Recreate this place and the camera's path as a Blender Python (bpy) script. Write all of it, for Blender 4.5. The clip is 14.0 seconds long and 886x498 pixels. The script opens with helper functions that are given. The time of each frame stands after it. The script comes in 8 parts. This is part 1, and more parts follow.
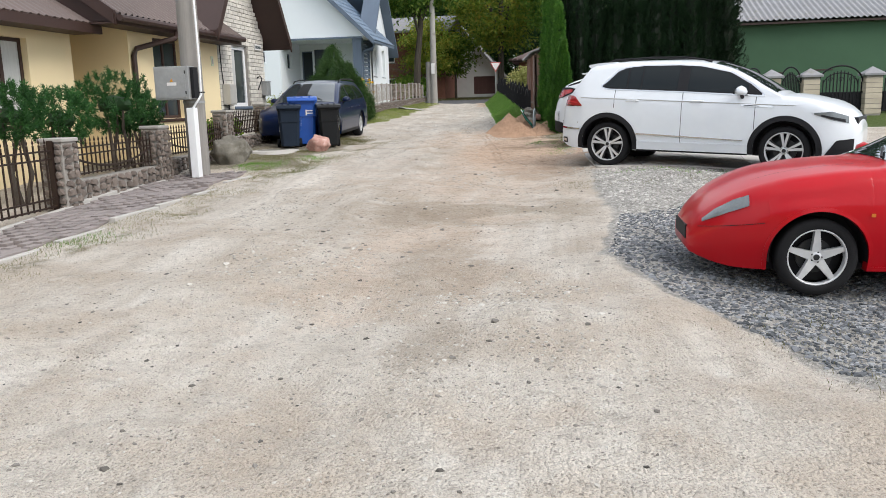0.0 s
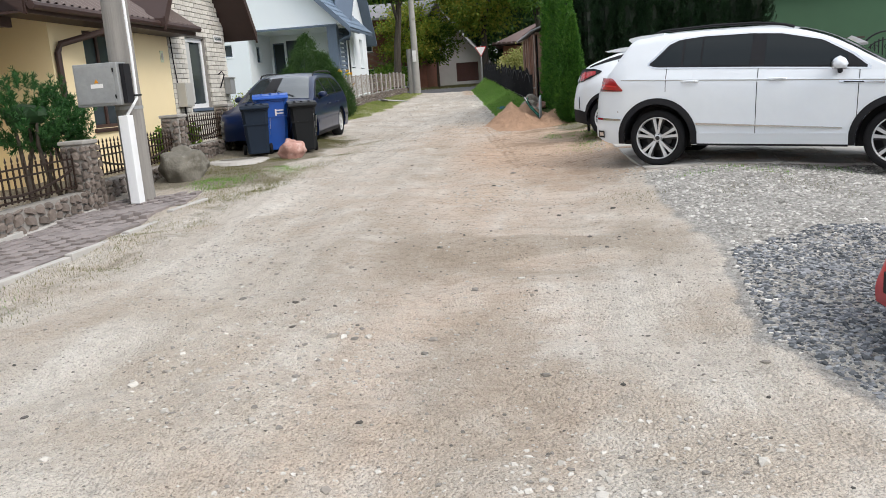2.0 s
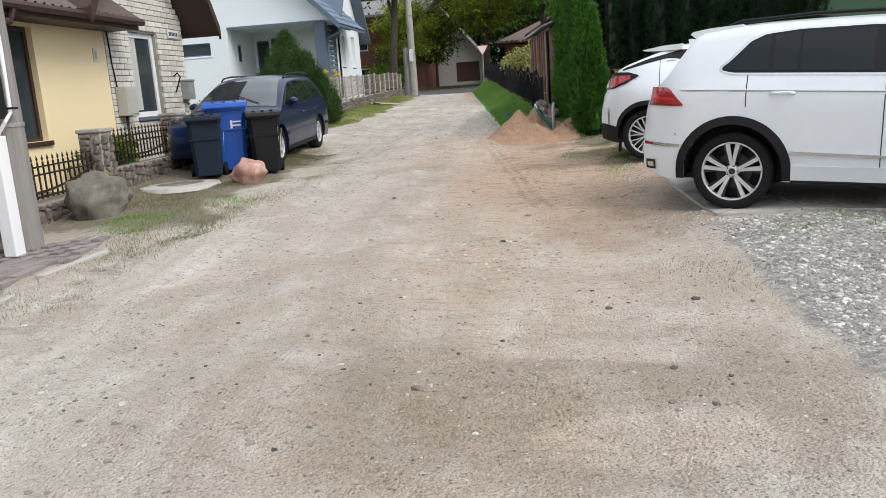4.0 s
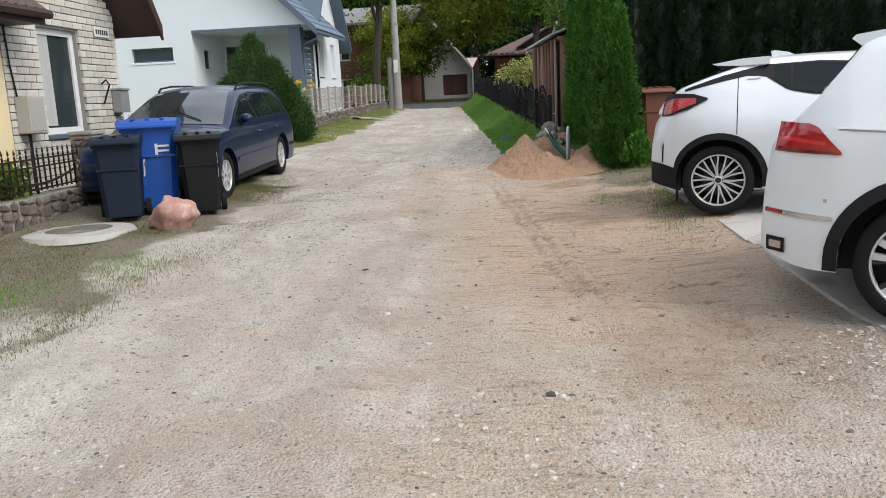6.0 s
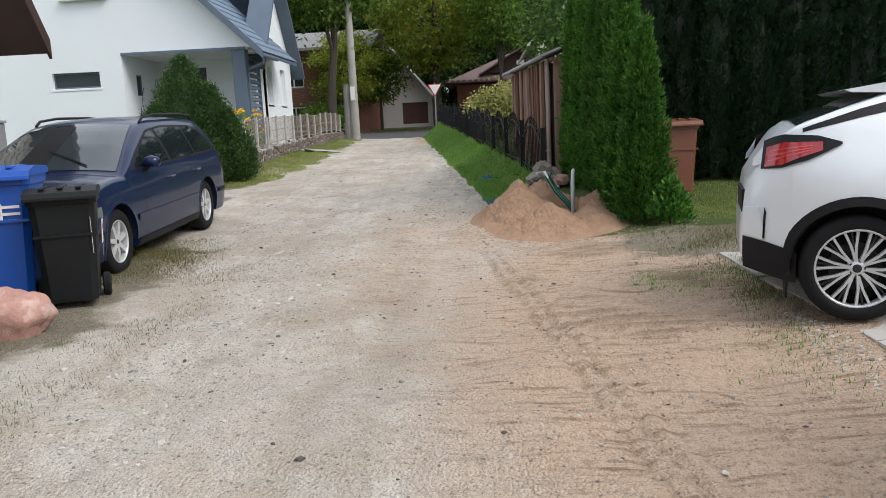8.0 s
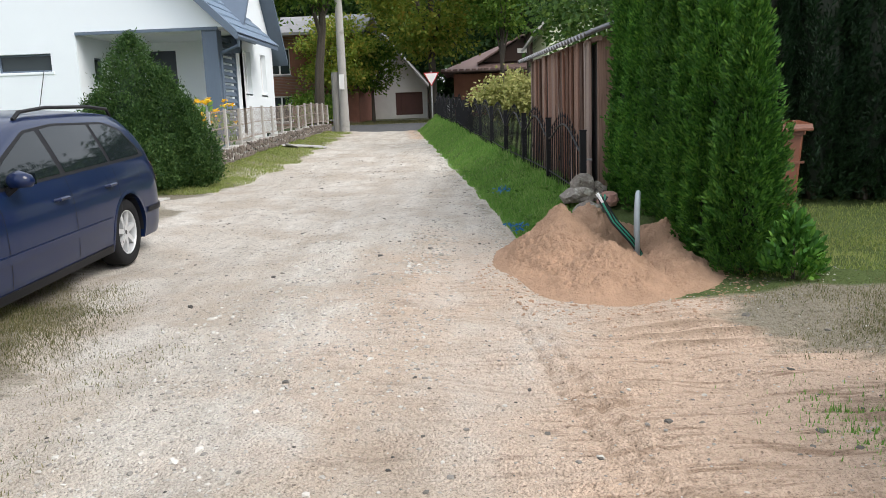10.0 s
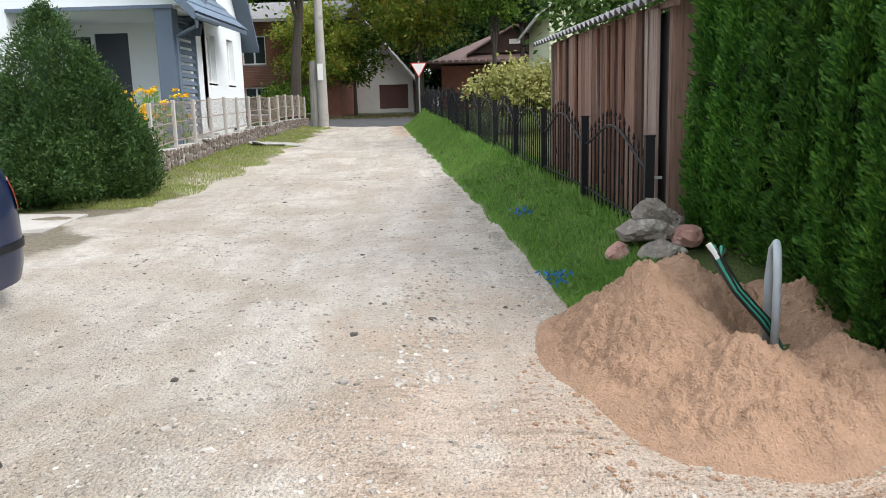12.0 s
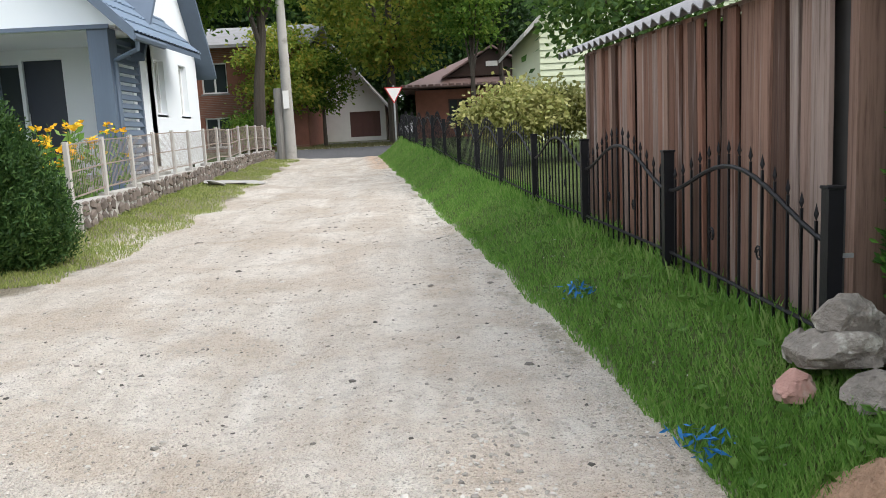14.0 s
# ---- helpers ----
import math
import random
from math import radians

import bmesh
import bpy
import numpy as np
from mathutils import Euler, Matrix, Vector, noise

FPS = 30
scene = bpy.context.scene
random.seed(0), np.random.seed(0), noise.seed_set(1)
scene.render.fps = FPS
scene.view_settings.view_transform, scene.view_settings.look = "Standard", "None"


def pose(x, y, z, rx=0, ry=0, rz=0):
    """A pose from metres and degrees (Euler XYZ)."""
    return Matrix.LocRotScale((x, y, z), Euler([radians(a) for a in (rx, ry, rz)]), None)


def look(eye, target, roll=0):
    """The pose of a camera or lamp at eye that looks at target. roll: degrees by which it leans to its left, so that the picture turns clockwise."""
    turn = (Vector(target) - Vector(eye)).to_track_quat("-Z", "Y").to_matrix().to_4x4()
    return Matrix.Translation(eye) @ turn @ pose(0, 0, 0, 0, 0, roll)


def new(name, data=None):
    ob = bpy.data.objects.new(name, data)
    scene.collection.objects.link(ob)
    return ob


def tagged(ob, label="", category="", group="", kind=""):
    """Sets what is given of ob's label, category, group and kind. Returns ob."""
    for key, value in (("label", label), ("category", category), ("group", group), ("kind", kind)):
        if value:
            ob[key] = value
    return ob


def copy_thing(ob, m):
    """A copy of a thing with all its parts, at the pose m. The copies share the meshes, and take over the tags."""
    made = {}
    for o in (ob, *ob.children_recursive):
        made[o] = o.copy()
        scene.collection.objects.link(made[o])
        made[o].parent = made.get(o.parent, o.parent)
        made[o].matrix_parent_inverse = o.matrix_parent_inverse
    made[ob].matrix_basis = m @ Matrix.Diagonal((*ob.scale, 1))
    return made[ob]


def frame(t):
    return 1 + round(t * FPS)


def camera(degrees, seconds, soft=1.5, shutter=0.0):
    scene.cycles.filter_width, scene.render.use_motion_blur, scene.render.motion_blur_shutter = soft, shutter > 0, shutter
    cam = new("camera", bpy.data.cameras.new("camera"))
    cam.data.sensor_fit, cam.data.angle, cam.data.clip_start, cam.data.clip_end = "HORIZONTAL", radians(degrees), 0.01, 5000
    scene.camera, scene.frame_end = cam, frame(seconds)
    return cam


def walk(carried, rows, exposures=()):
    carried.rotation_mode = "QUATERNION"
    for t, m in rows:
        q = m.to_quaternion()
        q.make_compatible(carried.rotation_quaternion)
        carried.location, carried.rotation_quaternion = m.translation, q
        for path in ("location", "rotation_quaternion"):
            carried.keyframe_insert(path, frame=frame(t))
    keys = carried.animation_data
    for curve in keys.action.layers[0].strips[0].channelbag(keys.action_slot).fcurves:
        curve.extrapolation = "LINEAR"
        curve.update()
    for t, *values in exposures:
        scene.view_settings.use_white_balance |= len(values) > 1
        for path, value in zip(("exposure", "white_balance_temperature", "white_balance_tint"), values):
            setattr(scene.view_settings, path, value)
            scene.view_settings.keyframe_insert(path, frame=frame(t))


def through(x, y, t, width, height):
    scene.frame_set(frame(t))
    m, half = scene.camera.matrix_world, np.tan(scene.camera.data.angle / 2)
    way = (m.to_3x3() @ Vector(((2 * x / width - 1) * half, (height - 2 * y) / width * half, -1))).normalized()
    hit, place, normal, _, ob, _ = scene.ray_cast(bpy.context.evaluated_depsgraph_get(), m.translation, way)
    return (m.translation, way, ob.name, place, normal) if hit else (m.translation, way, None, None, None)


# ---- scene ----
cam = camera(59.2, 14.0, .9)
METRES, EYE, TILT, LEAN, TURN = 19.2, 1.5, 0.0, 0.0, 9.2
EXPOSURES = [(0, .26), (2.5, .24), (5, .14), (8, .12), (10.5, .56), (14, .62)]
ROWS = [
    (0.0, 0.0, 0.0, 0.0, -0.28, -10.53, 1.52),
    (0.5, -0.0065, 0.0321, 0.0003, 1.27, -11.14, 2.05),
    (1.0, -0.0106, 0.0676, -0.0002, 1.37, -10.5, 3.04),
    (1.5, -0.015, 0.1025, 0.0007, 1.26, -10.89, 4.19),
    (2.0, -0.015, 0.139, 0.0035, -1.86, -11.44, 4.0),
    (2.5, -0.0138, 0.174, 0.0042, -1.8, -11.35, 4.17),
    (5.0, 0.0016, 0.3579, 0.0126, -2.28, -11.63, 3.1),
    (5.5, 0.0013, 0.394, 0.0129, -4.34, -10.91, 2.02),
    (6.0, -0.0044, 0.4322, 0.0148, -2.94, -10.7, 2.62),
    (6.5, -0.0056, 0.4701, 0.0161, -5.01, -10.06, 2.82),
    (7.0, -0.0078, 0.5035, 0.016, -4.32, -9.89, 3.95),
    (7.5, -0.0075, 0.5404, 0.0191, -5.69, -9.94, 2.8),
    (8.0, -0.0052, 0.5765, 0.0208, -6.05, -8.9, 2.64),
    (10.5, 0.0041, 0.7568, 0.0274, -6.66, -9.73, 1.95),
    (11.0, 0.0076, 0.7914, 0.0271, -6.39, -9.44, 1.91),
    (11.5, 0.0076, 0.8271, 0.0284, -5.81, -9.99, 1.69),
    (12.0, 0.0087, 0.8628, 0.0285, -7.78, -10.12, 1.49),
    (12.5, 0.0062, 0.8992, 0.0296, -7.15, -10.82, 2.78),
    (13.0, 0.0059, 0.9339, 0.0309, -8.57, -10.47, 2.28),
    (13.5, 0.0077, 0.9638, 0.0323, -8.6, -10.15, 3.22),
    (14.0, 0.0093, 0.9959, 0.0333, -10.07, -8.41, 2.85),
]
walk(cam, [(t, pose(0, 0, EYE, TILT, LEAN, TURN) @ pose(METRES * x, METRES * y, METRES * z, 90 + pitch, roll, yaw)) for t, x, y, z, yaw, pitch, roll in ROWS], EXPOSURES)

# ---------- sky, sun ----------
world = bpy.data.worlds.new("sky")
scene.world = world
world.use_nodes = True
WN, WL = world.node_tree.nodes, world.node_tree.links
SUN_EL, SUN_AZ = 46.0, 118.0
sky = WN.new("ShaderNodeTexSky")
sky.sky_type, sky.sun_disc = "NISHITA", False
sky.sun_elevation, sky.sun_rotation = radians(SUN_EL), radians(SUN_AZ)
sky.air_density, sky.dust_density = 1.0, 2.0
wtc = WN.new("ShaderNodeTexCoord")
cloud = WN.new("ShaderNodeTexNoise")
cloud.inputs["Scale"].default_value, cloud.inputs["Detail"].default_value = 2.2, 6
WL.new(wtc.outputs["Generated"], cloud.inputs["Vector"])
cr = WN.new("ShaderNodeValToRGB")
cr.color_ramp.elements[0].position, cr.color_ramp.elements[0].color = .32, (.15, .15, .15, 1)
cr.color_ramp.elements[1].position, cr.color_ramp.elements[1].color = .6, (.95, .95, .95, 1)
WL.new(cloud.outputs["Fac"], cr.inputs[0])
wm = WN.new("ShaderNodeMix")
wm.data_type = "RGBA"
wm.inputs[7].default_value = (8.5, 8.9, 9.5, 1)
WL.new(cr.outputs[0], wm.inputs[0]), WL.new(sky.outputs[0], wm.inputs[6])
WL.new(wm.outputs[2], WN["Background"].inputs[0])
WN["Background"].inputs[1].default_value = .15
sun = new("sun", bpy.data.lights.new("sun", "SUN"))
sun.data.energy, sun.data.angle, sun.data.color = 2.0, radians(30), (1, .965, .92)
az, el = radians(SUN_AZ), radians(SUN_EL)
sun.matrix_basis = look((math.sin(az) * math.cos(el) * 50, math.cos(az) * math.cos(el) * 50, math.sin(el) * 50), (0, 0, 0))


# ---------- ground heights ----------
def smooth01(a, b, v):
    t = np.clip((np.asarray(v, float) - a) / (b - a), 0, 1)
    return t * t * (3 - 2 * t)


def road_z(y):
    y = np.asarray(y, float)
    base = np.where(y < 18, .036 * y, np.where(y < 22, .648 + .036 * (y - 18) - .00075 * (y - 18) ** 2, .78 + .03 * (y - 22)))
    return np.where(y < -10, -.36, np.where(y > 75, 2.37, base))


def bank_edge(y):
    return -1.85 - .12 * (np.asarray(y, float) - 21.3)


def fence_r(y):
    return -1.05 - .125 * (np.asarray(y, float) - 22.4)


def left_edge(y):
    return np.interp(y, [-10, 5, 11, 13, 19, 24.4, 31, 43], [-4.2, -4.1, -3.95, -4.15, -5.0, -6.4, -6.3, -7.2])


def ground_z(x, y):
    x, y = np.asarray(x, float), np.asarray(y, float)
    z = road_z(y)
    # the grass bank on the right, between the road and the iron fence
    e, f = bank_edge(y), fence_r(y)
    rise = smooth01(20.6, 22.6, y) * (1 - smooth01(44.5, 46.5, y)) * np.interp(y, [22, 45], [.26, .55])
    z = z + rise * smooth01(0.0, 1.0, (x - e) / np.maximum(f - e, .2))
    # the verge on the left rises a little to the fence wall
    z = z + .2 * smooth01(26, 29, y) * (1 - smooth01(44, 46, y)) * smooth01(left_edge(y), left_edge(y) - 1.6, x)
    z = z + .06 * smooth01(12, 14, y) * (1 - smooth01(22, 25, y)) * smooth01(left_edge(y) + .1, left_edge(y) - .8, x)
    # the yard on the right lies a little higher
    z = z + np.interp(y, [12.4, 15.5], [.035, .06]) * smooth01(-.6, .5, x) * smooth01(8.5, 12, y) * (1 - smooth01(18.5, 20.5, y)) * (1 - .8 * smooth01(1.2, 3.0, x) * (1 - smooth01(13, 15, y)))
    z = z - .07 * smooth01(.3, 1.5, x) * smooth01(1.5, 3.5, y) * (1 - smooth01(8.2, 10.5, y))
    near = smooth01(-10.5, -9.4, x) * (1 - smooth01(6, 7, x)) * smooth01(-2, -1, y) * (1 - smooth01(46, 48, y))
    z = z + near * sum(np.sin((x * c + y * s) * f + p) * .028 / f for c, s, f, p in LUMPS)
    # shallow crown and ruts of the road
    z = z - .02 * np.exp(-((x + 2.9 + .05 * y) / .35) ** 2) * (1 - smooth01(40, 43, y)) - .02 * np.exp(-((x + 1.2 + .06 * y) / .35) ** 2) * (1 - smooth01(40, 43, y))
    return z


LUMPS = [(math.cos(k * 2.4), math.sin(k * 2.4), 1.5 + 12.5 * ((k * .618) % 1), k * 1.7) for k in range(26)]


def gz(x, y):
    return float(ground_z(x, y))


# ---------- mesh helpers ----------
def part(name, bm, material, parent=None, label="", smooth=False):
    me = bpy.data.meshes.new(name)
    if isinstance(bm, bmesh.types.BMesh):
        bmesh.ops.recalc_face_normals(bm, faces=bm.faces[:])
        bm.to_mesh(me)
        bm.free()
    else:
        me.from_pydata(bm[0], [], bm[1])
    if material is not None:
        me.materials.append(material)
    if smooth:
        me.polygons.foreach_set("use_smooth", [True] * len(me.polygons))
    ob = new(name, me)
    if parent is not None:
        ob.parent = parent
    if label:
        ob["label"] = label
    return ob


def thing(name, m, label, category, group=""):
    ob = new(name)
    ob.matrix_basis = m
    ob.empty_display_size = .1
    return tagged(ob, label, category, group)


def box(bm, x0, x1, y0, y1, z0, z1, m=None, bevel=0.0):
    vs = [bm.verts.new((x, y, z)) for x in (x0, x1) for y in (y0, y1) for z in (z0, z1)]
    fs = [bm.faces.new([vs[i] for i in q]) for q in ((0, 1, 3, 2), (4, 6, 7, 5), (0, 4, 5, 1), (2, 3, 7, 6), (0, 2, 6, 4), (1, 5, 7, 3))]
    if bevel:
        es = list({e for f in fs for e in f.edges})
        out = bmesh.ops.bevel(bm, geom=es, offset=bevel, segments=2, affect="EDGES", profile=.5)
        vs = list({v for f in out["faces"] for v in f.verts} | {v for v in vs if v.is_valid})
    if m is not None:
        for v in vs:
            v.co = m @ v.co
    return bm


def B(*a, **k):
    return box(bmesh.new(), *a, **k)


def tube(bm, pts, r, n=8, cap=True):
    """A round bar along points; r is one radius or one for each point."""
    pts = [Vector(p) for p in pts]
    rs = r if isinstance(r, (list, tuple)) else [r] * len(pts)
    rings, side = [], None
    for i, p in enumerate(pts):
        d = (pts[min(i + 1, len(pts) - 1)] - pts[max(i - 1, 0)]).normalized()
        if side is None:
            side = d.orthogonal().normalized()
        side = (side - d * side.dot(d)).normalized()
        up = d.cross(side)
        rings.append([bm.verts.new(p + rs[i] * (math.cos(a) * side + math.sin(a) * up)) for a in (2 * math.pi * k / n for k in range(n))])
    for a, b in zip(rings, rings[1:]):
        for k in range(n):
            bm.faces.new((a[k], a[(k + 1) % n], b[(k + 1) % n], b[k]))
    if cap:
        bm.faces.new(rings[0][::-1]), bm.faces.new(rings[-1])
    return bm


def prism(bm, outline, a, b, axis="y"):
    """A solid whose outline (two coordinates a point) is drawn out along axis from a to b."""
    def at(p, q):
        return {"x": (q, p[0], p[1]), "y": (p[0], q, p[1]), "z": (p[0], p[1], q)}[axis]
    lo, hi = [bm.verts.new(at(p, a)) for p in outline], [bm.verts.new(at(p, b)) for p in outline]
    bm.faces.new(lo), bm.faces.new(hi[::-1])
    n = len(lo)
    for i in range(n):
        bm.faces.new((lo[i], hi[i], hi[(i + 1) % n], lo[(i + 1) % n]))
    return bm


def lathe(bm, prof, n=24, axis="z", m=None):
    """Turns a profile of (radius, height) round an axis."""
    rings = []
    for r, h in prof:
        ring = []
        for k in range(n):
            a = 2 * math.pi * k / n
            c = (r * math.cos(a), r * math.sin(a), h) if axis == "z" else (r * math.cos(a), h, r * math.sin(a))
            v = Vector(c)
            ring.append(bm.verts.new(m @ v if m is not None else v))
        rings.append(ring)
    for a, b in zip(rings, rings[1:]):
        for k in range(n):
            bm.faces.new((a[k], a[(k + 1) % n], b[(k + 1) % n], b[k]))
    return bm


def rock(seed, sx, sy, sz, rough=.22, sub=3):
    bm = bmesh.new()
    bmesh.ops.create_icosphere(bm, subdivisions=sub, radius=1)
    o = Vector((seed * 3.7, seed * 1.3, 0))
    for v in bm.verts:
        d = 1 + rough * noise.noise(v.co * 1.1 + o) * 1.6 + rough * .5 * noise.noise(v.co * 2.7 + o)
        flat = Vector((round(v.co.x * 1.6) / 1.6, round(v.co.y * 1.6) / 1.6, round(v.co.z * 1.6) / 1.6))
        c = v.co.lerp(flat, .25) * d
        v.co = Vector((c.x * sx, c.y * sy, max(c.z, -.55) * sz))
    return bm


# ---------- materials ----------
def nodes_of(name):
    m = bpy.data.materials.new(name)
    m.use_nodes = True
    t = m.node_tree
    return m, t.nodes, t.links, t.nodes["Principled BSDF"]


def noise_node(N, L, scale, detail=4.0, vec=None, rough=.6):
    n = N.new("ShaderNodeTexNoise")
    n.inputs["Scale"].default_value, n.inputs["Detail"].default_value, n.inputs["Roughness"].default_value = scale, detail, rough
    if vec is not None:
        L.new(vec, n.inputs["Vector"])
    return n


def ramp(N, L, src, stops):
    r = N.new("ShaderNodeValToRGB")
    els = r.color_ramp.elements
    while len(els) < len(stops):
        els.new(.5)
    for e, (p, c) in zip(els, stops):
        e.position = p
        e.color = (*c, 1) if len(c) == 3 else c
    L.new(src, r.inputs[0])
    return r


def mix(N, L, fac, a, b, mode="MIX"):
    x = N.new("ShaderNodeMix")
    x.data_type, x.blend_type = "RGBA", mode
    for sock, v in ((0, fac), (6, a), (7, b)):
        if isinstance(v, (int, float)):
            x.inputs[sock].default_value = v
        elif isinstance(v, tuple):
            x.inputs[sock].default_value = (*v, 1)
        else:
            L.new(v, x.inputs[sock])
    return x.outputs[2]


def mat(name, col, rough=.7, dark=.75, light=1.15, big=1.2, fine=30, bump=.15, metal=0.0, spec=.5, coat=0.0, stain=None, stretch=None, rand=0.0, dist=.01):
    """A surface of one colour with broad and fine variation, and a fine relief."""
    m, N, L, p = nodes_of(name)
    tc = N.new("ShaderNodeTexCoord")
    vec = tc.outputs["Object"]
    if stretch:
        mp = N.new("ShaderNodeMapping")
        mp.inputs["Scale"].default_value = stretch
        L.new(vec, mp.inputs[0])
        vec = mp.outputs[0]
    a, b = noise_node(N, L, big, 5, vec), noise_node(N, L, fine, 3, vec)
    c = mix(N, L, a.outputs["Fac"], tuple(dark * v for v in col), tuple(min(1, light * v) for v in col))
    c = mix(N, L, .35, c, ramp(N, L, b.outputs["Fac"], [(.3, (dark,) * 3), (.7, (1, 1, 1))]).outputs[0], "MULTIPLY")
    if stain:
        s = noise_node(N, L, stain[1], 6, vec)
        c = mix(N, L, ramp(N, L, s.outputs["Fac"], [(stain[2], (0, 0, 0)), (stain[2] + .12, (1, 1, 1))]).outputs[0], c, stain[0])
    if rand:
        oi = N.new("ShaderNodeObjectInfo")
        mr = N.new("ShaderNodeMapRange")
        mr.inputs[3].default_value, mr.inputs[4].default_value = 1 - rand, 1 + rand
        L.new(oi.outputs["Random"], mr.inputs[0])
        c = mix(N, L, 1.0, c, mr.outputs[0], "MULTIPLY")
    L.new(c, p.inputs["Base Color"])
    p.inputs["Roughness"].default_value, p.inputs["Metallic"].default_value = rough, metal
    p.inputs["Specular IOR Level"].default_value, p.inputs["Coat Weight"].default_value = spec, coat
    if bump:
        bp = N.new("ShaderNodeBump")
        bp.inputs["Strength"].default_value, bp.inputs["Distance"].default_value = bump, dist
        L.new(b.outputs["Fac"], bp.inputs["Height"])
        L.new(bp.outputs[0], p.inputs["Normal"])
    return m


def leaf_mat(name, cols, through=.35, rough=.6):
    """Leaves: each one its own tint, and some light passes through."""
    m, N, L, p = nodes_of(name)
    g = N.new("ShaderNodeNewGeometry")
    tc = N.new("ShaderNodeTexCoord")
    n = noise_node(N, L, 1.1, 2, tc.outputs["Object"])
    ma = N.new("ShaderNodeMath")
    ma.operation = "MULTIPLY_ADD"
    ma.inputs[1].default_value = .55
    L.new(g.outputs["Random Per Island"], ma.inputs[0])
    mb = N.new("ShaderNodeMath")
    mb.operation = "MULTIPLY"
    mb.inputs[1].default_value = .45
    L.new(n.outputs["Fac"], mb.inputs[0])
    L.new(mb.outputs[0], ma.inputs[2])
    r = ramp(N, L, ma.outputs[0], [(i / (len(cols) - 1) * .8 + .1, c) for i, c in enumerate(cols)])
    oi = N.new("ShaderNodeObjectInfo")
    mr = N.new("ShaderNodeMapRange")
    mr.inputs[3].default_value, mr.inputs[4].default_value = .75, 1.2
    L.new(oi.outputs["Random"], mr.inputs[0])
    tint = mix(N, L, 1.0, r.outputs[0], mr.outputs[0], "MULTIPLY")
    L.new(tint, p.inputs["Base Color"])
    p.inputs["Roughness"].default_value, p.inputs["Specular IOR Level"].default_value = rough, .3
    t = N.new("ShaderNodeBsdfTranslucent")
    L.new(tint, t.inputs[0])
    s = N.new("ShaderNodeMixShader")
    s.inputs[0].default_value = through
    L.new(p.outputs[0], s.inputs[1]), L.new(t.outputs[0], s.inputs[2])
    L.new(s.outputs[0], N["Material Output"].inputs[0])
    return m


def stone_mat(name, cols, rough=.9):
    m, N, L, p = nodes_of(name)
    g = N.new("ShaderNodeNewGeometry")
    r = ramp(N, L, g.outputs["Random Per Island"], [(i / (len(cols) - 1), c) for i, c in enumerate(cols)])
    tc = N.new("ShaderNodeTexCoord")
    n = noise_node(N, L, 60, 3, tc.outputs["Object"])
    c = mix(N, L, .5, r.outputs[0], ramp(N, L, n.outputs["Fac"], [(.3, (.6, .6, .6)), (.7, (1, 1, 1))]).outputs[0], "MULTIPLY")
    L.new(c, p.inputs["Base Color"])
    p.inputs["Roughness"].default_value, p.inputs["Specular IOR Level"].default_value = rough, .25
    return m


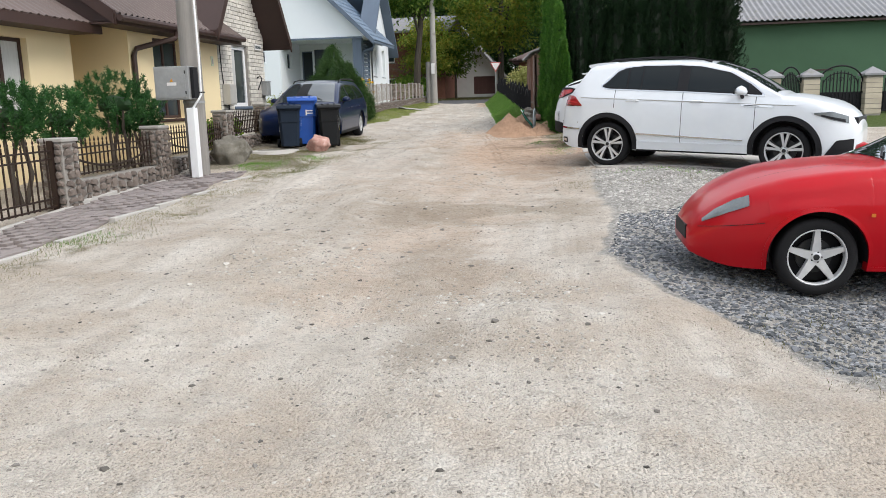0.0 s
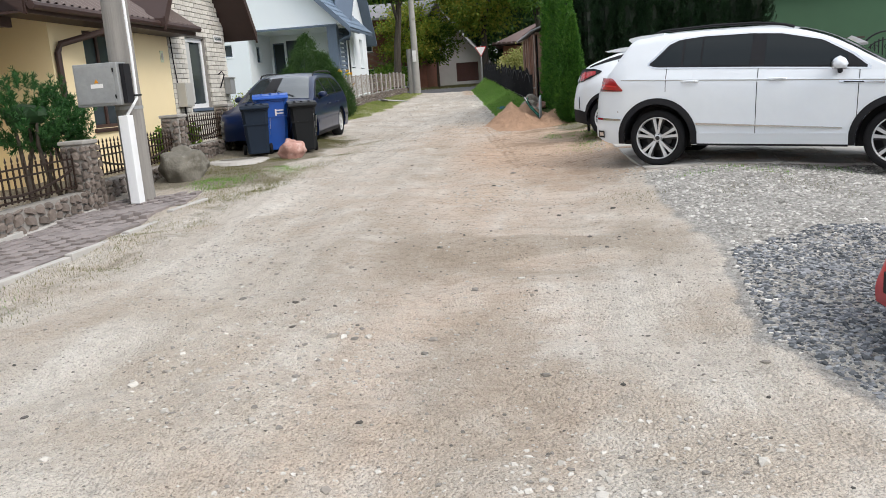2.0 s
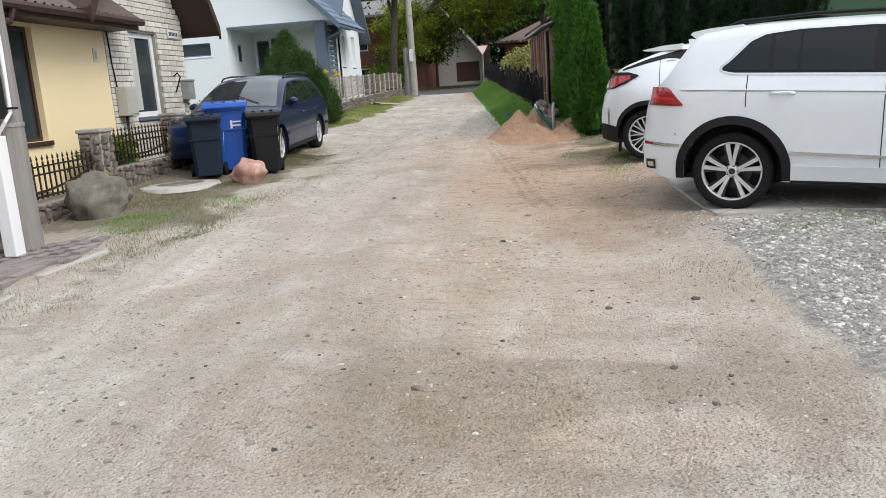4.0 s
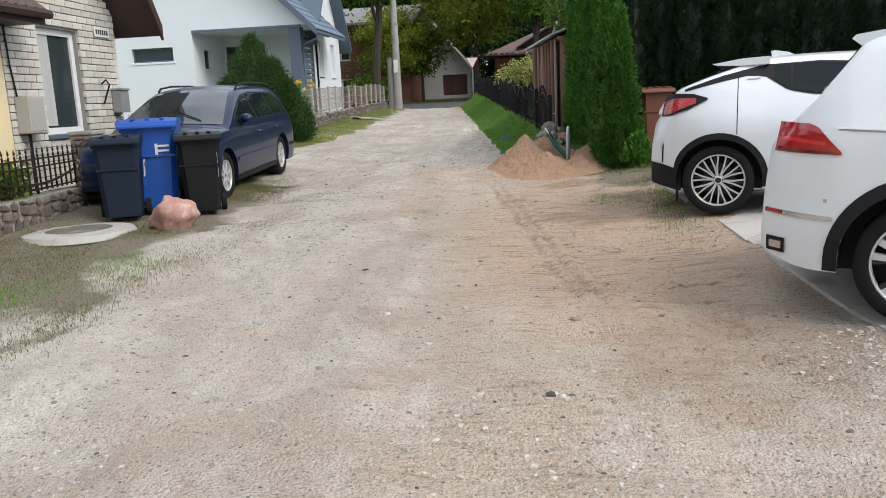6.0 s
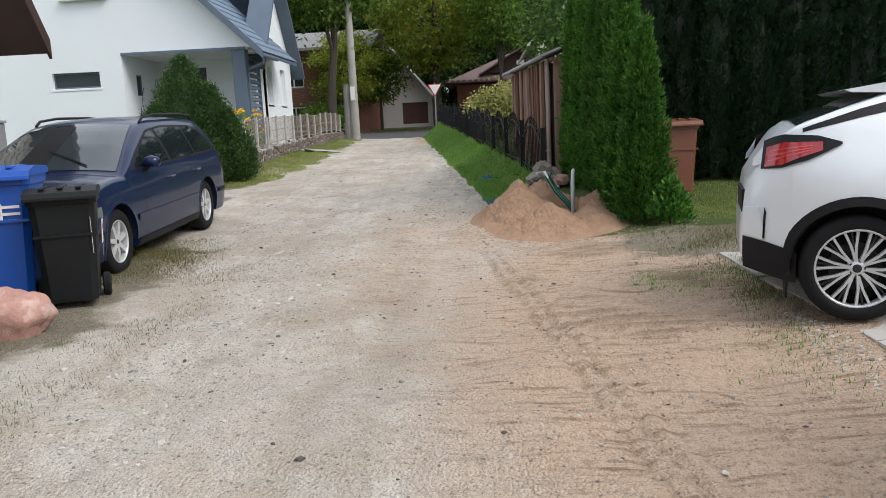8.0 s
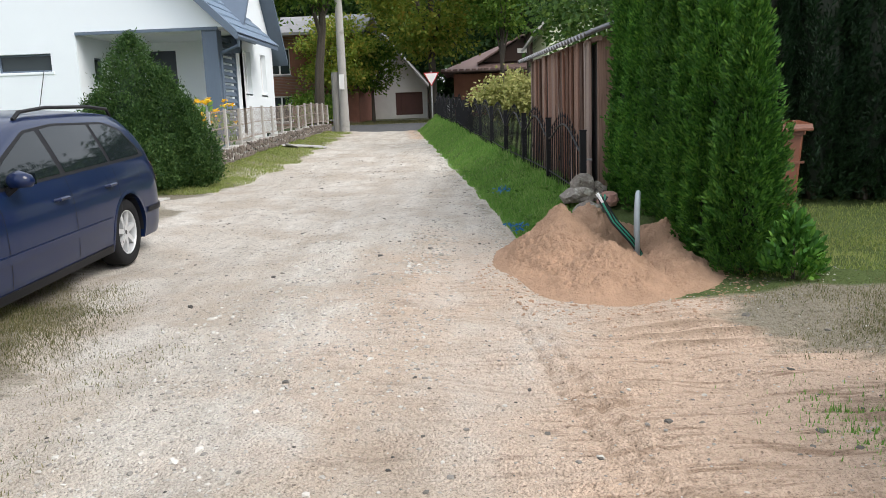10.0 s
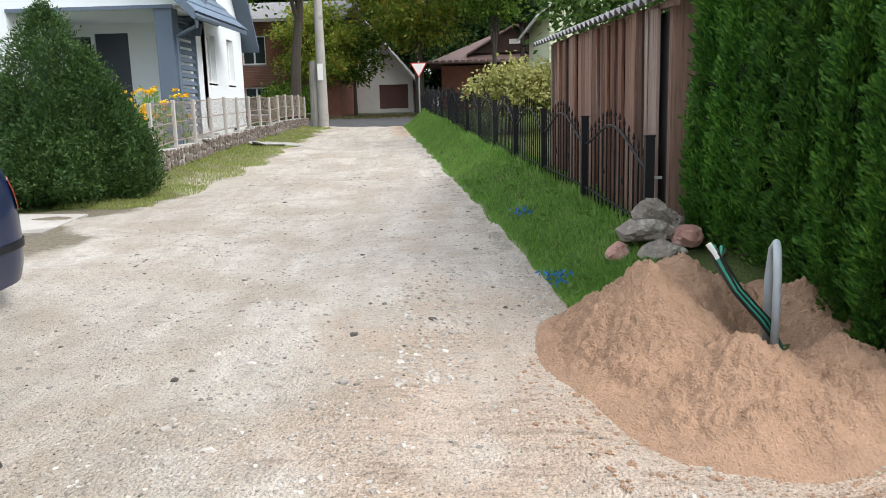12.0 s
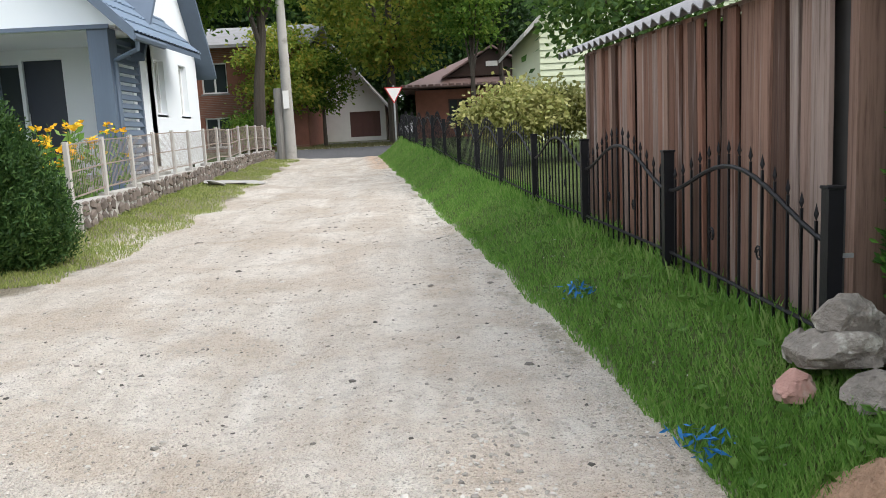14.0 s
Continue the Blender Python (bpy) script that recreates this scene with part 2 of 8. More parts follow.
def ground_mat():
    """Crushed limestone road with sand, earth and gravel, laid out by the sheet's cover attribute."""
    m, N, L, p = nodes_of("ground_cover")
    tc = N.new("ShaderNodeTexCoord")
    v = tc.outputs["Object"]
    big, mid, fine, grit = noise_node(N, L, .55, 5, v), noise_node(N, L, 3.2, 6, v), noise_node(N, L, 26, 5, v, .7), noise_node(N, L, 120, 2, v)
    mp = N.new("ShaderNodeMapping")
    mp.inputs["Scale"].default_value = (2.4, .22, 1)
    mp.inputs["Rotation"].default_value = (0, 0, radians(6))
    L.new(v, mp.inputs[0])
    streak = noise_node(N, L, 1.3, 5, mp.outputs[0])
    vo = N.new("ShaderNodeTexVoronoi")
    vo.inputs["Scale"].default_value = 34
    L.new(v, vo.inputs["Vector"])
    road = mix(N, L, ramp(N, L, streak.outputs["Fac"], [(.33, (0, 0, 0)), (.66, (1, 1, 1))]).outputs[0], ROAD_DARK, ROAD_LIGHT)
    road = mix(N, L, ramp(N, L, mid.outputs["Fac"], [(.38, (0, 0, 0)), (.7, (1, 1, 1))]).outputs[0], road, ROAD_MID)
    # soft tan blotches where fines have gathered
    blot, blot2 = noise_node(N, L, 1.15, 4, v, .55), noise_node(N, L, 7.5, 5, v, .7)
    road = mix(N, L, ramp(N, L, blot.outputs["Fac"], [(.47, (0, 0, 0)), (.60, (.62, .62, .62))]).outputs[0], road, (.52, .435, .345))
    road = mix(N, L, ramp(N, L, blot2.outputs["Fac"], [(.50, (0, 0, 0)), (.66, (.5, .5, .5))]).outputs[0], road, (.44, .40, .35))
    at = N.new("ShaderNodeAttribute")
    at.attribute_name = "cover"
    sp = N.new("ShaderNodeSeparateColor")
    L.new(at.outputs["Color"], sp.inputs[0])
    at2 = N.new("ShaderNodeAttribute")
    at2.attribute_name = "cover_b"
    sp2 = N.new("ShaderNodeSeparateColor")
    L.new(at2.outputs["Color"], sp2.inputs[0])

    def worn(src, nz, lo=.35, hi=.65, amount=.7):
        a = N.new("ShaderNodeMath")
        a.operation = "MULTIPLY_ADD"
        a.inputs[1].default_value, a.inputs[2].default_value = amount, -amount / 2
        L.new(nz, a.inputs[0])
        b = N.new("ShaderNodeMath")
        L.new(src, b.inputs[0]), L.new(a.outputs[0], b.inputs[1])
        return ramp(N, L, b.outputs[0], [(lo, (0, 0, 0)), (hi, (1, 1, 1))]).outputs[0]
    sand = mix(N, L, fine.outputs["Fac"], SAND_A, SAND_B)
    # scraped sand: long broken combs across the lane
    mq = N.new("ShaderNodeMapping")
    mq.inputs["Scale"].default_value = (1.1, 9, 1)
    mq.inputs["Rotation"].default_value = (0, 0, radians(-9))
    L.new(v, mq.inputs[0])
    comb = noise_node(N, L, 2.4, 6, mq.outputs[0], .65)
    sand = mix(N, L, ramp(N, L, comb.outputs["Fac"], [(.52, (0, 0, 0)), (.62, (.8, .8, .8))]).outputs[0], sand, mix(N, L, ramp(N, L, mid.outputs["Fac"], [(.42, (0, 0, 0)), (.58, (1, 1, 1))]).outputs[0], (.50, .36, .26), (.30, .20, .135)))
    c = mix(N, L, worn(sp.outputs[0], mid.outputs["Fac"], .2, .8), road, sand)
    at3 = N.new("ShaderNodeAttribute")
    at3.attribute_name = "cover_c"
    sp3 = N.new("ShaderNodeSeparateColor")
    L.new(at3.outputs["Color"], sp3.inputs[0])
    # darker brown from the cover: furrow and groove shade put into the colour
    c = mix(N, L, worn(sp3.outputs[0], mid.outputs["Fac"], .15, .85, .5), c, mix(N, L, fine.outputs["Fac"], (.31, .215, .145), (.44, .325, .235)))
    c = mix(N, L, worn(sp3.outputs[1], mid.outputs["Fac"], .2, .9, .7), c, mix(N, L, fine.outputs["Fac"], (.30, .245, .185), (.42, .36, .285)))
    earth = mix(N, L, fine.outputs["Fac"], (.17, .145, .10), (.40, .36, .28))
    c = mix(N, L, worn(sp.outputs[1], mid.outputs["Fac"], .4, .62, .9), c, earth)
    gravel = mix(N, L, vo.outputs["Color"], (.07, .078, .085), (.22, .23, .245))
    c = mix(N, L, worn(sp.outputs[2], mid.outputs["Fac"], .4, .6, .8), c, gravel)
    chips = mix(N, L, vo.outputs["Color"], (.24, .23, .21), (.58, .56, .52))
    c = mix(N, L, worn(sp2.outputs[0], mid.outputs["Fac"], .4, .6, .8), c, chips)
    tar = mix(N, L, fine.outputs["Fac"], (.13, .135, .145), (.2, .2, .21))
    c = mix(N, L, worn(sp2.outputs[1], mid.outputs["Fac"], .45, .55, .2), c, tar)
    soil = mix(N, L, fine.outputs["Fac"], (.06, .10, .028), (.15, .19, .065))
    c = mix(N, L, worn(sp2.outputs[2], mid.outputs["Fac"], .4, .6, .25), c, soil)
    c = mix(N, L, .55, c, ramp(N, L, fine.outputs["Fac"], [(.30, (.40, .39, .37)), (.46, (.9, .9, .9)), (.75, (1, 1, 1))]).outputs[0], "MULTIPLY")
    c = mix(N, L, .58, c, ramp(N, L, grit.outputs["Fac"], [(.34, (.35, .34, .33)), (.46, (1, 1, 1))]).outputs[0], "MULTIPLY")
    # single pebbles bedded in the surface
    pv = N.new("ShaderNodeTexVoronoi")
    pv.inputs["Scale"].default_value = 17
    L.new(v, pv.inputs["Vector"])
    c = mix(N, L, .75, c, ramp(N, L, pv.outputs["Distance"], [(.10, (.34, .33, .32)), (.16, (1, 1, 1))]).outputs[0], "MULTIPLY")
    c = mix(N, L, .35, c, ramp(N, L, big.outputs["Fac"], [(.3, (.78, .76, .73)), (.6, (1, 1, 1))]).outputs[0], "MULTIPLY")
    L.new(c, p.inputs["Base Color"])
    p.inputs["Roughness"].default_value, p.inputs["Specular IOR Level"].default_value = .95, .15
    bp = N.new("ShaderNodeBump")
    bp.inputs["Strength"].default_value, bp.inputs["Distance"].default_value = 1.0, .02
    pb = N.new("ShaderNodeTexVoronoi")
    pb.inputs["Scale"].default_value = 55
    L.new(v, pb.inputs["Vector"])
    h0 = N.new("ShaderNodeMath")
    h0.operation = "SUBTRACT"
    L.new(fine.outputs["Fac"], h0.inputs[0]), L.new(pb.outputs["Distance"], h0.inputs[1])
    h = N.new("ShaderNodeMath")
    L.new(h0.outputs[0], h.inputs[0]), L.new(grit.outputs["Fac"], h.inputs[1])
    L.new(h.outputs[0], bp.inputs["Height"])
    L.new(bp.outputs[0], p.inputs["Normal"])
    return m


def glass_mat(name, tint, rough=.03):
    m, N, L, p = nodes_of(name)
    p.inputs["Base Color"].default_value = (*tint, 1)
    p.inputs["Roughness"].default_value, p.inputs["IOR"].default_value, p.inputs["Specular IOR Level"].default_value = rough, 1.45, .3
    return m


def paint_mat(name, col, metal=0.0, rough=.25, coat=.8):
    m = mat(name, col, rough, .93, 1.04, .8, 9, 0, metal, .12 if coat < .5 else .5, .9)
    m.node_tree.nodes["Principled BSDF"].inputs["Coat Roughness"].default_value = .05
    m.node_tree.nodes["Principled BSDF"].inputs["Coat Weight"].default_value = coat
    return m


def board_mat():
    """Weathered boards, each of its own age: red-brown, grey or nearly black, with long grain."""
    m, N, L, p = nodes_of("weathered_board")
    tc = N.new("ShaderNodeTexCoord")
    mp = N.new("ShaderNodeMapping")
    mp.inputs["Scale"].default_value = (14, 14, .5)
    L.new(tc.outputs["Object"], mp.inputs[0])
    oi = N.new("ShaderNodeObjectInfo")
    tone = ramp(N, L, oi.outputs["Random"], [(0, (.10, .06, .045)), (.2, (.25, .125, .085)), (.42, (.30, .20, .155)), (.6, (.19, .10, .07)), (.8, (.31, .24, .205)), (1, (.27, .14, .095))])
    g = noise_node(N, L, 3.0, 6, mp.outputs[0], .7)
    w = noise_node(N, L, .9, 5, mp.outputs[0])
    c = mix(N, L, ramp(N, L, w.outputs["Fac"], [(.55, (0, 0, 0)), (.72, (1, 1, 1))]).outputs[0], tone.outputs[0], (.37, .315, .285))
    c = mix(N, L, .8, c, ramp(N, L, g.outputs["Fac"], [(.3, (.28, .26, .25)), (.5, (.85, .85, .85)), (.72, (1.0, 1.0, 1.0))]).outputs[0], "MULTIPLY")
    L.new(c, p.inputs["Base Color"])
    p.inputs["Roughness"].default_value, p.inputs["Specular IOR Level"].default_value = .9, .2
    bp = N.new("ShaderNodeBump")
    bp.inputs["Strength"].default_value, bp.inputs["Distance"].default_value = .6, .01
    L.new(g.outputs["Fac"], bp.inputs["Height"]), L.new(bp.outputs[0], p.inputs["Normal"])
    return m


ROAD_DARK, ROAD_LIGHT, ROAD_MID = (.53, .47, .395), (.78, .735, .665), (.69, .63, .555)
SAND_A, SAND_B = (.53, .38, .275), (.74, .57, .44)
M = {
    "ground": ground_mat(),
    "sandpile": mat("sand", (.47, .305, .205), .95, .62, 1.25, 6, 70, 1.0, spec=.08, dist=.028),
    "yellow": mat("yellow_render", (.82, .68, .42), .85, .92, 1.04, .7, 70, .12, stain=((.80, .67, .42), 1.2, .62)),
    "white": mat("white_render", (.75, .79, .82), .8, .94, 1.03, .6, 90, .1),
    "brickw": mat("silicate_brick", (.62, .59, .53), .85, .8, 1.1, 3, 40, .25, rand=.14),
    "mortar": mat("mortar", (.30, .28, .255), .95, .8, 1.1, 4, 60, .3),
    "brickr": mat("red_brick", (.30, .125, .085), .85, .65, 1.25, 3, 30, .3, rand=.2),
    "rooftin": mat("brown_corrugated", (.115, .085, .075), .5, .75, 1.25, 1.5, 30, .15),
    "fibre": mat("fibre_cement", (.29, .29, .30), .9, .65, 1.15, 2, 30, .3, stain=((.2, .2, .17), 3, .58)),
    "bluetile": mat("blue_metal_tile", (.11, .16, .225), .38, .85, 1.15, 1, 25, .05, spec=.6),
    "bluewood": mat("blue_painted_board", (.10, .135, .185), .55, .8, 1.15, 2, 25, .2, stretch=(1, 1, .1)),
    "browntrim": mat("brown_painted_wood", (.045, .022, .017), .55, .75, 1.2, 2, 25, .15, stretch=(1, .2, 1)),
    "tileroof": mat("brown_metal_tile_roof", (.20, .135, .125), .55, .8, 1.15, 1, 25, .1),
    "greenwall": mat("green_render", (.052, .115, .062), .85, .82, 1.12, .9, 40, .15),
    "cream": mat("cream_clapboard", (.62, .66, .48), .7, .88, 1.05, .8, 30, .1),
    "beige_brick": mat("beige_brick", (.50, .44, .34), .85, .8, 1.12, 3, 40, .25, rand=.1),
    "oldwood": board_mat(),
    "iron": mat("black_iron", (.008, .008, .010), .5, .7, 1.4, 4, 40, .1, spec=.25),
    "brown_iron": mat("brown_iron", (.028, .017, .013), .55, .7, 1.3, 4, 40, .15, spec=.25),
    "concrete": mat("concrete", (.36, .345, .32), .9, .72, 1.15, 1.5, 40, .35, stain=((.22, .21, .19), 2.2, .58)),
    "slab": mat("concrete_slab", (.48, .455, .42), .92, .75, 1.12, 1.1, 30, .35, rand=.1, stain=((.29, .27, .24), 1.7, .56)),
    "paver": mat("paving_block", (.235, .205, .195), .9, .8, 1.15, 4, 50, .3, rand=.16),
    "kerb": mat("kerb_concrete", (.45, .43, .40), .9, .8, 1.1, 3, 40, .3),
    "pole": mat("grey_wood_pole", (.27, .255, .235), .85, .65, 1.25, 3, 25, .4, stretch=(7, 7, .3)),
    "zinc": mat("galvanised_sheet", (.36, .37, .37), .55, .75, 1.15, 5, 25, .08, metal=.4),
    "rust": mat("rusty_wire", (.30, .24, .20), .85, .7, 1.2, 4, 40, .2),
    "plastic_white": mat("white_plastic", (.78, .79, .80), .45, .93, 1.03, 2, 30, .03),
    "plastic_grey": mat("grey_plastic", (.42, .41, .38), .5, .9, 1.08, 2, 30, .03),
    "bin_dark": mat("dark_navy_plastic", (.014, .022, .036), .5, .8, 1.3, 3, 40, .05, spec=.15),
    "bin_blue": mat("blue_plastic", (.012, .085, .40), .42, .85, 1.15, 3, 40, .04),
    "bin_black": mat("black_plastic", (.006, .007, .008), .5, .8, 1.4, 3, 40, .05, spec=.25),
    "bin_brown": mat("brown_plastic", (.15, .05, .024), .5, .85, 1.15, 3, 40, .04),
    "rubber": mat("tyre_rubber", (.012, .012, .013), .85, .8, 1.4, 5, 60, .2, spec=.2),
    "alloy": mat("alloy_rim", (.60, .61, .62), .32, .85, 1.08, 4, 30, .02, metal=.35),
    "alloy_dark": mat("dark_rim_face", (.03, .031, .033), .4, .85, 1.2, 4, 30, .02, metal=.4),
    "white_paint": paint_mat("white_car_paint", (.70, .735, .77), 0.0, .3, .6),
    "red_paint": paint_mat("red_car_paint", (.40, .004, .010), 0.0, .3, .32),
    "navy_paint": paint_mat("navy_car_paint", (.005, .013, .048), 0.0, .3, .48),
    "clad": mat("black_cladding", (.010, .010, .012), .6, .8, 1.3, 3, 60, .05, spec=.25),
    "chrome": mat("chrome", (.62, .63, .64), .15, .95, 1.03, 3, 30, 0, metal=1.0),
    "glass_car": glass_mat("dark_car_glass", (.010, .014, .016)),
    "glass_screen": glass_mat("windscreen_glass", (.03, .04, .045), .02),
    "glass_win": glass_mat("window_glass", (.035, .045, .05)),
    "lamp_red": mat("red_lens", (.36, .008, .012), .12, .8, 1.15, 6, 40, .03, coat=.6),
    "lamp_bright": mat("bright_red_lens", (.62, .03, .035), .12, .8, 1.15, 6, 40, .03, coat=.6),
    "lamp_dark": mat("dark_red_lens", (.10, .004, .008), .12, .8, 1.15, 6, 40, .03, coat=.6),
    "lamp_clear": mat("clear_lens", (.17, .19, .20), .08, .6, 1.2, 9, 60, .05, coat=.8),
    "lamp_orange": mat("orange_lens", (.5, .15, .02), .15, .9, 1.1, 6, 40, .02, coat=.6),
    "paper": mat("sticker", (.75, .74, .72), .6, .9, 1.05, 4, 30, .02),
    "ink": mat("printed_ink", (.03, .05, .06), .6, .9, 1.1, 4, 30, 0),
    "sign_red": mat("sign_red", (.50, .02, .02), .4, .93, 1.05, 3, 30, .02),
    "rock_grey": mat("grey_boulder", (.16, .147, .12), .9, .5, 1.4, 2.4, 18, .6, stain=((.26, .25, .215), 4, .56), dist=.02),
    "rock_pink": mat("pink_granite", (.44, .245, .20), .85, .7, 1.25, 5, 40, .5, stain=((.52, .36, .31), 7, .52), dist=.02),
    "rock_heap": mat("lichened_stone", (.27, .24, .205), .9, .45, 1.4, 7, 30, .9, stain=((.50, .48, .42), 9, .54), dist=.03),
    "fieldstone": mat("field_stone", (.165, .135, .115), .9, .55, 1.4, 6, 40, .5, rand=.3),
    "bark": mat("bark", (.085, .07, .055), .95, .6, 1.4, 5, 25, .7, stretch=(4, 4, .6), dist=.03),
    "pipe_grey": mat("grey_conduit", (.42, .47, .50), .5, .9, 1.08, 4, 40, .05),
    "cable": mat("black_cable", (.012, .013, .013), .45, .8, 1.3, 5, 40, .05),
    "cable_green": mat("green_stripe", (.04, .30, .20), .45, .9, 1.1, 5, 40, .02),
    "blue_rag": mat("blue_plastic_netting", (.02, .17, .42), .6, .8, 1.25, 9, 60, .2),
    "curtain": mat("net_curtain", (.55, .56, .54), .9, .7, 1.1, 3, 50, .1, stretch=(9, 9, .4)),
    # dimness of unlit rooms and board gaps put into the colour
    "interior": mat("room_gap_shade", (.06, .058, .055), .9, .7, 1.3, 1, 10, 0),
    "white_brick": mat("white_block", (.66, .67, .67), .85, .85, 1.08, 2, 30, .2),
    "door_brown": mat("brown_garage_door", (.10, .045, .04), .6, .8, 1.15, 2, 20, .15),
    "door_blue": mat("dark_blue_door", (.02, .028, .045), .4, .85, 1.2, 2, 20, .05),
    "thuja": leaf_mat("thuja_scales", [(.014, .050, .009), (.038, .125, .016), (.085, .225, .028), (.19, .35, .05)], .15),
    # darker scales for the hedge, also used as painted shade in gaps and cores
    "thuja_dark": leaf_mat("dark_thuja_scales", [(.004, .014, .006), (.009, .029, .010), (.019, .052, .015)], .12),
    # near-black green: shade inside the crown put into the core's colour
    "thuja_shade": leaf_mat("crown_shade_green", [(.004, .009, .004), (.007, .014, .006), (.012, .018, .008)], .05),
    "leaf_mid": leaf_mat("garden_leaves", [(.022, .055, .014), (.05, .105, .024), (.09, .165, .034), (.16, .22, .05)], .45),
    "juniper": leaf_mat("juniper_needles", [(.014, .040, .012), (.032, .085, .02), (.065, .135, .03), (.12, .19, .05)], .3),
    "pine": leaf_mat("pine_needles", [(.012, .05, .014), (.03, .105, .026), (.07, .185, .045)], .2),
    "leaf": leaf_mat("maple_leaves", [(.04, .095, .017), (.095, .195, .03), (.18, .30, .046), (.30, .35, .068)], .55),
    "leaf_yellow": leaf_mat("yellowing_leaves", [(.08, .15, .024), (.19, .28, .045), (.34, .38, .062), (.48, .33, .066)], .55),
    "leaf_dark": leaf_mat("dark_leaves", [(.014, .036, .012), (.028, .068, .018), (.055, .11, .028)], .4),
    "leaf_gold": leaf_mat("pale_gold_leaves", [(.22, .26, .07), (.38, .38, .13), (.50, .46, .20)], .35),
    "grass": leaf_mat("grass_blades", [(.065, .15, .025), (.115, .25, .04), (.18, .33, .065), (.32, .39, .14)], .4),
    "grass_verge": leaf_mat("verge_grass_blades", [(.13, .19, .04), (.22, .28, .07), (.32, .35, .12), (.42, .40, .19)], .4),
    "grass_dry": leaf_mat("dry_grass_blades", [(.06, .09, .025), (.13, .14, .05), (.23, .21, .095), (.33, .28, .155)], .35),
    "flower": leaf_mat("yellow_petals", [(.60, .35, .02), (.75, .50, .03), (.70, .22, .02)], .3),
    "pebble_grey": stone_mat("grey_gravel_stones", [(.05, .056, .062), (.11, .118, .126), (.19, .20, .215), (.36, .37, .38)]),
    "pebble_white": stone_mat("pale_gravel_stones", [(.22, .21, .19), (.42, .40, .37), (.55, .53, .49), (.68, .66, .62)]),
    "pebble_dark": stone_mat("dark_road_stones", [(.07, .066, .06), (.13, .12, .105), (.20, .185, .165), (.30, .27, .235)]),
    "pebble_road": stone_mat("road_stones", [(.20, .185, .165), (.38, .355, .315), (.52, .49, .44), (.62, .59, .54)]),
    "flagstone": mat("flat_field_slab", (.38, .37, .35), .9, .7, 1.15, 3, 40, .4),
}

M["glass_screen"].node_tree.nodes["Principled BSDF"].inputs["Coat Weight"].default_value = 1.0


# ---------- the ground: one sheet ----------
def axis_steps(stretches, far):
    """Grid lines: stretches of (from, to, step), then ever wider to the horizon."""
    mid = [v for a, b, s in stretches for v in np.arange(a, b - s * .4, s)]
    fine0, fine1, step = stretches[0][0], stretches[-1][1], stretches[-1][2]
    out, d, v = [], step, fine1
    while v < far:
        out.append(v)
        d = min(d * 1.35, 250)
        v += d
    lo, d, v = [], step, fine0
    while v > -far:
        d = min(d * 1.35, 250)
        v -= d
        lo.append(v)
    return np.array(lo[::-1] + mid + out)


def yard_edge(y):
    return np.interp(y, [1.5, 3.0, 4.0, 5.1, 6.4, 8.5, 9.4, 12], [4.2, 2.5, 1.5, .72, .26, .5, .4, .3])


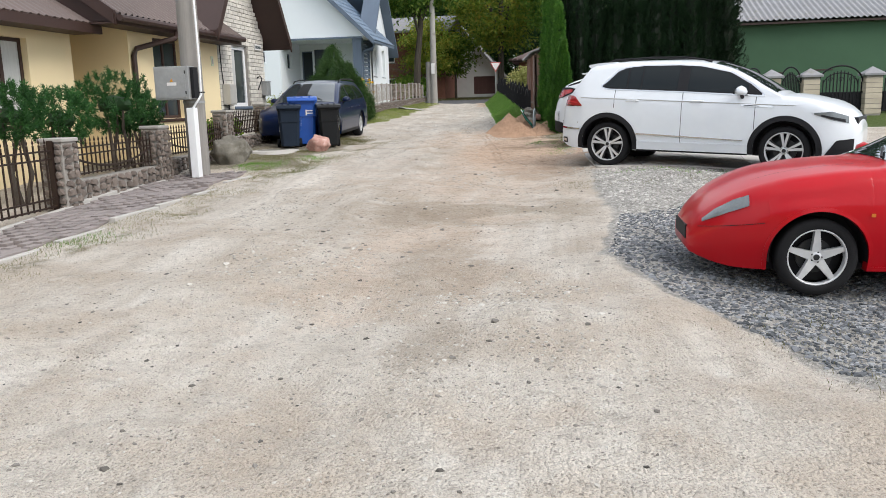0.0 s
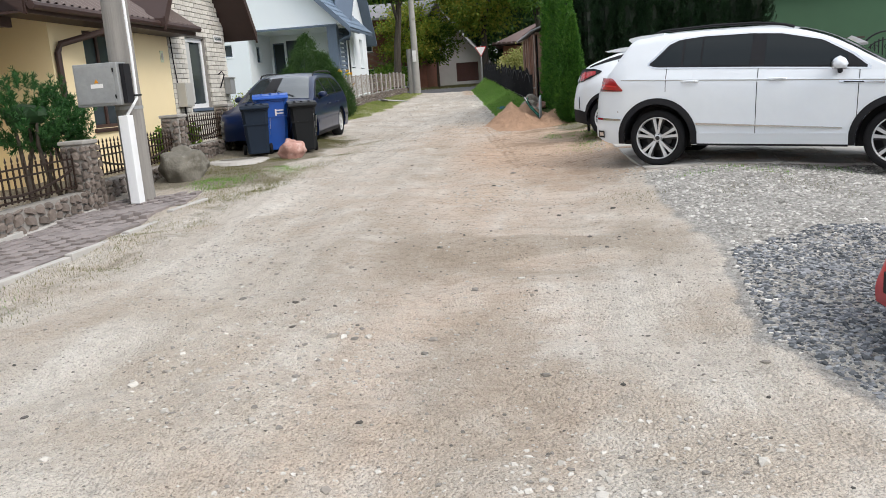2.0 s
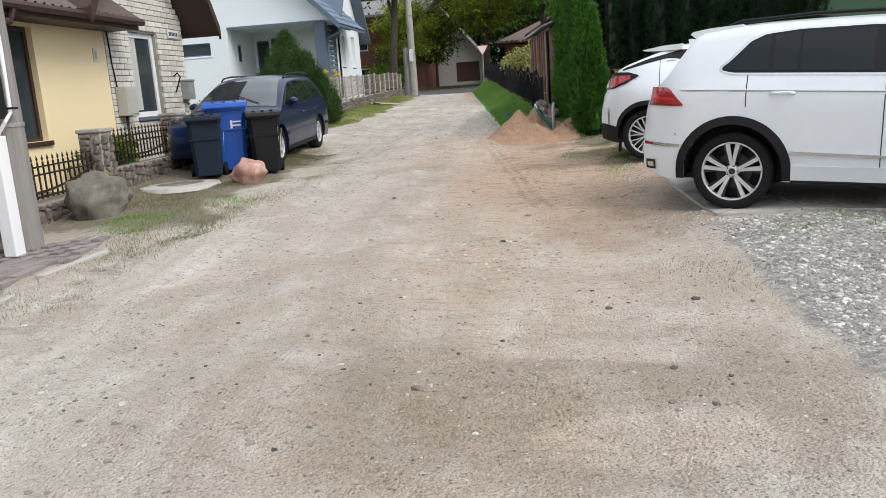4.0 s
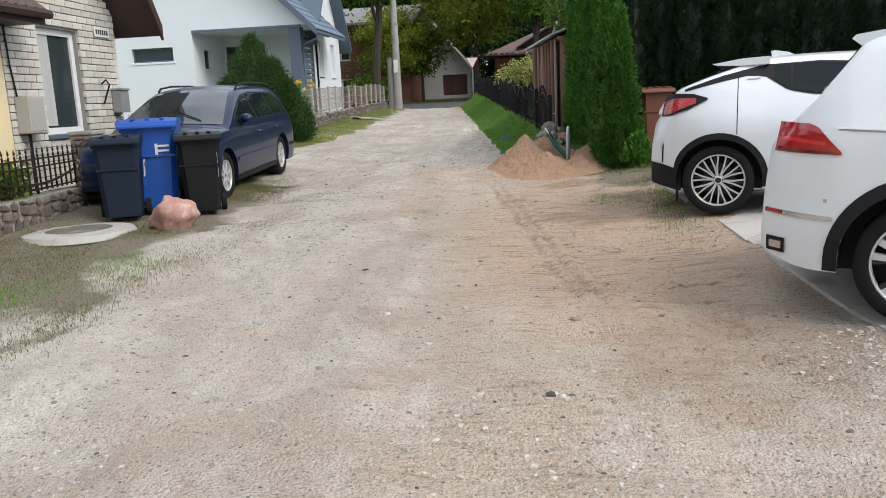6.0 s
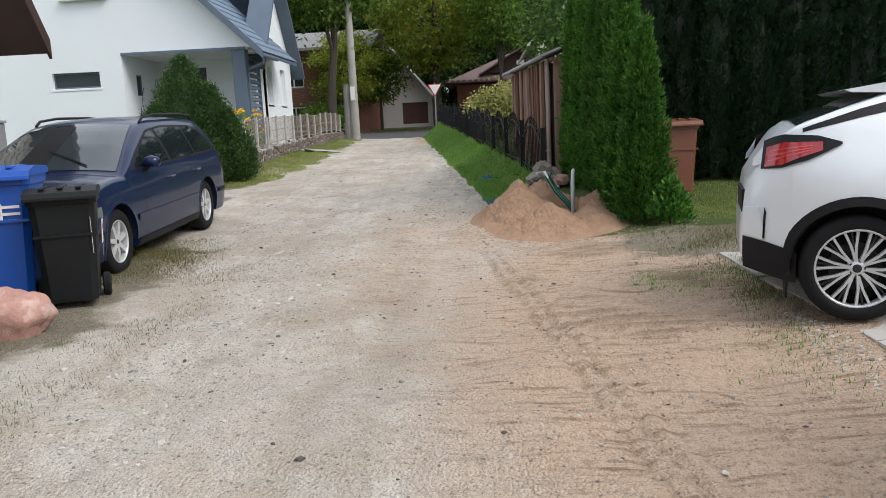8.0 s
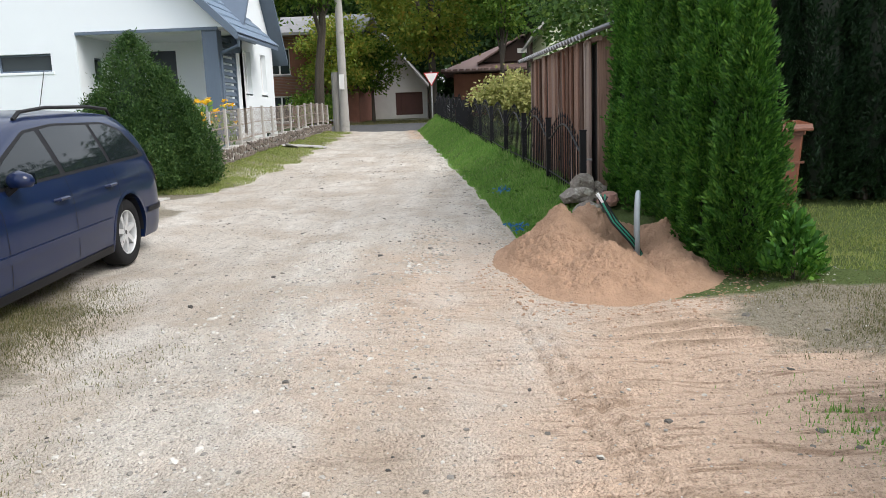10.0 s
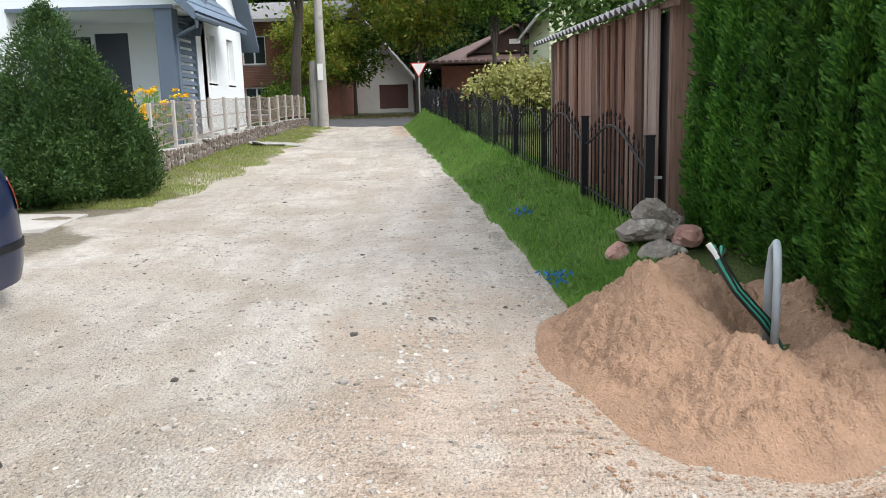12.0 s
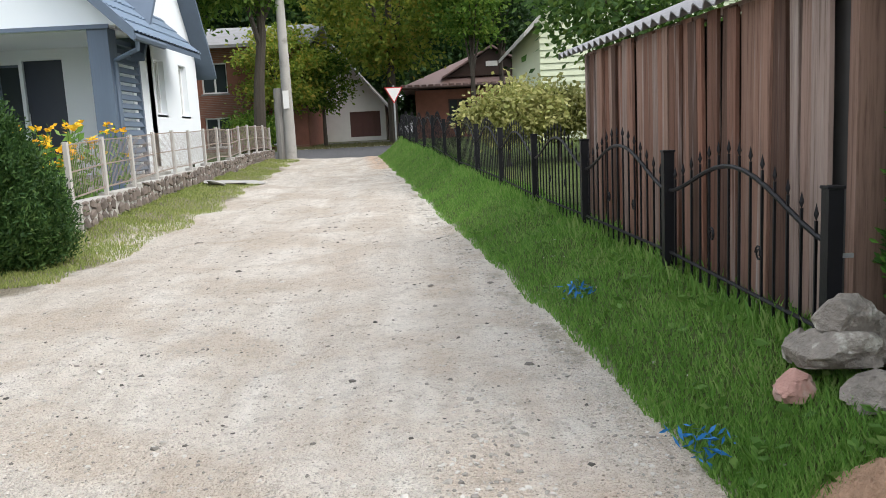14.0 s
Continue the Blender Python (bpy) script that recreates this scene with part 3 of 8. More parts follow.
def build_ground():
    xs, ys = axis_steps([(-9.5, -2.8, .09), (-2.8, 1.0, .04), (1.0, 6.0, .09)], 1500), axis_steps([(-1.0, 10.5, .1), (10.5, 20.0, .04), (20.0, 47.0, .11)], 1500)
    X, Y = np.meshgrid(xs, ys)
    Z = ground_z(X, Y)
    near = (X > -9.6) & (X < 6.1) & (Y > -1.2) & (Y < 47.2)
    # where sand was dragged, long furrows
    lump = np.zeros_like(Z)
    furrow = smooth01(-2.2, -.8, X) * (1 - smooth01(-.3, .1, X)) * smooth01(14.6, 15.6, Y) * (1 - smooth01(18.4, 19.2, Y))
    broken = np.clip(np.sin(X * 3.1 + 1.7 * np.sin(Y * 2.3)) + np.sin(Y * 5.3 + X * 1.9) * .8, 0, 1)
    lump += furrow * (.022 * broken * np.sin(Y * 33 + 1.1 * np.sin(X * 2.1) + .8 * np.sin(X * 6 + Y * 3)) + .015 * np.sin(Y * 57 + 2 * np.sin(X * 3.3 + 1)) * np.sin(X * 4.7 + Y * 3))
    lump += .012 * np.sign(np.sin(Y * 60 + X * 30)) * np.exp(-((X + .35 + .22 * (Y - 13)) / .14) ** 2) * smooth01(11.4, 12, Y) * (1 - smooth01(14.2, 15, Y))
    along = X - np.interp(Y, [13.0, 14.0, 14.7, 15.8, 17.35, 19.3], [-1.02, -1.19, -1.32, -1.47, -1.71, -2.02])
    reach = smooth01(12.6, 13.4, Y) * (1 - smooth01(18.2, 19.4, Y))
    track = (np.exp(-((along - .07) / .032) ** 2) + np.exp(-((along + .05) / .032) ** 2) + .6 * np.exp(-((along - .2) / .03) ** 2)) * reach * (.75 + .25 * np.sign(np.sin(Y * 44)))
    lump += -.026 * np.clip(track, 0, 1) + .012 * np.exp(-((along - .012) / .025) ** 2) * reach + .014 * np.exp(-((along - .13) / .03) ** 2) * reach
    track2 = np.exp(-((Y - 13.55 - .18 * X) / .16) ** 2) * smooth01(-1.4, -.9, X) * (1 - smooth01(-.1, .3, X))
    lump += track2 * .014 * np.sin(X * 48 + Y * 20)
    Z = Z + np.where(near, lump, 0)
    # cover: sand, earth with weeds, grey gravel / pale chips, tar, lawn soil
    def soft(d, w=.35):
        return np.clip(.5 - d / w, 0, 1)

    def oval(x, y, rx, ry):
        return np.sqrt(((X - x) / rx) ** 2 + ((Y - y) / ry) ** 2) - 1
    wob = .25 * np.sin(Y * 1.3 + 2 * np.sin(Y * .5)) + .12 * np.sin(Y * 4.1 + X)
    le, be = left_edge(Y), bank_edge(Y)
    sand = .95 * soft(oval(-.6, 16.4, 1.6, 3.3), .8) + .42 * soft(oval(-1.3, 11.3, 1.7, 3.0), 1.1) + .36 * soft(oval(-1.4, 6.4, 1.1, 2.2), 1.1)
    sand = np.maximum(sand, .5 * soft(oval(-2.2, 18.6, 1.4, 3.8), 1.1))
    sand = np.maximum(sand, .28 * soft(oval(-2.9, 12.6, 1.1, 3.6), 1.2))
    sand = np.maximum(sand, .15 * soft(np.abs(X + 1.1) - .35, .8) * soft(Y - 5, 3))
    sand = np.maximum(sand, .85 * soft(np.abs(X - be + .1) - .3, .5) * smooth01(38, 41, Y) * (Y < 46))
    earth = soft(X - le + .35 + wob, .9) * (Y > 2) * (Y < 46) * (.25 + .7 * smooth01(12.3, 13.8, Y))
    earth = np.maximum(earth, .5 * soft(np.abs(X + 4.55 + .3 * wob) - .3, .7) * (Y < 14))
    earth = np.maximum(earth, .8 * soft(oval(.55, 18.6, 1.3, 1.1), .7))
    earth = np.maximum(earth, .3 * soft(oval(-.1, 16.2, .5, 1.2), .8))
    earth = np.maximum(earth, soft(X - be - .12, .25) * soft(be - .25 - X, .3) * (Y > 20.5) * (Y < 45) * .42)
    yard = yard_edge(Y) + .12 * wob
    gravel = soft(np.maximum(np.maximum(oval(2.5, 6.6, 2.5, 2.5), Y - 9.0), yard - X), .3)
    chips = soft(np.maximum(yard - X, Y - 12.0), .4)
    tar = ((Y > 46.0) & (Y < 53.5)).astype(float)
    soil = np.maximum(soft(be + .1 - X, .3) * (Y > 21.0) * (Y < 45.6), soft(np.maximum(-1.2 + .03 * (Y - 19) - X, 19.2 - Y + .3 * wob), .5) * (Y < 45.6))
    soil = np.maximum(soil, ((Y > 53.5) | (X < -9.5) | (Y > 20.6) & (X > 2)).astype(float) * .55 * (Y < 1e9))
    soil = np.maximum(soil, .62 * soft(X - le + .8 + .5 * wob, .9) * (Y > 26) * (Y < 45.5))
    comb = broken * np.clip(.5 + .6 * np.sin(Y * 33 + 1.1 * np.sin(X * 2.1) + .8 * np.sin(X * 6 + Y * 3)), 0, 1)
    # furrow and tyre-groove shade painted as brown, plus one brown patch below
    brown_shade = np.maximum(furrow * comb * .85, .6 * np.clip(track, 0, 1))
    brown_shade = np.maximum(brown_shade, .5 * soft(oval(-.3, 12.2, .9, .9), .8))
    damp = .5 * soft(oval(-1.05, 6.2, .45, 1.3), .8) + .45 * soft(oval(-.75, 4.2, .28, .5), .7) + .62 * soft(oval(-.7, 8.7, 1.15, .95), .7) + .4 * soft(oval(-2.2, 8.6, .6, 2.4), .9) + .35 * soft(oval(-2.6, 15, .4, 4), .9)
    pale = np.maximum(soft(oval(-.55, 8.35, .5, .22), .6), soft(oval(-.75, 9.3, .55, .16), .6))
    damp = damp * (1 - pale)
    nx, ny = len(xs), len(ys)
    verts = np.stack([X, Y, Z], -1).reshape(-1, 3)
    i = (np.arange(ny - 1)[:, None] * nx + np.arange(nx - 1)).ravel()
    quads = np.stack([i, i + 1, i + nx + 1, i + nx], -1)
    me = bpy.data.meshes.new("ground")
    me.from_pydata(verts.tolist(), [], quads.tolist())
    for name, chan in (("cover", (sand, earth, gravel)), ("cover_b", (chips, tar, soil)), ("cover_c", (brown_shade, damp, pale))):
        at = me.attributes.new(name, "FLOAT_COLOR", "POINT")
        at.data.foreach_set("color", np.stack([*(np.clip(c, 0, 1) for c in chan), np.ones_like(X)], -1).astype(np.float32).ravel())
    me.polygons.foreach_set("use_smooth", [True] * len(me.polygons))
    me.materials.append(M["ground"])
    return tagged(new("ground", me), "pale crushed-stone lane with sand, weeds and gravel", "ground", kind="structure")


build_ground()


# ---------- generic building pieces ----------
def wall(name, x0, x1, y0, y1, z0, z1, material, holes=(), parent=None, label=""):
    """A wall box along x or y with rectangular openings (a0, a1, z0, z1) along its longer side."""
    bm = bmesh.new()
    along_x = abs(x1 - x0) >= abs(y1 - y0)
    a0, a1 = (x0, x1) if along_x else (y0, y1)
    cuts = sorted({a0, a1, *(h[0] for h in holes), *(h[1] for h in holes)})
    for a, b in zip(cuts, cuts[1:]):
        spans = [(z0, z1)]
        for h in holes:
            if h[0] < (a + b) / 2 < h[1]:
                spans = [s for lo, hi in spans for s in ((lo, min(hi, h[2])), (max(lo, h[3]), hi)) if s[1] - s[0] > 1e-4]
        for lo, hi in spans:
            box(bm, a, b, y0, y1, lo, hi) if along_x else box(bm, x0, x1, a, b, lo, hi)
    bmesh.ops.remove_doubles(bm, verts=bm.verts[:], dist=1e-4)
    seen = {}
    for f in bm.faces[:]:
        seen.setdefault(tuple(round(c, 3) for c in f.calc_center_median()), []).append(f)
    bmesh.ops.delete(bm, geom=[f for fs in seen.values() if len(fs) > 1 for f in fs], context="FACES_ONLY")
    return part(name, bm, material, parent, label)


def window(name, m, w, h, frame, parent, label="", bars=1, sill=None, pane="glass_win", curtain=False, t=.06):
    """A window in its own plane: x along, z up, y out towards -y; the origin is its lower left corner."""
    win = part(name, B(0, w, -.01, .05, 0, t), frame, parent, label)
    win.matrix_basis = m
    bm = bmesh.new()
    box(bm, 0, w, -.01, .05, h - t, h), box(bm, 0, t, -.01, .05, t, h - t), box(bm, w - t, w, -.01, .05, t, h - t)
    for k in range(bars):
        c = w * (k + 1) / (bars + 1)
        box(bm, c - t * .6, c + t * .6, -.008, .05, t, h - t)
    part("window_frame", bm, frame, win)
    part("pane", B(t, w - t, .02, .03, t, h - t), M[pane], win)
    if curtain:
        bm = bmesh.new()
        n = 24
        for k in range(n):
            a, b = t + (w - 2 * t) * k / n, t + (w - 2 * t) * (k + 1) / n
            ya, yb = .012 + .004 * (k % 2), .012 + .004 * ((k + 1) % 2)
            vs = [bm.verts.new(c) for c in ((a, ya, t), (b, yb, t), (b, yb, h - t), (a, ya, h - t))]
            bm.faces.new(vs)
        part("curtain", bm, M["curtain"], win)
    if sill is not None:
        part("window_sill", B(-.06, w + .06, -.14, .03, -.07, -.005, bevel=.008), sill, win)
    return win


FACE_E = Matrix.Rotation(radians(90), 4, "Z")   # turns the window plane to face +x


def face_e(x, y, z):
    return Matrix.Translation((x, y, z)) @ FACE_E


def corrugated(name, p0, along, up, length, height, pitch, amp, material, parent, thick=.012, step=0.0, steps=1, label=""):
    """A waved sheet: from p0, length along one way and height up another; step: rows like roof tiles."""
    along, up = Vector(along).normalized(), Vector(up).normalized()
    nrm = along.cross(up).normalized()
    if nrm.z < 0:
        nrm = -nrm
    n = max(2, int(length / pitch * 6))
    verts, faces = [], []
    rows = []
    for s in range(steps):
        rows += [(height * s / steps, step), (height * (s + 1) / steps - .004, 0.0)] if step else [(height * s / steps, 0)]
    if not step:
        rows.append((height, 0))
    for layer in (0, 1):
        for h, o in rows:
            for k in range(n + 1):
                a = length * k / n
                verts.append(tuple(Vector(p0) + along * a + up * h + nrm * (amp * math.sin(2 * math.pi * a / pitch) + o - layer * thick)))
    R, C = len(rows), n + 1
    for layer in (0, 1):
        for r in range(R - 1):
            for k in range(n):
                i = layer * R * C + r * C + k
                q = (i, i + 1, i + C + 1, i + C)
                faces.append(q if layer == 0 else q[::-1])
    for k in range(n):
        faces.append((k, R * C + k, R * C + k + 1, k + 1))
        i = (R - 1) * C + k
        faces.append((i, i + 1, R * C + i + 1, R * C + i))
    return part(name, (verts, faces), material, parent, label)


def roof_slab(bm, a, b, c, d, thick):
    """A flat roof plane of four corners with a thickness downwards."""
    top = [bm.verts.new(p) for p in (a, b, c, d)]
    low = [bm.verts.new((p[0], p[1], p[2] - thick)) for p in (a, b, c, d)]
    bm.faces.new(top), bm.faces.new(low[::-1])
    for i in range(4):
        bm.faces.new((top[i], low[i], low[(i + 1) % 4], top[(i + 1) % 4]))
    return bm


# ---------- yellow house with the white brick gable ----------
def yellow_house():
    h = thing("house", pose(0, 0, 0), "yellow rendered house with a white brick gable and brown roof", "house")
    Y, z0 = M["yellow"], .1
    # wing beside the lane, stepped back in its middle
    wall("wall", -8.9, -8.6, 2.0, 12.9, z0, 3.05, Y, [(10.75, 11.75, 1.35, 2.72), (6.2, 7.6, 1.35, 2.72)], h)
    wall("wall", -9.6, -9.3, 12.9, 13.9, z0, 3.3, Y, (), h)
    wall("wall", -9.6, -8.9, 12.65, 12.9, z0, 3.05, Y, (), h)
    wall("wall", -9.6, -8.4, 13.9, 14.15, z0, 3.25, Y, (), h)
    wall("wall", -8.4, -8.1, 13.9, 17.74, z0, 3.25, Y, [(14.8, 15.9, 1.36, 2.95)], h)
    wall("wall", -14, -8.4, 17.4, 17.7, z0, 3.6, Y, (), h)
    part("wall", B(-14.2, -8.62, 1.7, 2.0, z0, 3.05), Y, h)
    part("wall", B(-14.2, -13.9, 2.0, 17.4, z0, 3.05), Y, h)
    # dark sheets stand for the unlit rooms behind the windows
    part("room_shade_sheet", B(-9.7, -9.68, 5.5, 12.6, .3, 3.0), M["interior"], h)
    part("room_shade_sheet", B(-9.3, -9.28, 14.2, 17.3, .3, 3.2), M["interior"], h)
    for y, w, b in ((10.75, 1.0, 1), (6.2, 1.4, 1)):
        window("window", face_e(-8.72, y, 1.35), w, 1.37, M["browntrim"], h, "dark-framed window with a net curtain", b, M["browntrim"], curtain=True)
    window("window", face_e(-8.2, 14.8, 1.36), 1.1, 1.59, M["browntrim"], h, "tall dark-framed window with a half-drawn curtain", 1, M["browntrim"], curtain=False)
    part("curtain", B(-8.24, -8.232, 14.9, 15.25, 1.45, 2.88), M["curtain"], h)
    # roofs: the lower one over the far wing and the one over the bay
    corrugated("roof_sheet", (-8.05, 2.0, 3.02), (0, 1, 0), (-1, 0, .62), 11.05, 4.4, .19, .025, M["rooftin"], h)
    part("fascia", B(-8.12, -8.06, 1.9, 13.05, 2.86, 3.03), M["browntrim"], h)
    part("soffit", B(-8.6, -8.12, 1.9, 13.05, 2.87, 2.9), M["browntrim"], h)
    corrugated("roof_sheet", (-7.55, 12.75, 3.17), (0, 1, 0), (-1, 0, .72), 5.2, 3.4, .19, .028, M["rooftin"], h)
    part("fascia", B(-7.63, -7.57, 12.7, 17.95, 2.99, 3.16), M["browntrim"], h)
    part("soffit", B(-8.1, -7.63, 12.7, 17.95, 3.0, 3.03), M["browntrim"], h)
    bm = bmesh.new()
    roof_slab(bm, (-7.6, 17.93, 3.22), (-10.4, 17.93, 5.24), (-10.4, 18.0, 5.24), (-7.6, 18.0, 3.22), .2)
    part("verge_board", bm, M["browntrim"], h)
    bm = bmesh.new()
    roof_slab(bm, (-7.6, 12.68, 3.22), (-10.4, 12.68, 5.24), (-10.4, 12.75, 5.24), (-7.6, 12.75, 3.22), .24)
    part("verge_board", bm, M["browntrim"], h)
    part("wall", prism(bmesh.new(), [(-7.75, 3.05), (-10.4, 4.95), (-10.4, 3.05)], 12.8, 12.9), M["browntrim"], h)
    bm = bmesh.new()
    tube(bm, [(-7.5, 12.7, 3.09), (-7.5, 17.95, 3.11)], .06)
    part("gutter", bm, M["browntrim"], h, "brown half-round gutter")
    bm = bmesh.new()
    tube(bm, [(-7.52, 14.75, 3.06), (-7.55, 14.7, 2.9), (-8.02, 14.05, 2.68), (-8.04, 13.98, 2.55), (-8.04, 13.98, .75), (-7.95, 13.96, .6)], .05)
    part("downpipe", bm, M["browntrim"], h, "brown downpipe with a bend")
    # white brick gable
    apex, ya, yb, zt = 18.55, 16.5, 20.62, 3.42
    slope = 1.42
    core = bmesh.new()
    box(core, -8.4, -8.13, 17.75, 18.55, .3, 3.4), box(core, -8.4, -8.13, 19.55, 20.6, .3, 3.4), box(core, -8.4, -8.13, 18.55, 19.55, .3, 1.58), box(core, -8.4, -8.13, 18.55, 19.55, 3.06, 3.4)
    prism(core, [(ya, 3.4), (20.6, 3.4), (apex, 3.4 + slope * 2.05)], -8.4, -8.13, "x")
    gable = part("brick_wall", core, M["mortar"], h, "white silicate brick gable wall")
    part("wall", B(-14, -8.41, 20.32, 20.6, .3, 3.4), M["white_brick"], h)
    # dark sheet in place of the shaded room behind the gable
    part("room_shade_sheet", B(-9.0, -8.98, 17.8, 20.2, .5, 3.3), M["interior"], h)
    window("window", face_e(-8.2, 18.55, 1.58), 1.0, 1.48, M["plastic_white"], h, "white plastic window with a grey sill", 0, M["bluewood"], t=.09)
    part("curtain", B(-8.22, -8.212, 18.62, 18.95, 1.7, 2.98), M["curtain"], h)
    for side in (-1, 1):
        y_low = apex + side * 2.28
        bm = bmesh.new()
        zl = 3.4 + slope * 2.05 - slope * 2.28 + .12
        roof_slab(bm, (-7.4, y_low, zl), (-14, y_low, zl), (-14, apex, 3.4 + slope * 2.05 + .12), (-7.4, apex, 3.4 + slope * 2.05 + .12), .14)
        part("roof", bm, M["browntrim"], h, "dark brown boarded roof overhang")
        bm = bmesh.new()
        roof_slab(bm, (-7.36, y_low, zl + .03), (-7.4, y_low, zl + .03), (-7.4, apex, 3.4 + slope * 2.05 + .15), (-7.36, apex, 3.4 + slope * 2.05 + .15), .24)
        part("verge_board", bm, M["browntrim"], h)
    bm = bmesh.new()
    box(bm, -8.1, -8.0, 16.9, 17.3, 1.35, 1.75, bevel=.01)
    # small fittings on the gable
    part("address_plate", B(-8.085, -8.07, 19.98, 20.42, 3.02, 3.17, bevel=.004), M["paper"], h, "white address plate with worn dark lettering")
    for k in range(6):
        part("letter_bar", B(-8.069, -8.066, 20.02 + k * .06, 20.06 + k * .06, 3.06, 3.13), M["ink"], h)
    bm.free()
    return h, gable


HOUSE_1, GABLE = yellow_house()


def brick_gable():
    """The bricks of the gable wall: those beside the window one by one, the high ones as one piece."""
    bw, bh, g = .25, .088, .011
    def brick_mesh(w):
        bm = B(0, .035, 0, w, 0, bh, bevel=.006)
        me = bpy.data.meshes.new("brick")
        bmesh.ops.recalc_face_normals(bm, faces=bm.faces[:])
        bm.to_mesh(me)
        bm.free()
        me.materials.append(M["brickw"])
        return me
    whole, half = brick_mesh(bw), brick_mesh((bw - g) / 2)
    rest = bmesh.new()
    count = 0
    for r in range(60):
        z = .62 + r * (bh + g)
        y = 17.76 - (.13 if r % 2 else 0)
        top = 3.4 + 1.42 * 2.05
        while y < 20.62:
            y0, y1 = max(y, 17.76), min(y + bw, 20.61)
            lim = (top - z - bh) / 1.42
            if z > 3.4:
                y0, y1 = max(y0, 18.55 - lim), min(y1, 18.55 + lim)
            segs = [(y0, y1)]
            if 1.5 < z + bh and z < 3.07:
                segs = [(a, b) for a, b in ((y0, min(y1, 18.54)), (max(y0, 19.56), y1))]
            for a, b in segs:
                if b - a < .04:
                    continue
                if b - a > bw - .01 and count < 290:
                    ob = new("brick", whole)
                    ob.location = (-8.13 + random.uniform(-.003, .003), a, z)
                    ob.parent = GABLE
                    count += 1
                else:
                    box(rest, -8.13, -8.095 + random.uniform(-.003, .003), a, b, z, z + bh)
            y += bw + g
    ob = part("bricks", rest, M["brickw"], GABLE)
    ob["kind"] = "stuff"


# ---------- white house ----------
def white_house():
    h = thing("house", pose(0, 0, 0), "white rendered house with a slate-blue tiled roof and recessed porch", "house")
    W, BT, BW = M["white"], M["bluetile"], M["bluewood"]
    zf = 1.0
    wall("wall", -19, -12.7, 34.3, 34.6, zf, 4.5, W, [(-14.9, -13.42, 3.55, 4.02)], h)
    wall("wall", -12.98, -12.7, 34.6, 37.0, zf, 4.5, W, [(35.2, 35.75, 3.3, 3.95)], h)
    wall("wall", -12.98, -9.2, 37.0, 37.3, zf, 4.5, W, [(-12.0, -11.1, 1.7, 4.22), (-12.62, -12.08, 2.6, 4.15)], h)
    # south gable over the porch
    top = 4.5
    part("gable", prism(bmesh.new(), [(-19.6, top), (-8.75, top), (-14.2, top + 5.3)], 34.3, 34.6), W, h)
    part("porch_ceiling", B(-12.98, -8.9, 34.6, 37.0, 4.46, 4.52), W, h)
    part("porch_trim", B(-12.7, -8.9, 34.27, 34.298, 4.44, 4.52), BW, h)
    part("porch_floor", B(-12.7, -8.9, 34.4, 37.0, 1.2, 1.6), M["concrete"], h)
    part("column", B(-9.35, -8.95, 34.32, 34.72, 1.2, 4.46, bevel=.01), BW, h, "slate-blue boarded corner post")
    for k in range(15):
        z = 1.75 + k * .18
        bm = bmesh.new()
        box(bm, -.02, .02, -.62, .62, -.062, .062, Matrix.Translation((-9.05, 35.35, z)) @ Matrix.Rotation(radians(-28), 4, "Y"))
        part("slat", bm, BW, h)
    part("slat_post", B(-9.1, -9.0, 35.92, 36.0, 1.2, 4.46), BW, h)
    part("slat_post", B(-9.1, -9.0, 34.74, 34.8, 1.2, 4.46), BW, h)
    window("window", pose(-14.9, 34.42, 3.55), 1.48, .47, BW, h, "low slot window in a dark frame", 0, W, t=.05)
    window("window", face_e(-12.8, 35.2, 3.3), .55, .65, BW, h, "small porch window", 0, M["plastic_white"], t=.04)
    window("window", pose(-12.62, 37.1, 2.6), .54, 1.55, BW, h, "narrow sidelight in a dark frame", 0, t=.05)
    window("window", pose(-14.3, 34.27, 6.15), 1.3, 1.3, BW, h, "upper gable window", 1, M["plastic_white"], t=.05)
    door = part("door", B(-12.0, -11.1, 37.08, 37.14, 1.7, 4.22, bevel=.01), M["door_blue"], h, "dark blue front door")
    part("handle", B(-11.99, -11.95, 37.02, 37.08, 2.75, 3.05), M["chrome"], door)
    # east gable with two windows
    wall("wall", -9.5, -9.2, 36.0, 40.75, zf, 4.5, W, [(37.45, 38.1, 2.92, 4.18), (39.22, 39.85, 2.92, 4.2)], h)
    part("gable", prism(bmesh.new(), [(36.0, top), (40.75, top), (38.37, top + 3.1)], -9.5, -9.2, "x"), W, h)
    part("plinth", B(-9.2, -9.17, 36.0, 40.72, zf, 1.72), M["white_brick"], h)
    for y, w in ((37.45, .65), (39.22, .63)):
        window("window", face_e(-9.34, y, 2.92), w, 1.27, M["plastic_white"], h, "white window with a drawn white blind", 0, BW, pane="curtain", t=.05)
    part("cellar_window", B(-9.168, -9.15, 39.3, 39.7, 1.35, 1.68), M["glass_win"], h)
    part("wall", B(-19, -9.5, 40.45, 40.75, zf, 4.5), W, h)
    part("wall", B(-19, -18.7, 34.6, 40.45, zf, 4.5), W, h)
    # room shade as dark sheets behind the openings
    part("room_shade_sheet", B(-18.6, -13.1, 35.4, 35.43, 1.2, 4.4), M["interior"], h)
    part("room_shade_sheet", B(-12.9, -9.6, 37.9, 37.93, 1.2, 4.4), M["interior"], h)
    # roofs
    sl = 5.3 / 5.45
    e = (-8.35, 34.0, 4.28)
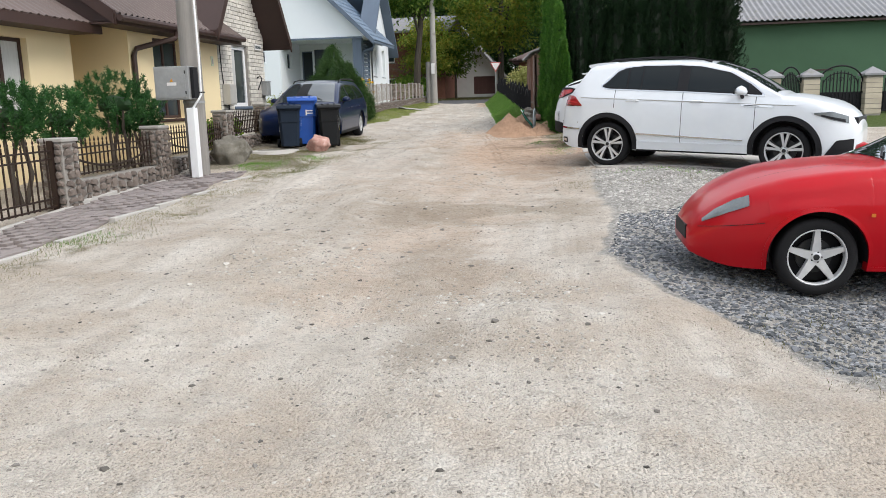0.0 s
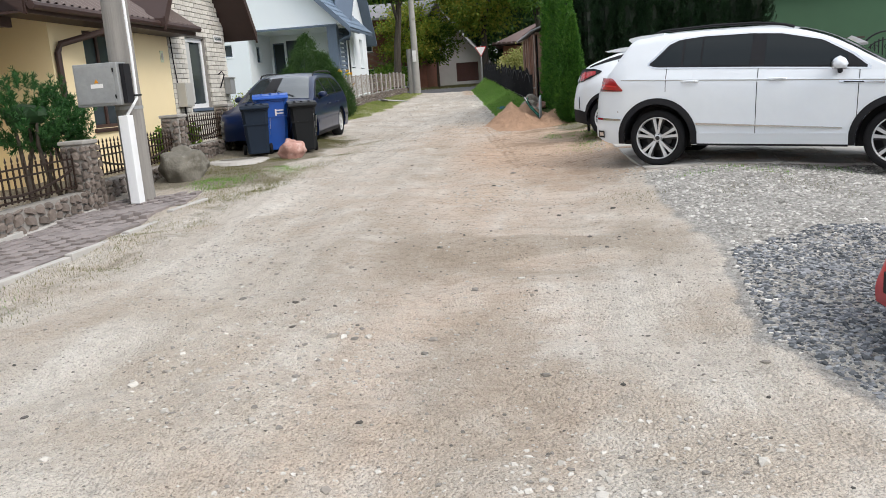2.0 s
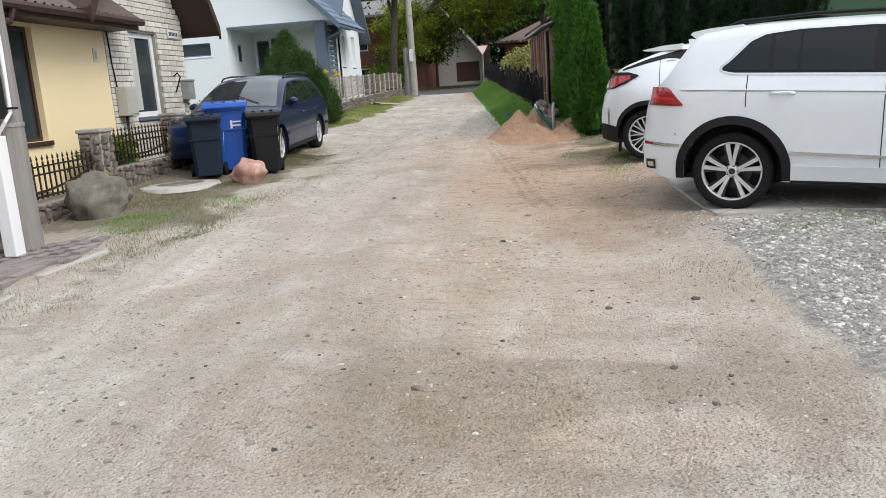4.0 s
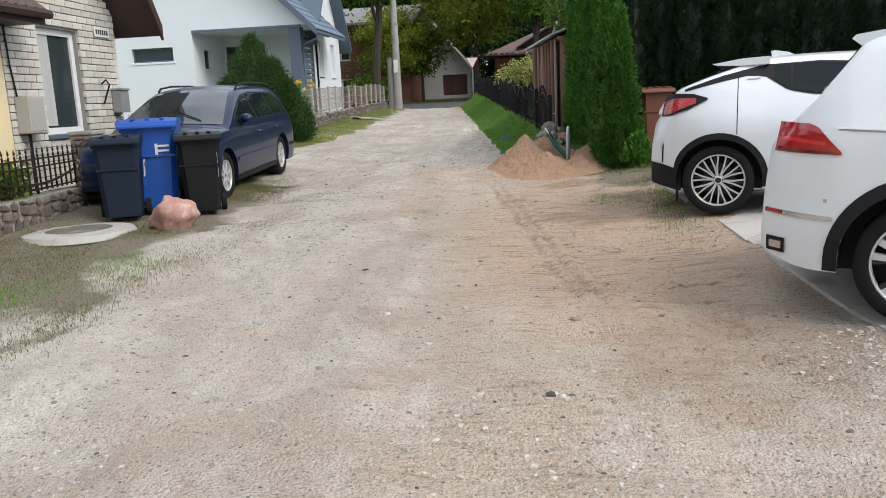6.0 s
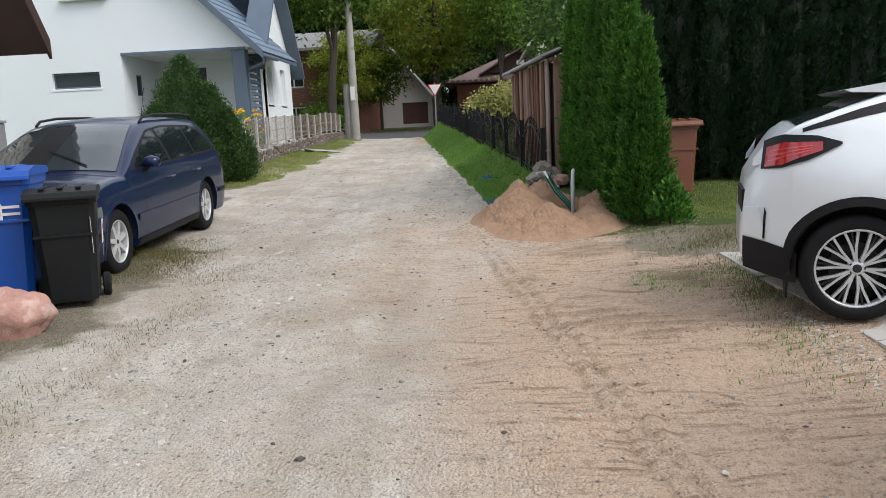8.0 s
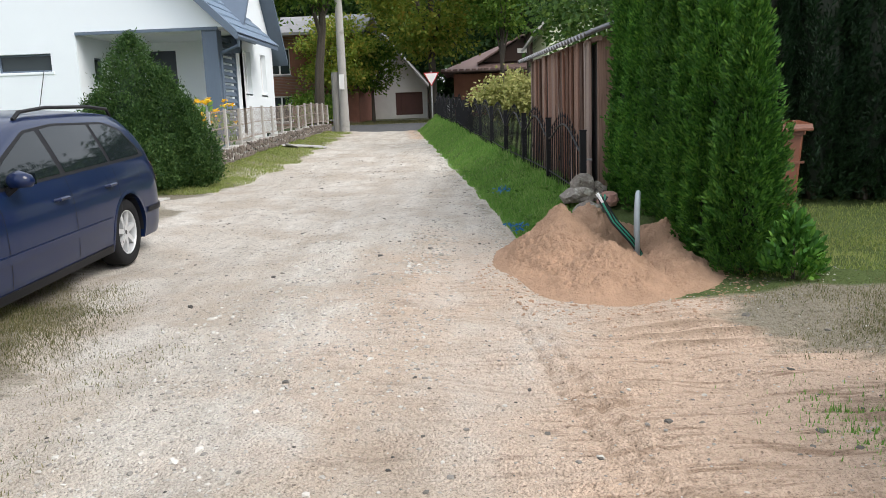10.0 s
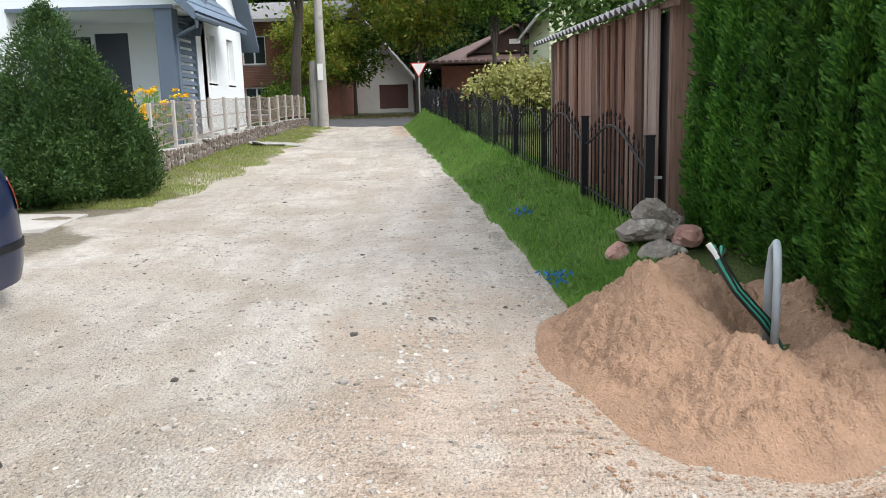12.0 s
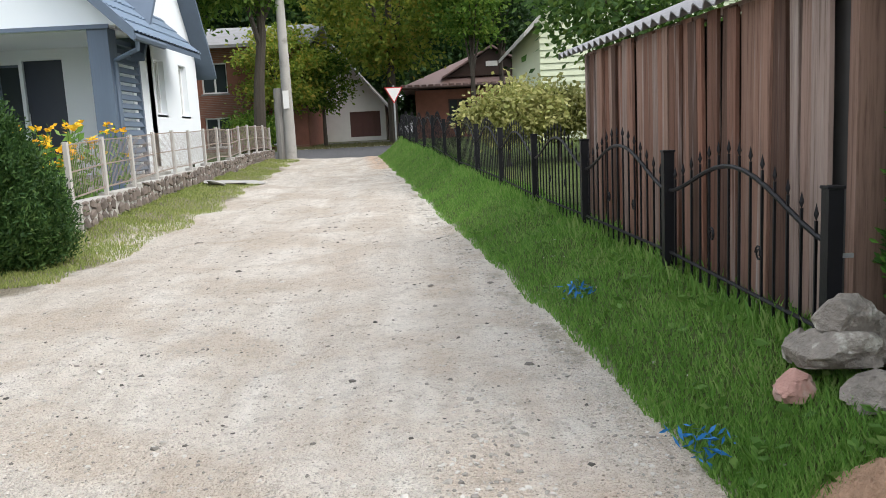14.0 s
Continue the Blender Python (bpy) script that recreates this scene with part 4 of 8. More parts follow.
    corrugated("roof_tiles", (-8.35, 33.95, 4.33), (0, 1, 0), (-1, 0, sl), 4.4, 8.2, .2, .018, BT, h, step=.03, steps=22, label="slate-blue stepped metal roof tiles")
    bm = bmesh.new()
    roof_slab(bm, (-8.35, 33.93, 4.30), (-14.2, 33.93, 4.30 + 5.85 * sl), (-14.2, 38.3, 4.30 + 5.85 * sl), (-8.35, 38.3, 4.30), .1)
    roof_slab(bm, (-20.1, 33.93, 4.25), (-14.2, 33.93, 4.30 + 5.85 * sl), (-14.2, 40, 4.30 + 5.85 * sl), (-20.1, 40, 4.25), .1)
    part("roof", bm, BW, h)
    bm = bmesh.new()
    roof_slab(bm, (-8.3, 33.88, 4.37), (-14.2, 33.88, 4.41 + 5.85 * sl), (-14.2, 33.93, 4.41 + 5.85 * sl), (-8.3, 33.93, 4.37), .24)
    part("verge_board", bm, BW, h)
    s2 = 3.1 / 2.37
    for side in (-1, 1):
        y_low = 38.37 + side * 2.75
        zl = top + 3.1 - 2.75 * s2 + .1
        bm = bmesh.new()
        xb = -9.55 if side < 0 else -14
        roof_slab(bm, (-8.75, y_low, zl), (xb, y_low, zl), (xb, 38.37, top + 3.2), (-8.75, 38.37, top + 3.2), .16)
        part("roof", bm, BW, h, "slate-blue verge and soffit boards")
    bm = bmesh.new()
    tube(bm, [(-8.32, 33.9, 4.22), (-8.32, 35.6, 4.22)], .07)
    part("gutter", bm, BW, h)
    bm = bmesh.new()
    tube(bm, [(-8.34, 34.15, 4.18), (-8.36, 34.2, 4.02), (-8.9, 34.45, 3.86), (-8.93, 34.48, 3.7), (-8.93, 34.48, 1.3)], .045)
    part("downpipe", bm, BW, h)
    return h


white_house()


# ---------- buildings behind the hedge and across the street ----------
def green_barn():
    h = thing("outbuilding", pose(0, 0, 0), "green rendered outbuilding with a grey corrugated roof", "building")
    part("wall", B(4.2, 12.5, 26.0, 26.3, .4, 3.72), M["greenwall"], h)
    part("wall", B(4.2, 4.5, 26.3, 33, .4, 3.72), M["greenwall"], h)
    part("wall", B(12.2, 12.5, 26.3, 33, .4, 3.72), M["greenwall"], h)
    part("wall", B(4.5, 12.2, 32.7, 33, .4, 3.72), M["greenwall"], h)
    corrugated("roof_sheet", (3.9, 25.7, 3.74), (1, 0, 0), (0, 1, .42), 9, 4.4, .17, .025, M["fibre"], h)
    corrugated("roof_sheet", (3.9, 33.4, 3.74), (1, 0, 0), (0, -1, .42), 9, 4.2, .17, .025, M["fibre"], h)
    part("soffit", B(4.0, 12.7, 25.75, 25.98, 3.62, 3.68), M["browntrim"], h)
    for k, (a, b, z) in enumerate(((5.2, 5.45, 2.1), (6.3, 6.55, 2.15), (7.4, 8.0, 2.2))):
        part("vent_slot", B(a, b, 25.985, 25.998, z, z + .04), M["browntrim"], h)


def gate_fence():
    f = thing("fence", pose(0, 0, 0), "black arched iron gates between white brick posts", "fence")
    y = 21.9
    posts = [4.35, 5.25, 6.2, 7.7, 9.2]
    for x in posts:
        z = gz(x, y)
        p = part("gate_post", B(x - .19, x + .19, y - .19, y + .19, z - .1, 1.92), M["mortar"], f, "white brick post with a grey pyramid cap")
        zz = z
        while zz < 1.86:
            part("block", B(x - .2, x + .2, y - .2, y + .2, zz, min(zz + .12, 1.91), bevel=.006), M["beige_brick"], p)
            zz += .132
        bm = bmesh.new()
        lo = [bm.verts.new((x + a * .26, y + b * .26, 1.93)) for a, b in ((-1, -1), (1, -1), (1, 1), (-1, 1))]
        mid = [bm.verts.new((v.co.x, v.co.y, 1.98)) for v in lo]
        tip = bm.verts.new((x, y, 2.16))
        bm.faces.new(lo[::-1])
        for i in range(4):
            bm.faces.new((lo[i], lo[(i + 1) % 4], mid[(i + 1) % 4], mid[i])), bm.faces.new((mid[i], mid[(i + 1) % 4], tip))
        part("cap", bm, M["fibre"], p)
    for a, b in zip(posts, posts[1:]):
        n = 13
        z = gz((a + b) / 2, y) + .06
        c, r = (a + b) / 2, (b - a) / 2 - .22
        arc = [(c - r * math.cos(math.pi * k / 14), y, 1.78 + .42 * math.sin(math.pi * k / 14)) for k in range(15)]
        part("arch_rail", tube(bmesh.new(), arc, .02), M["iron"], f)
        inner = [(p[0] * .8 + c * .2, y, 1.55 + (p[2] - 1.55) * .72) for p in arc]
        part("arch_rail", tube(bmesh.new(), inner, .014), M["iron"], f)
        for zz in (z, 1.5):
            part("rail", B(a + .2, b - .2, y - .015, y + .015, zz, zz + .035), M["iron"], f)
        for k in range(n):
            x = a + .24 + (b - a - .48) * k / (n - 1)
            part("picket", B(x - .012, x + .012, y - .01, y + .01, z, 1.78 + .3 * math.sin(math.pi * k / (n - 1))), M["iron"], f)
        part("panel", B(a + .25, b - .25, y + .012, y + .016, z + .03, 1.5), M["iron"], f, "black sheet backing")
        for k in range(3):
            s = [(c + (k - 1) * .25 + .07 * math.cos(q * .7) * (1 - q / 14), y - .01, 1.85 + .07 * math.sin(q * .7) * (1 - q / 14)) for q in range(12)]
            part("scroll", tube(bmesh.new(), s, .008, 5), M["iron"], f)


def shed():
    s = thing("shed", pose(0, 0, 0), "old wooden shed of weathered upright boards", "shed")
    x_at = lambda y: -.92 - .1 * (y - 22.8)
    top = lambda y: 2.83 + .008 * (y - 23)
    y, k = 22.7, 0
    rng = random.Random(5)
    # dark solid behind the planks: shade between boards put into its colour
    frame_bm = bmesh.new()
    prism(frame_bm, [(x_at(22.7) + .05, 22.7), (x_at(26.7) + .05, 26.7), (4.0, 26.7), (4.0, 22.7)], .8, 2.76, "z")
    part("gap_shade_core", frame_bm, M["interior"], s)
    while y < 26.65:
        w = rng.uniform(.07, .19)
        a, b = y, min(y + w + rng.uniform(-.022, .012), 26.7)
        bm = bmesh.new()
        lean, d = rng.uniform(-.045, .045), rng.choice((0, .016, .032)) + rng.uniform(0, .008)
        zb, zt = gz(x_at(y), y) - .05 + rng.uniform(0, .12), top(y) - rng.uniform(0, .05)
        vs = []
        cols = 3
        for zz, l in ((zb, 0), (zb + (zt - zb) * .35, lean * .35 + rng.uniform(-.006, .006)), (zb + (zt - zb) * .7, lean * .7 + rng.uniform(-.006, .006)), (zt, lean)):
            row = []
            for c in range(cols):
                yy = a + (b - a) * c / (cols - 1) + l
                row.append((x_at(yy) - d - (.006 if c == 1 else 0), yy, zz))
            vs.append(row)
        fr = [[bm.verts.new(p) for p in row] for row in vs]
        bk = [[bm.verts.new((p[0] + .025, p[1], p[2])) for p in row] for row in vs]
        for G1, flip in ((fr, False), (bk, True)):
            for r in range(3):
                for c in range(cols - 1):
                    q = (G1[r][c], G1[r][c + 1], G1[r + 1][c + 1], G1[r + 1][c])
                    bm.faces.new(q[::-1] if flip else q)
        for r in range(3):
            bm.faces.new((fr[r][0], fr[r + 1][0], bk[r + 1][0], bk[r][0])), bm.faces.new((fr[r][-1], bk[r][-1], bk[r + 1][-1], fr[r + 1][-1]))
        bm.faces.new([*fr[3], *bk[3][::-1]]), bm.faces.new([*bk[0], *fr[0][::-1]])
        part("plank", bm, M["oldwood"], s)
        y += w
    x = x_at(26.7) + .05
    while x < 3.9:
        w = rng.uniform(.15, .24)
        part("plank", B(x, x + w - .01, 26.7, 26.725, 1.0, 2.88 + (x + 1.2) * .1), M["oldwood"], s)
        x += w
    part("back_wall", B(3.9, 4.0, 22.7, 26.7, .8, 4.3), M["oldwood"], s)
    part("end_wall", prism(bmesh.new(), [(-.86, .7), (4.0, .7), (4.0, 4.5), (-.86, 2.8)], 22.62, 22.7), M["oldwood"], s)
    d = Vector((-.1, 1, .008)).normalized()
    corrugated("roof_sheet", (-1.03, 22.4, 2.84), d, (1, .1, .36), 4.9, 5.2, .17, .026, M["fibre"], s)
    part("eave_board", tube(bmesh.new(), [(-.86, 22.5, 2.80), (-1.28, 26.8, 2.83)], .035, 4), M["oldwood"], s)


def cream_house():
    h = thing("house", pose(0, 0, 0), "pale cream-green clapboard house with a gable", "house")
    x0, x1, y0 = .1, 7.0, 40.0
    part("wall", B(x0, x1, y0 + .03, y0 + .3, 1.0, 5.0), M["cream"], h)
    part("gable", prism(bmesh.new(), [(x0, 5.0), (x1, 5.0), ((x0 + x1) / 2, 8.4)], y0 + .03, y0 + .3), M["cream"], h)
    part("wall", B(x0, x0 + .3, y0 + .3, 47, 1.0, 5.0), M["cream"], h)
    part("wall", B(x1 - .3, x1, y0 + .3, 47, 1.0, 5.0), M["cream"], h)
    part("wall", B(x0 + .3, x1 - .3, 46.7, 47, 1.0, 5.0), M["cream"], h)
    for k in range(34):
        z = 1.3 + k * .17
        a = max(0, (z - 5.0) / 3.4 * (x1 - x0) / 2)
        bm = bmesh.new()
        vs = [(x0 + a, y0 + .025, z + .165), (x1 - a, y0 + .025, z + .165), (x1 - a, y0 - .005, z), (x0 + a, y0 - .005, z), (x1 - a, y0 + .03, z), (x0 + a, y0 + .03, z)]
        v = [bm.verts.new(p) for p in vs]
        bm.faces.new((v[0], v[1], v[2], v[3])), bm.faces.new((v[3], v[2], v[4], v[5]))
        part("clapboard", bm, M["cream"], h)
    for side in (-1, 1):
        c = (x0 + x1) / 2
        xe = c + side * 3.9
        bm = bmesh.new()
        roof_slab(bm, (xe, y0 - .4, 4.62), (xe, 47.3, 4.62), (c, 47.3, 8.52), (c, y0 - .4, 8.52), .12)
        part("roof", bm, M["plastic_grey"], h)


def red_house():
    h = thing("house", pose(0, 0, 0), "dark red brick house under a brown hipped tile roof", "house")
    y0 = 60.0
    wall("wall", -3.6, 4.2, y0, y0 + .3, 1.6, 4.4, M["brickr"], [(-1.9, -.9, 2.6, 3.9), (.6, 1.6, 2.6, 3.9)], h)
    part("wall", B(-3.6, -3.3, y0 + .3, 68, 1.6, 4.4), M["brickr"], h)
    part("wall", B(3.9, 4.2, y0 + .3, 68, 1.6, 4.4), M["brickr"], h)
    part("wall", B(-3.3, 3.9, 67.7, 68, 1.6, 4.4), M["brickr"], h)
    # dark sheet painted as the dim inside
    part("room_shade_sheet", B(-3.2, 3.8, y0 + .8, y0 + .83, 1.7, 4.3), M["interior"], h)
    for x in (-1.9, .6):
        window("window", pose(x, y0 + .1, 2.6), 1.0, 1.3, M["browntrim"], h, "", 1, t=.07)
    bm = bmesh.new()
    lo = [(-4.3, 59.2, 4.55), (4.9, 59.2, 4.55), (4.9, 68.6, 4.55), (-4.3, 68.6, 4.55)]
    v = [bm.verts.new(p) for p in lo]
    a, b = bm.verts.new((.3, 62.8, 6.6)), bm.verts.new((.3, 65, 6.6))
    for q in ((v[0], v[1], a), (v[1], v[2], b, a), (v[2], v[3], b), (v[3], v[0], a, b), v[::-1]):
        bm.faces.new(q)
    part("roof", bm, M["tileroof"], h, "brown tiled hipped roof")
    bm = bmesh.new()
    prism(bm, [(-1.9, 5.0), (2.7, 5.0), (.4, 6.35)], 59.75, 63)
    part("dormer", bm, M["browntrim"], h, "dark dormer gable")
    for side in (-1, 1):
        bm = bmesh.new()
        roof_slab(bm, (.4 + side * 2.6, 59.45, 4.98), (.4 + side * 2.6, 63, 4.98), (.4, 63, 6.5), (.4, 59.45, 6.5), .1)
        part("roof", bm, M["tileroof"], h)
    part("dormer_vent", B(.1, .7, 59.7, 59.74, 5.45, 5.7), M["paper"], h)
    n = 26
    for k in range(n):
        x = -4.3 + 9.2 * k / n
        part("eave_tile", B(x, x + .26, 59.17, 59.3, 4.5, 4.66, bevel=.03), M["tileroof"], h)
    part("gutter", tube(bmesh.new(), [(-4.3, 59.15, 4.48), (4.9, 59.15, 4.48)], .06), M["browntrim"], h)


def garage_house():
    h = thing("house", pose(0, 0, 0), "white gabled house with a brown garage door", "house")
    y0 = 62.0
    wall("wall", -10.6, -5.3, y0, y0 + .3, 1.7, 4.0, M["white_brick"], [(-7.25, -5.6, 2.2, 3.55)], h)
    part("gable", prism(bmesh.new(), [(-10.6, 4.0), (-5.3, 4.0), (-8.2, 7.3)], y0, y0 + .3), M["white_brick"], h)
    part("wall", B(-10.6, -10.3, y0 + .3, 70, 1.7, 4), M["white_brick"], h)
    part("wall", B(-5.6, -5.3, y0 + .3, 70, 1.7, 4), M["white_brick"], h)
    part("wall", B(-10.3, -5.6, 69.7, 70, 1.7, 4), M["white_brick"], h)
    door = part("garage_door", B(-7.25, -5.6, y0 + .1, y0 + .16, 2.15, 3.55), M["door_brown"], h)
    for k in range(5):
        part("door_panel", B(-7.2 + k * .32, -6.93 + k * .32, y0 + .07, y0 + .1, 2.25, 3.47, bevel=.01), M["door_brown"], door)
    window("window", pose(-9.6, y0 - .02, 4.3), .9, 1.0, M["plastic_white"], h, "", 1)
    for side, xe in ((-1, -11.3), (1, -4.9)):
        bm = bmesh.new()
        zl = 3.55
        roof_slab(bm, (xe, y0 - .4, zl), (xe, 70.3, zl), (-8.2, 70.3, 7.45), (-8.2, y0 - .4, 7.45), .15)
        part("roof", bm, M["fibre"], h)
    part("forecourt", B(-8, -5, 57.8, y0 - .02, 1.84, 1.95), M["concrete"], h)


def brick_block():
    h = thing("apartment_building", pose(0, 0, 0), "two-storey red brick building with white windows", "building")
    y0 = 56.0
    holes = [(-13.4, -12.2, 4.5, 5.9), (-10.6, -9.4, 4.5, 5.9), (-13.4, -12.2, 2.0, 3.4), (-10.6, -9.4, 2.0, 3.4), (-16.4, -15.2, 4.5, 5.9), (-16.4, -15.2, 2.0, 3.4)]
    wall("wall", -19, -8.6, y0, y0 + .3, 1.4, 6.6, M["brickr"], holes, h)
    part("wall", B(-8.9, -8.6, y0 + .3, 64, 1.4, 6.6), M["brickr"], h)
    part("wall", B(-19, -18.7, y0 + .3, 64, 1.4, 6.6), M["brickr"], h)
    part("wall", B(-18.7, -8.9, 63.7, 64, 1.4, 6.6), M["brickr"], h)
    # one dark sheet gives all windows their room shade
    part("room_shade_sheet", B(-18.6, -9, y0 + .8, y0 + .83, 1.5, 6.5), M["interior"], h)
    for a, b, c, d in holes:
        window("window", pose(a, y0 + .12, c), b - a, d - c, M["plastic_white"], h, "", 1, M["fibre"], t=.07)
    bm = bmesh.new()
    roof_slab(bm, (-19.5, y0 - .5, 6.65), (-8.1, y0 - .5, 6.65), (-8.1, 60, 8.0), (-19.5, 60, 8.0), .15)
    roof_slab(bm, (-19.5, 64.5, 6.65), (-8.1, 64.5, 6.65), (-8.1, 60, 8.0), (-19.5, 60, 8.0), .15)
    part("roof", bm, M["fibre"], h)
    bm = bmesh.new()
    for r in range(64):
        z = 1.45 + r * .08
        box(bm, -18.98, -8.62, y0 - .006, y0 - .002, z, z + .012) if not any(c - .02 < z < d for a, b, c, d in holes) else None
    part("bed_joint", bm, M["mortar"], h)


green_barn(), gate_fence(), shed(), cream_house(), red_house(), garage_house(), brick_block()
# an added house front, unseen behind the camera, closes the lane
back = thing("house", pose(0, 0, 0), "plain rendered house added out of view to close the lane", "house")
part("wall", B(-14, 12, -16.3, -16, -.6, 4.5), M["yellow"], back)
part("roof", roof_slab(bmesh.new(), (-15, -15.4, 4.4), (13, -15.4, 4.4), (13, -20, 7.6), (-15, -20, 7.6), .2), M["rooftin"], back)


# ---------- cars ----------
def curve_of(pts):
    """A smooth curve through points (x, value)."""
    px, pz = np.array([p[0] for p in pts], float), np.array([p[1] for p in pts], float)
    d = np.gradient(pz, px) if len(px) > 2 else np.zeros(len(px))
    sl = np.diff(pz) / np.diff(px)
    for i in range(len(px)):
        near = [abs(s) for s in ([sl[i - 1]] if i else []) + ([sl[i]] if i < len(sl) else [])]
        lim = 3 * min(near)
        d[i] = max(-lim, min(lim, d[i]))
        if 0 < i < len(sl) and sl[i - 1] * sl[i] <= 0:
            d[i] = 0

    def at(x):
        x = min(max(x, px[0]), px[-1])
        i = min(max(int(np.searchsorted(px, x)) - 1, 0), len(px) - 2)
        h = px[i + 1] - px[i]
        t = (x - px[i]) / h
        return float((2 * t ** 3 - 3 * t ** 2 + 1) * pz[i] + (t ** 3 - 2 * t ** 2 + t) * h * d[i] + (-2 * t ** 3 + 3 * t ** 2) * pz[i + 1] + (t ** 3 - t ** 2) * h * d[i + 1])
    return at


class Car:
    """Body surfaces of a car: x from the rear bumper forwards, y across, z up from the ground."""

    def __init__(self, L, W, belt, roof, sill, xr, xf, wheel_r, arch_r, tumble, round_f=.5, round_r=.4, cut_f=.3, cut_r=.22, tuck_f=.1, tuck_r=.06, flank=((0, .955), (.15, .985), (.5, 1.0), (.82, .985), (1, .94)), flare=0.0, short=1.0):
        self.short = short
        self.L, self.W, self.xr, self.xf, self.R, self.A, self.sill, self.tumble = L, W, xr, xf, wheel_r, arch_r, sill, tumble
        self.belt, self.roof, self.flank = curve_of(belt), curve_of(roof), curve_of(flank)
        self.r0, self.r1 = roof[0][0], roof[-1][0]
        self.rf, self.rr, self.cf, self.cr, self.tf, self.tr, self.flare = round_f, round_r, cut_f, cut_r, tuck_f, tuck_r, flare
        self.top = max(p[1] for p in roof)

    def half(self, x):
        k = 1.0
        if x < self.rr:
            k -= self.cr * (1 - x / self.rr) ** 2.4
        if x > self.L - self.rf:
            k -= self.cf * (1 - (self.L - x) / self.rf) ** 2.2
        b = sum(math.exp(-((x - c) / .42) ** 2) for c in (self.xr, self.xf))
        return self.W / 2 * k - self.flare * (1 - min(1, b))

    def slide(self, x, z):
        """Leans the nose and the tail."""
        f, r = max(0, (x - (self.L - .7)) / .7), max(0, (.5 - x) / .5)
        h = max(0, z - .5) / .5
        lo = max(0, .42 - z) / .25
        if x < .4:
            x = .4 - (.4 - x) * self.short
        return x - self.tf * f * (h ** 1.6 + .5 * lo ** 2) + self.tr * r * (h ** 1.6 + .6 * lo ** 2)

    def y_at(self, x, z):
        b, w = self.belt(x), self.half(x)
        if z <= b:
            return w * self.flank((z - self.sill) / (b - self.sill) if b > self.sill else 0)
        return w * self.flank(1) - self.tumble * ((z - b) / max(.05, self.top - self.belt(self.L * .45))) ** 1.15

    def low(self, x):
        z = self.sill
        for c in (self.xr, self.xf):
            if abs(x - c) < self.A:
                z = max(z, self.R + math.sqrt(self.A ** 2 - (x - c) ** 2))
        e = min(x, self.L - x)
        return max(z, self.sill + .09 * max(0, 1 - e / .35) ** 2)

    def has_roof(self, x):
        return self.r0 < x < self.r1 and self.roof(x) > self.belt(x) + .004

    def crest(self, x):
        return self.roof(x) if self.has_roof(x) else self.belt(x)

    def top_point(self, x, v):
        """The upper skin: v from -1 to 1 across."""
        z = self.crest(x)
        y = self.y_at(x, z)
        drop = .045 if self.has_roof(x) else .06
        return Vector((self.slide(x, z), y * v, z + drop * (1 - abs(v) ** 2.4)))

    def side_point(self, x, z, s, off=0.0):
        return Vector((self.slide(x, z), s * (self.y_at(x, z) + off), z))

    def stations(self):
        xs = set(np.linspace(0, self.L, 62).round(4))
        for c in (self.xr, self.xf):
            xs |= set((c + self.A * np.cos(np.linspace(0, math.pi, 19))).round(4)) | {round(c - self.A - .004, 4), round(c + self.A + .004, 4)}
        return sorted(x for x in xs if 0 <= x <= self.L)

    def shell(self):
        bm = bmesh.new()
        rows = []
        for x in self.stations():
            half = []
            lo, b = self.low(x), self.belt(x)
            lo = min(lo, b - .02)
            for k in range(10):
                half.append((x, lo + (b - lo) * k / 9))
            pts = [self.side_point(a, z, 1) for a, z in half]
            if self.has_roof(x):
                r = self.roof(x)
                pts += [self.side_point(x, b + (r - b) * k / 5, 1) for k in range(1, 6)]
            else:
                pts += [pts[-1]] * 5
            pts += [self.top_point(x, v) for v in (.88, .7, .45, .2)]
            full = pts + [self.top_point(x, 0)] + [Vector((p.x, -p.y, p.z)) for p in pts[::-1]]
            rows.append([bm.verts.new(p) for p in full])
        for a, b in zip(rows, rows[1:]):
            for k in range(len(a) - 1):
                try:
                    bm.faces.new((a[k], a[k + 1], b[k + 1], b[k]))
                except ValueError:
                    pass
        for r in (rows[0], rows[-1]):
            n = len(r)
            for k in range(n // 2):
                bm.faces.new((r[k], r[k + 1], r[n - 2 - k], r[n - 1 - k])) if k + 1 < n - 2 - k else None
        bmesh.ops.remove_doubles(bm, verts=bm.verts[:], dist=.0008)
        bmesh.ops.dissolve_degenerate(bm, edges=bm.edges[:], dist=.0005)
        return bm

    def patch(self, x0, x1, lo, hi, s, off=.004, n=18, rows=5):
        """A skin on the side between two heights (numbers or point lists), set proud by off."""
        lo = (lambda v, c=lo: c) if isinstance(lo, (int, float)) else (lambda v, c=lo: float(np.interp(v, [p[0] for p in c], [p[1] for p in c])))
        hi = (lambda v, c=hi: c) if isinstance(hi, (int, float)) else (lambda v, c=hi: float(np.interp(v, [p[0] for p in c], [p[1] for p in c])))
        bm = bmesh.new()
        g, back = [], []
        for i in range(n + 1):
            x = x0 + (x1 - x0) * i / n
            zs = [lo(x) + (max(hi(x), lo(x) + .002) - lo(x)) * j / rows for j in range(rows + 1)]
            g.append([bm.verts.new(self.side_point(x, z, s, off)) for z in zs])
            back.append([bm.verts.new(self.side_point(x, z, s, -.01)) for z in (zs[0], zs[-1])])
        for a, b in zip(g, g[1:]):
            for j in range(rows):
                bm.faces.new((a[j], b[j], b[j + 1], a[j + 1]))
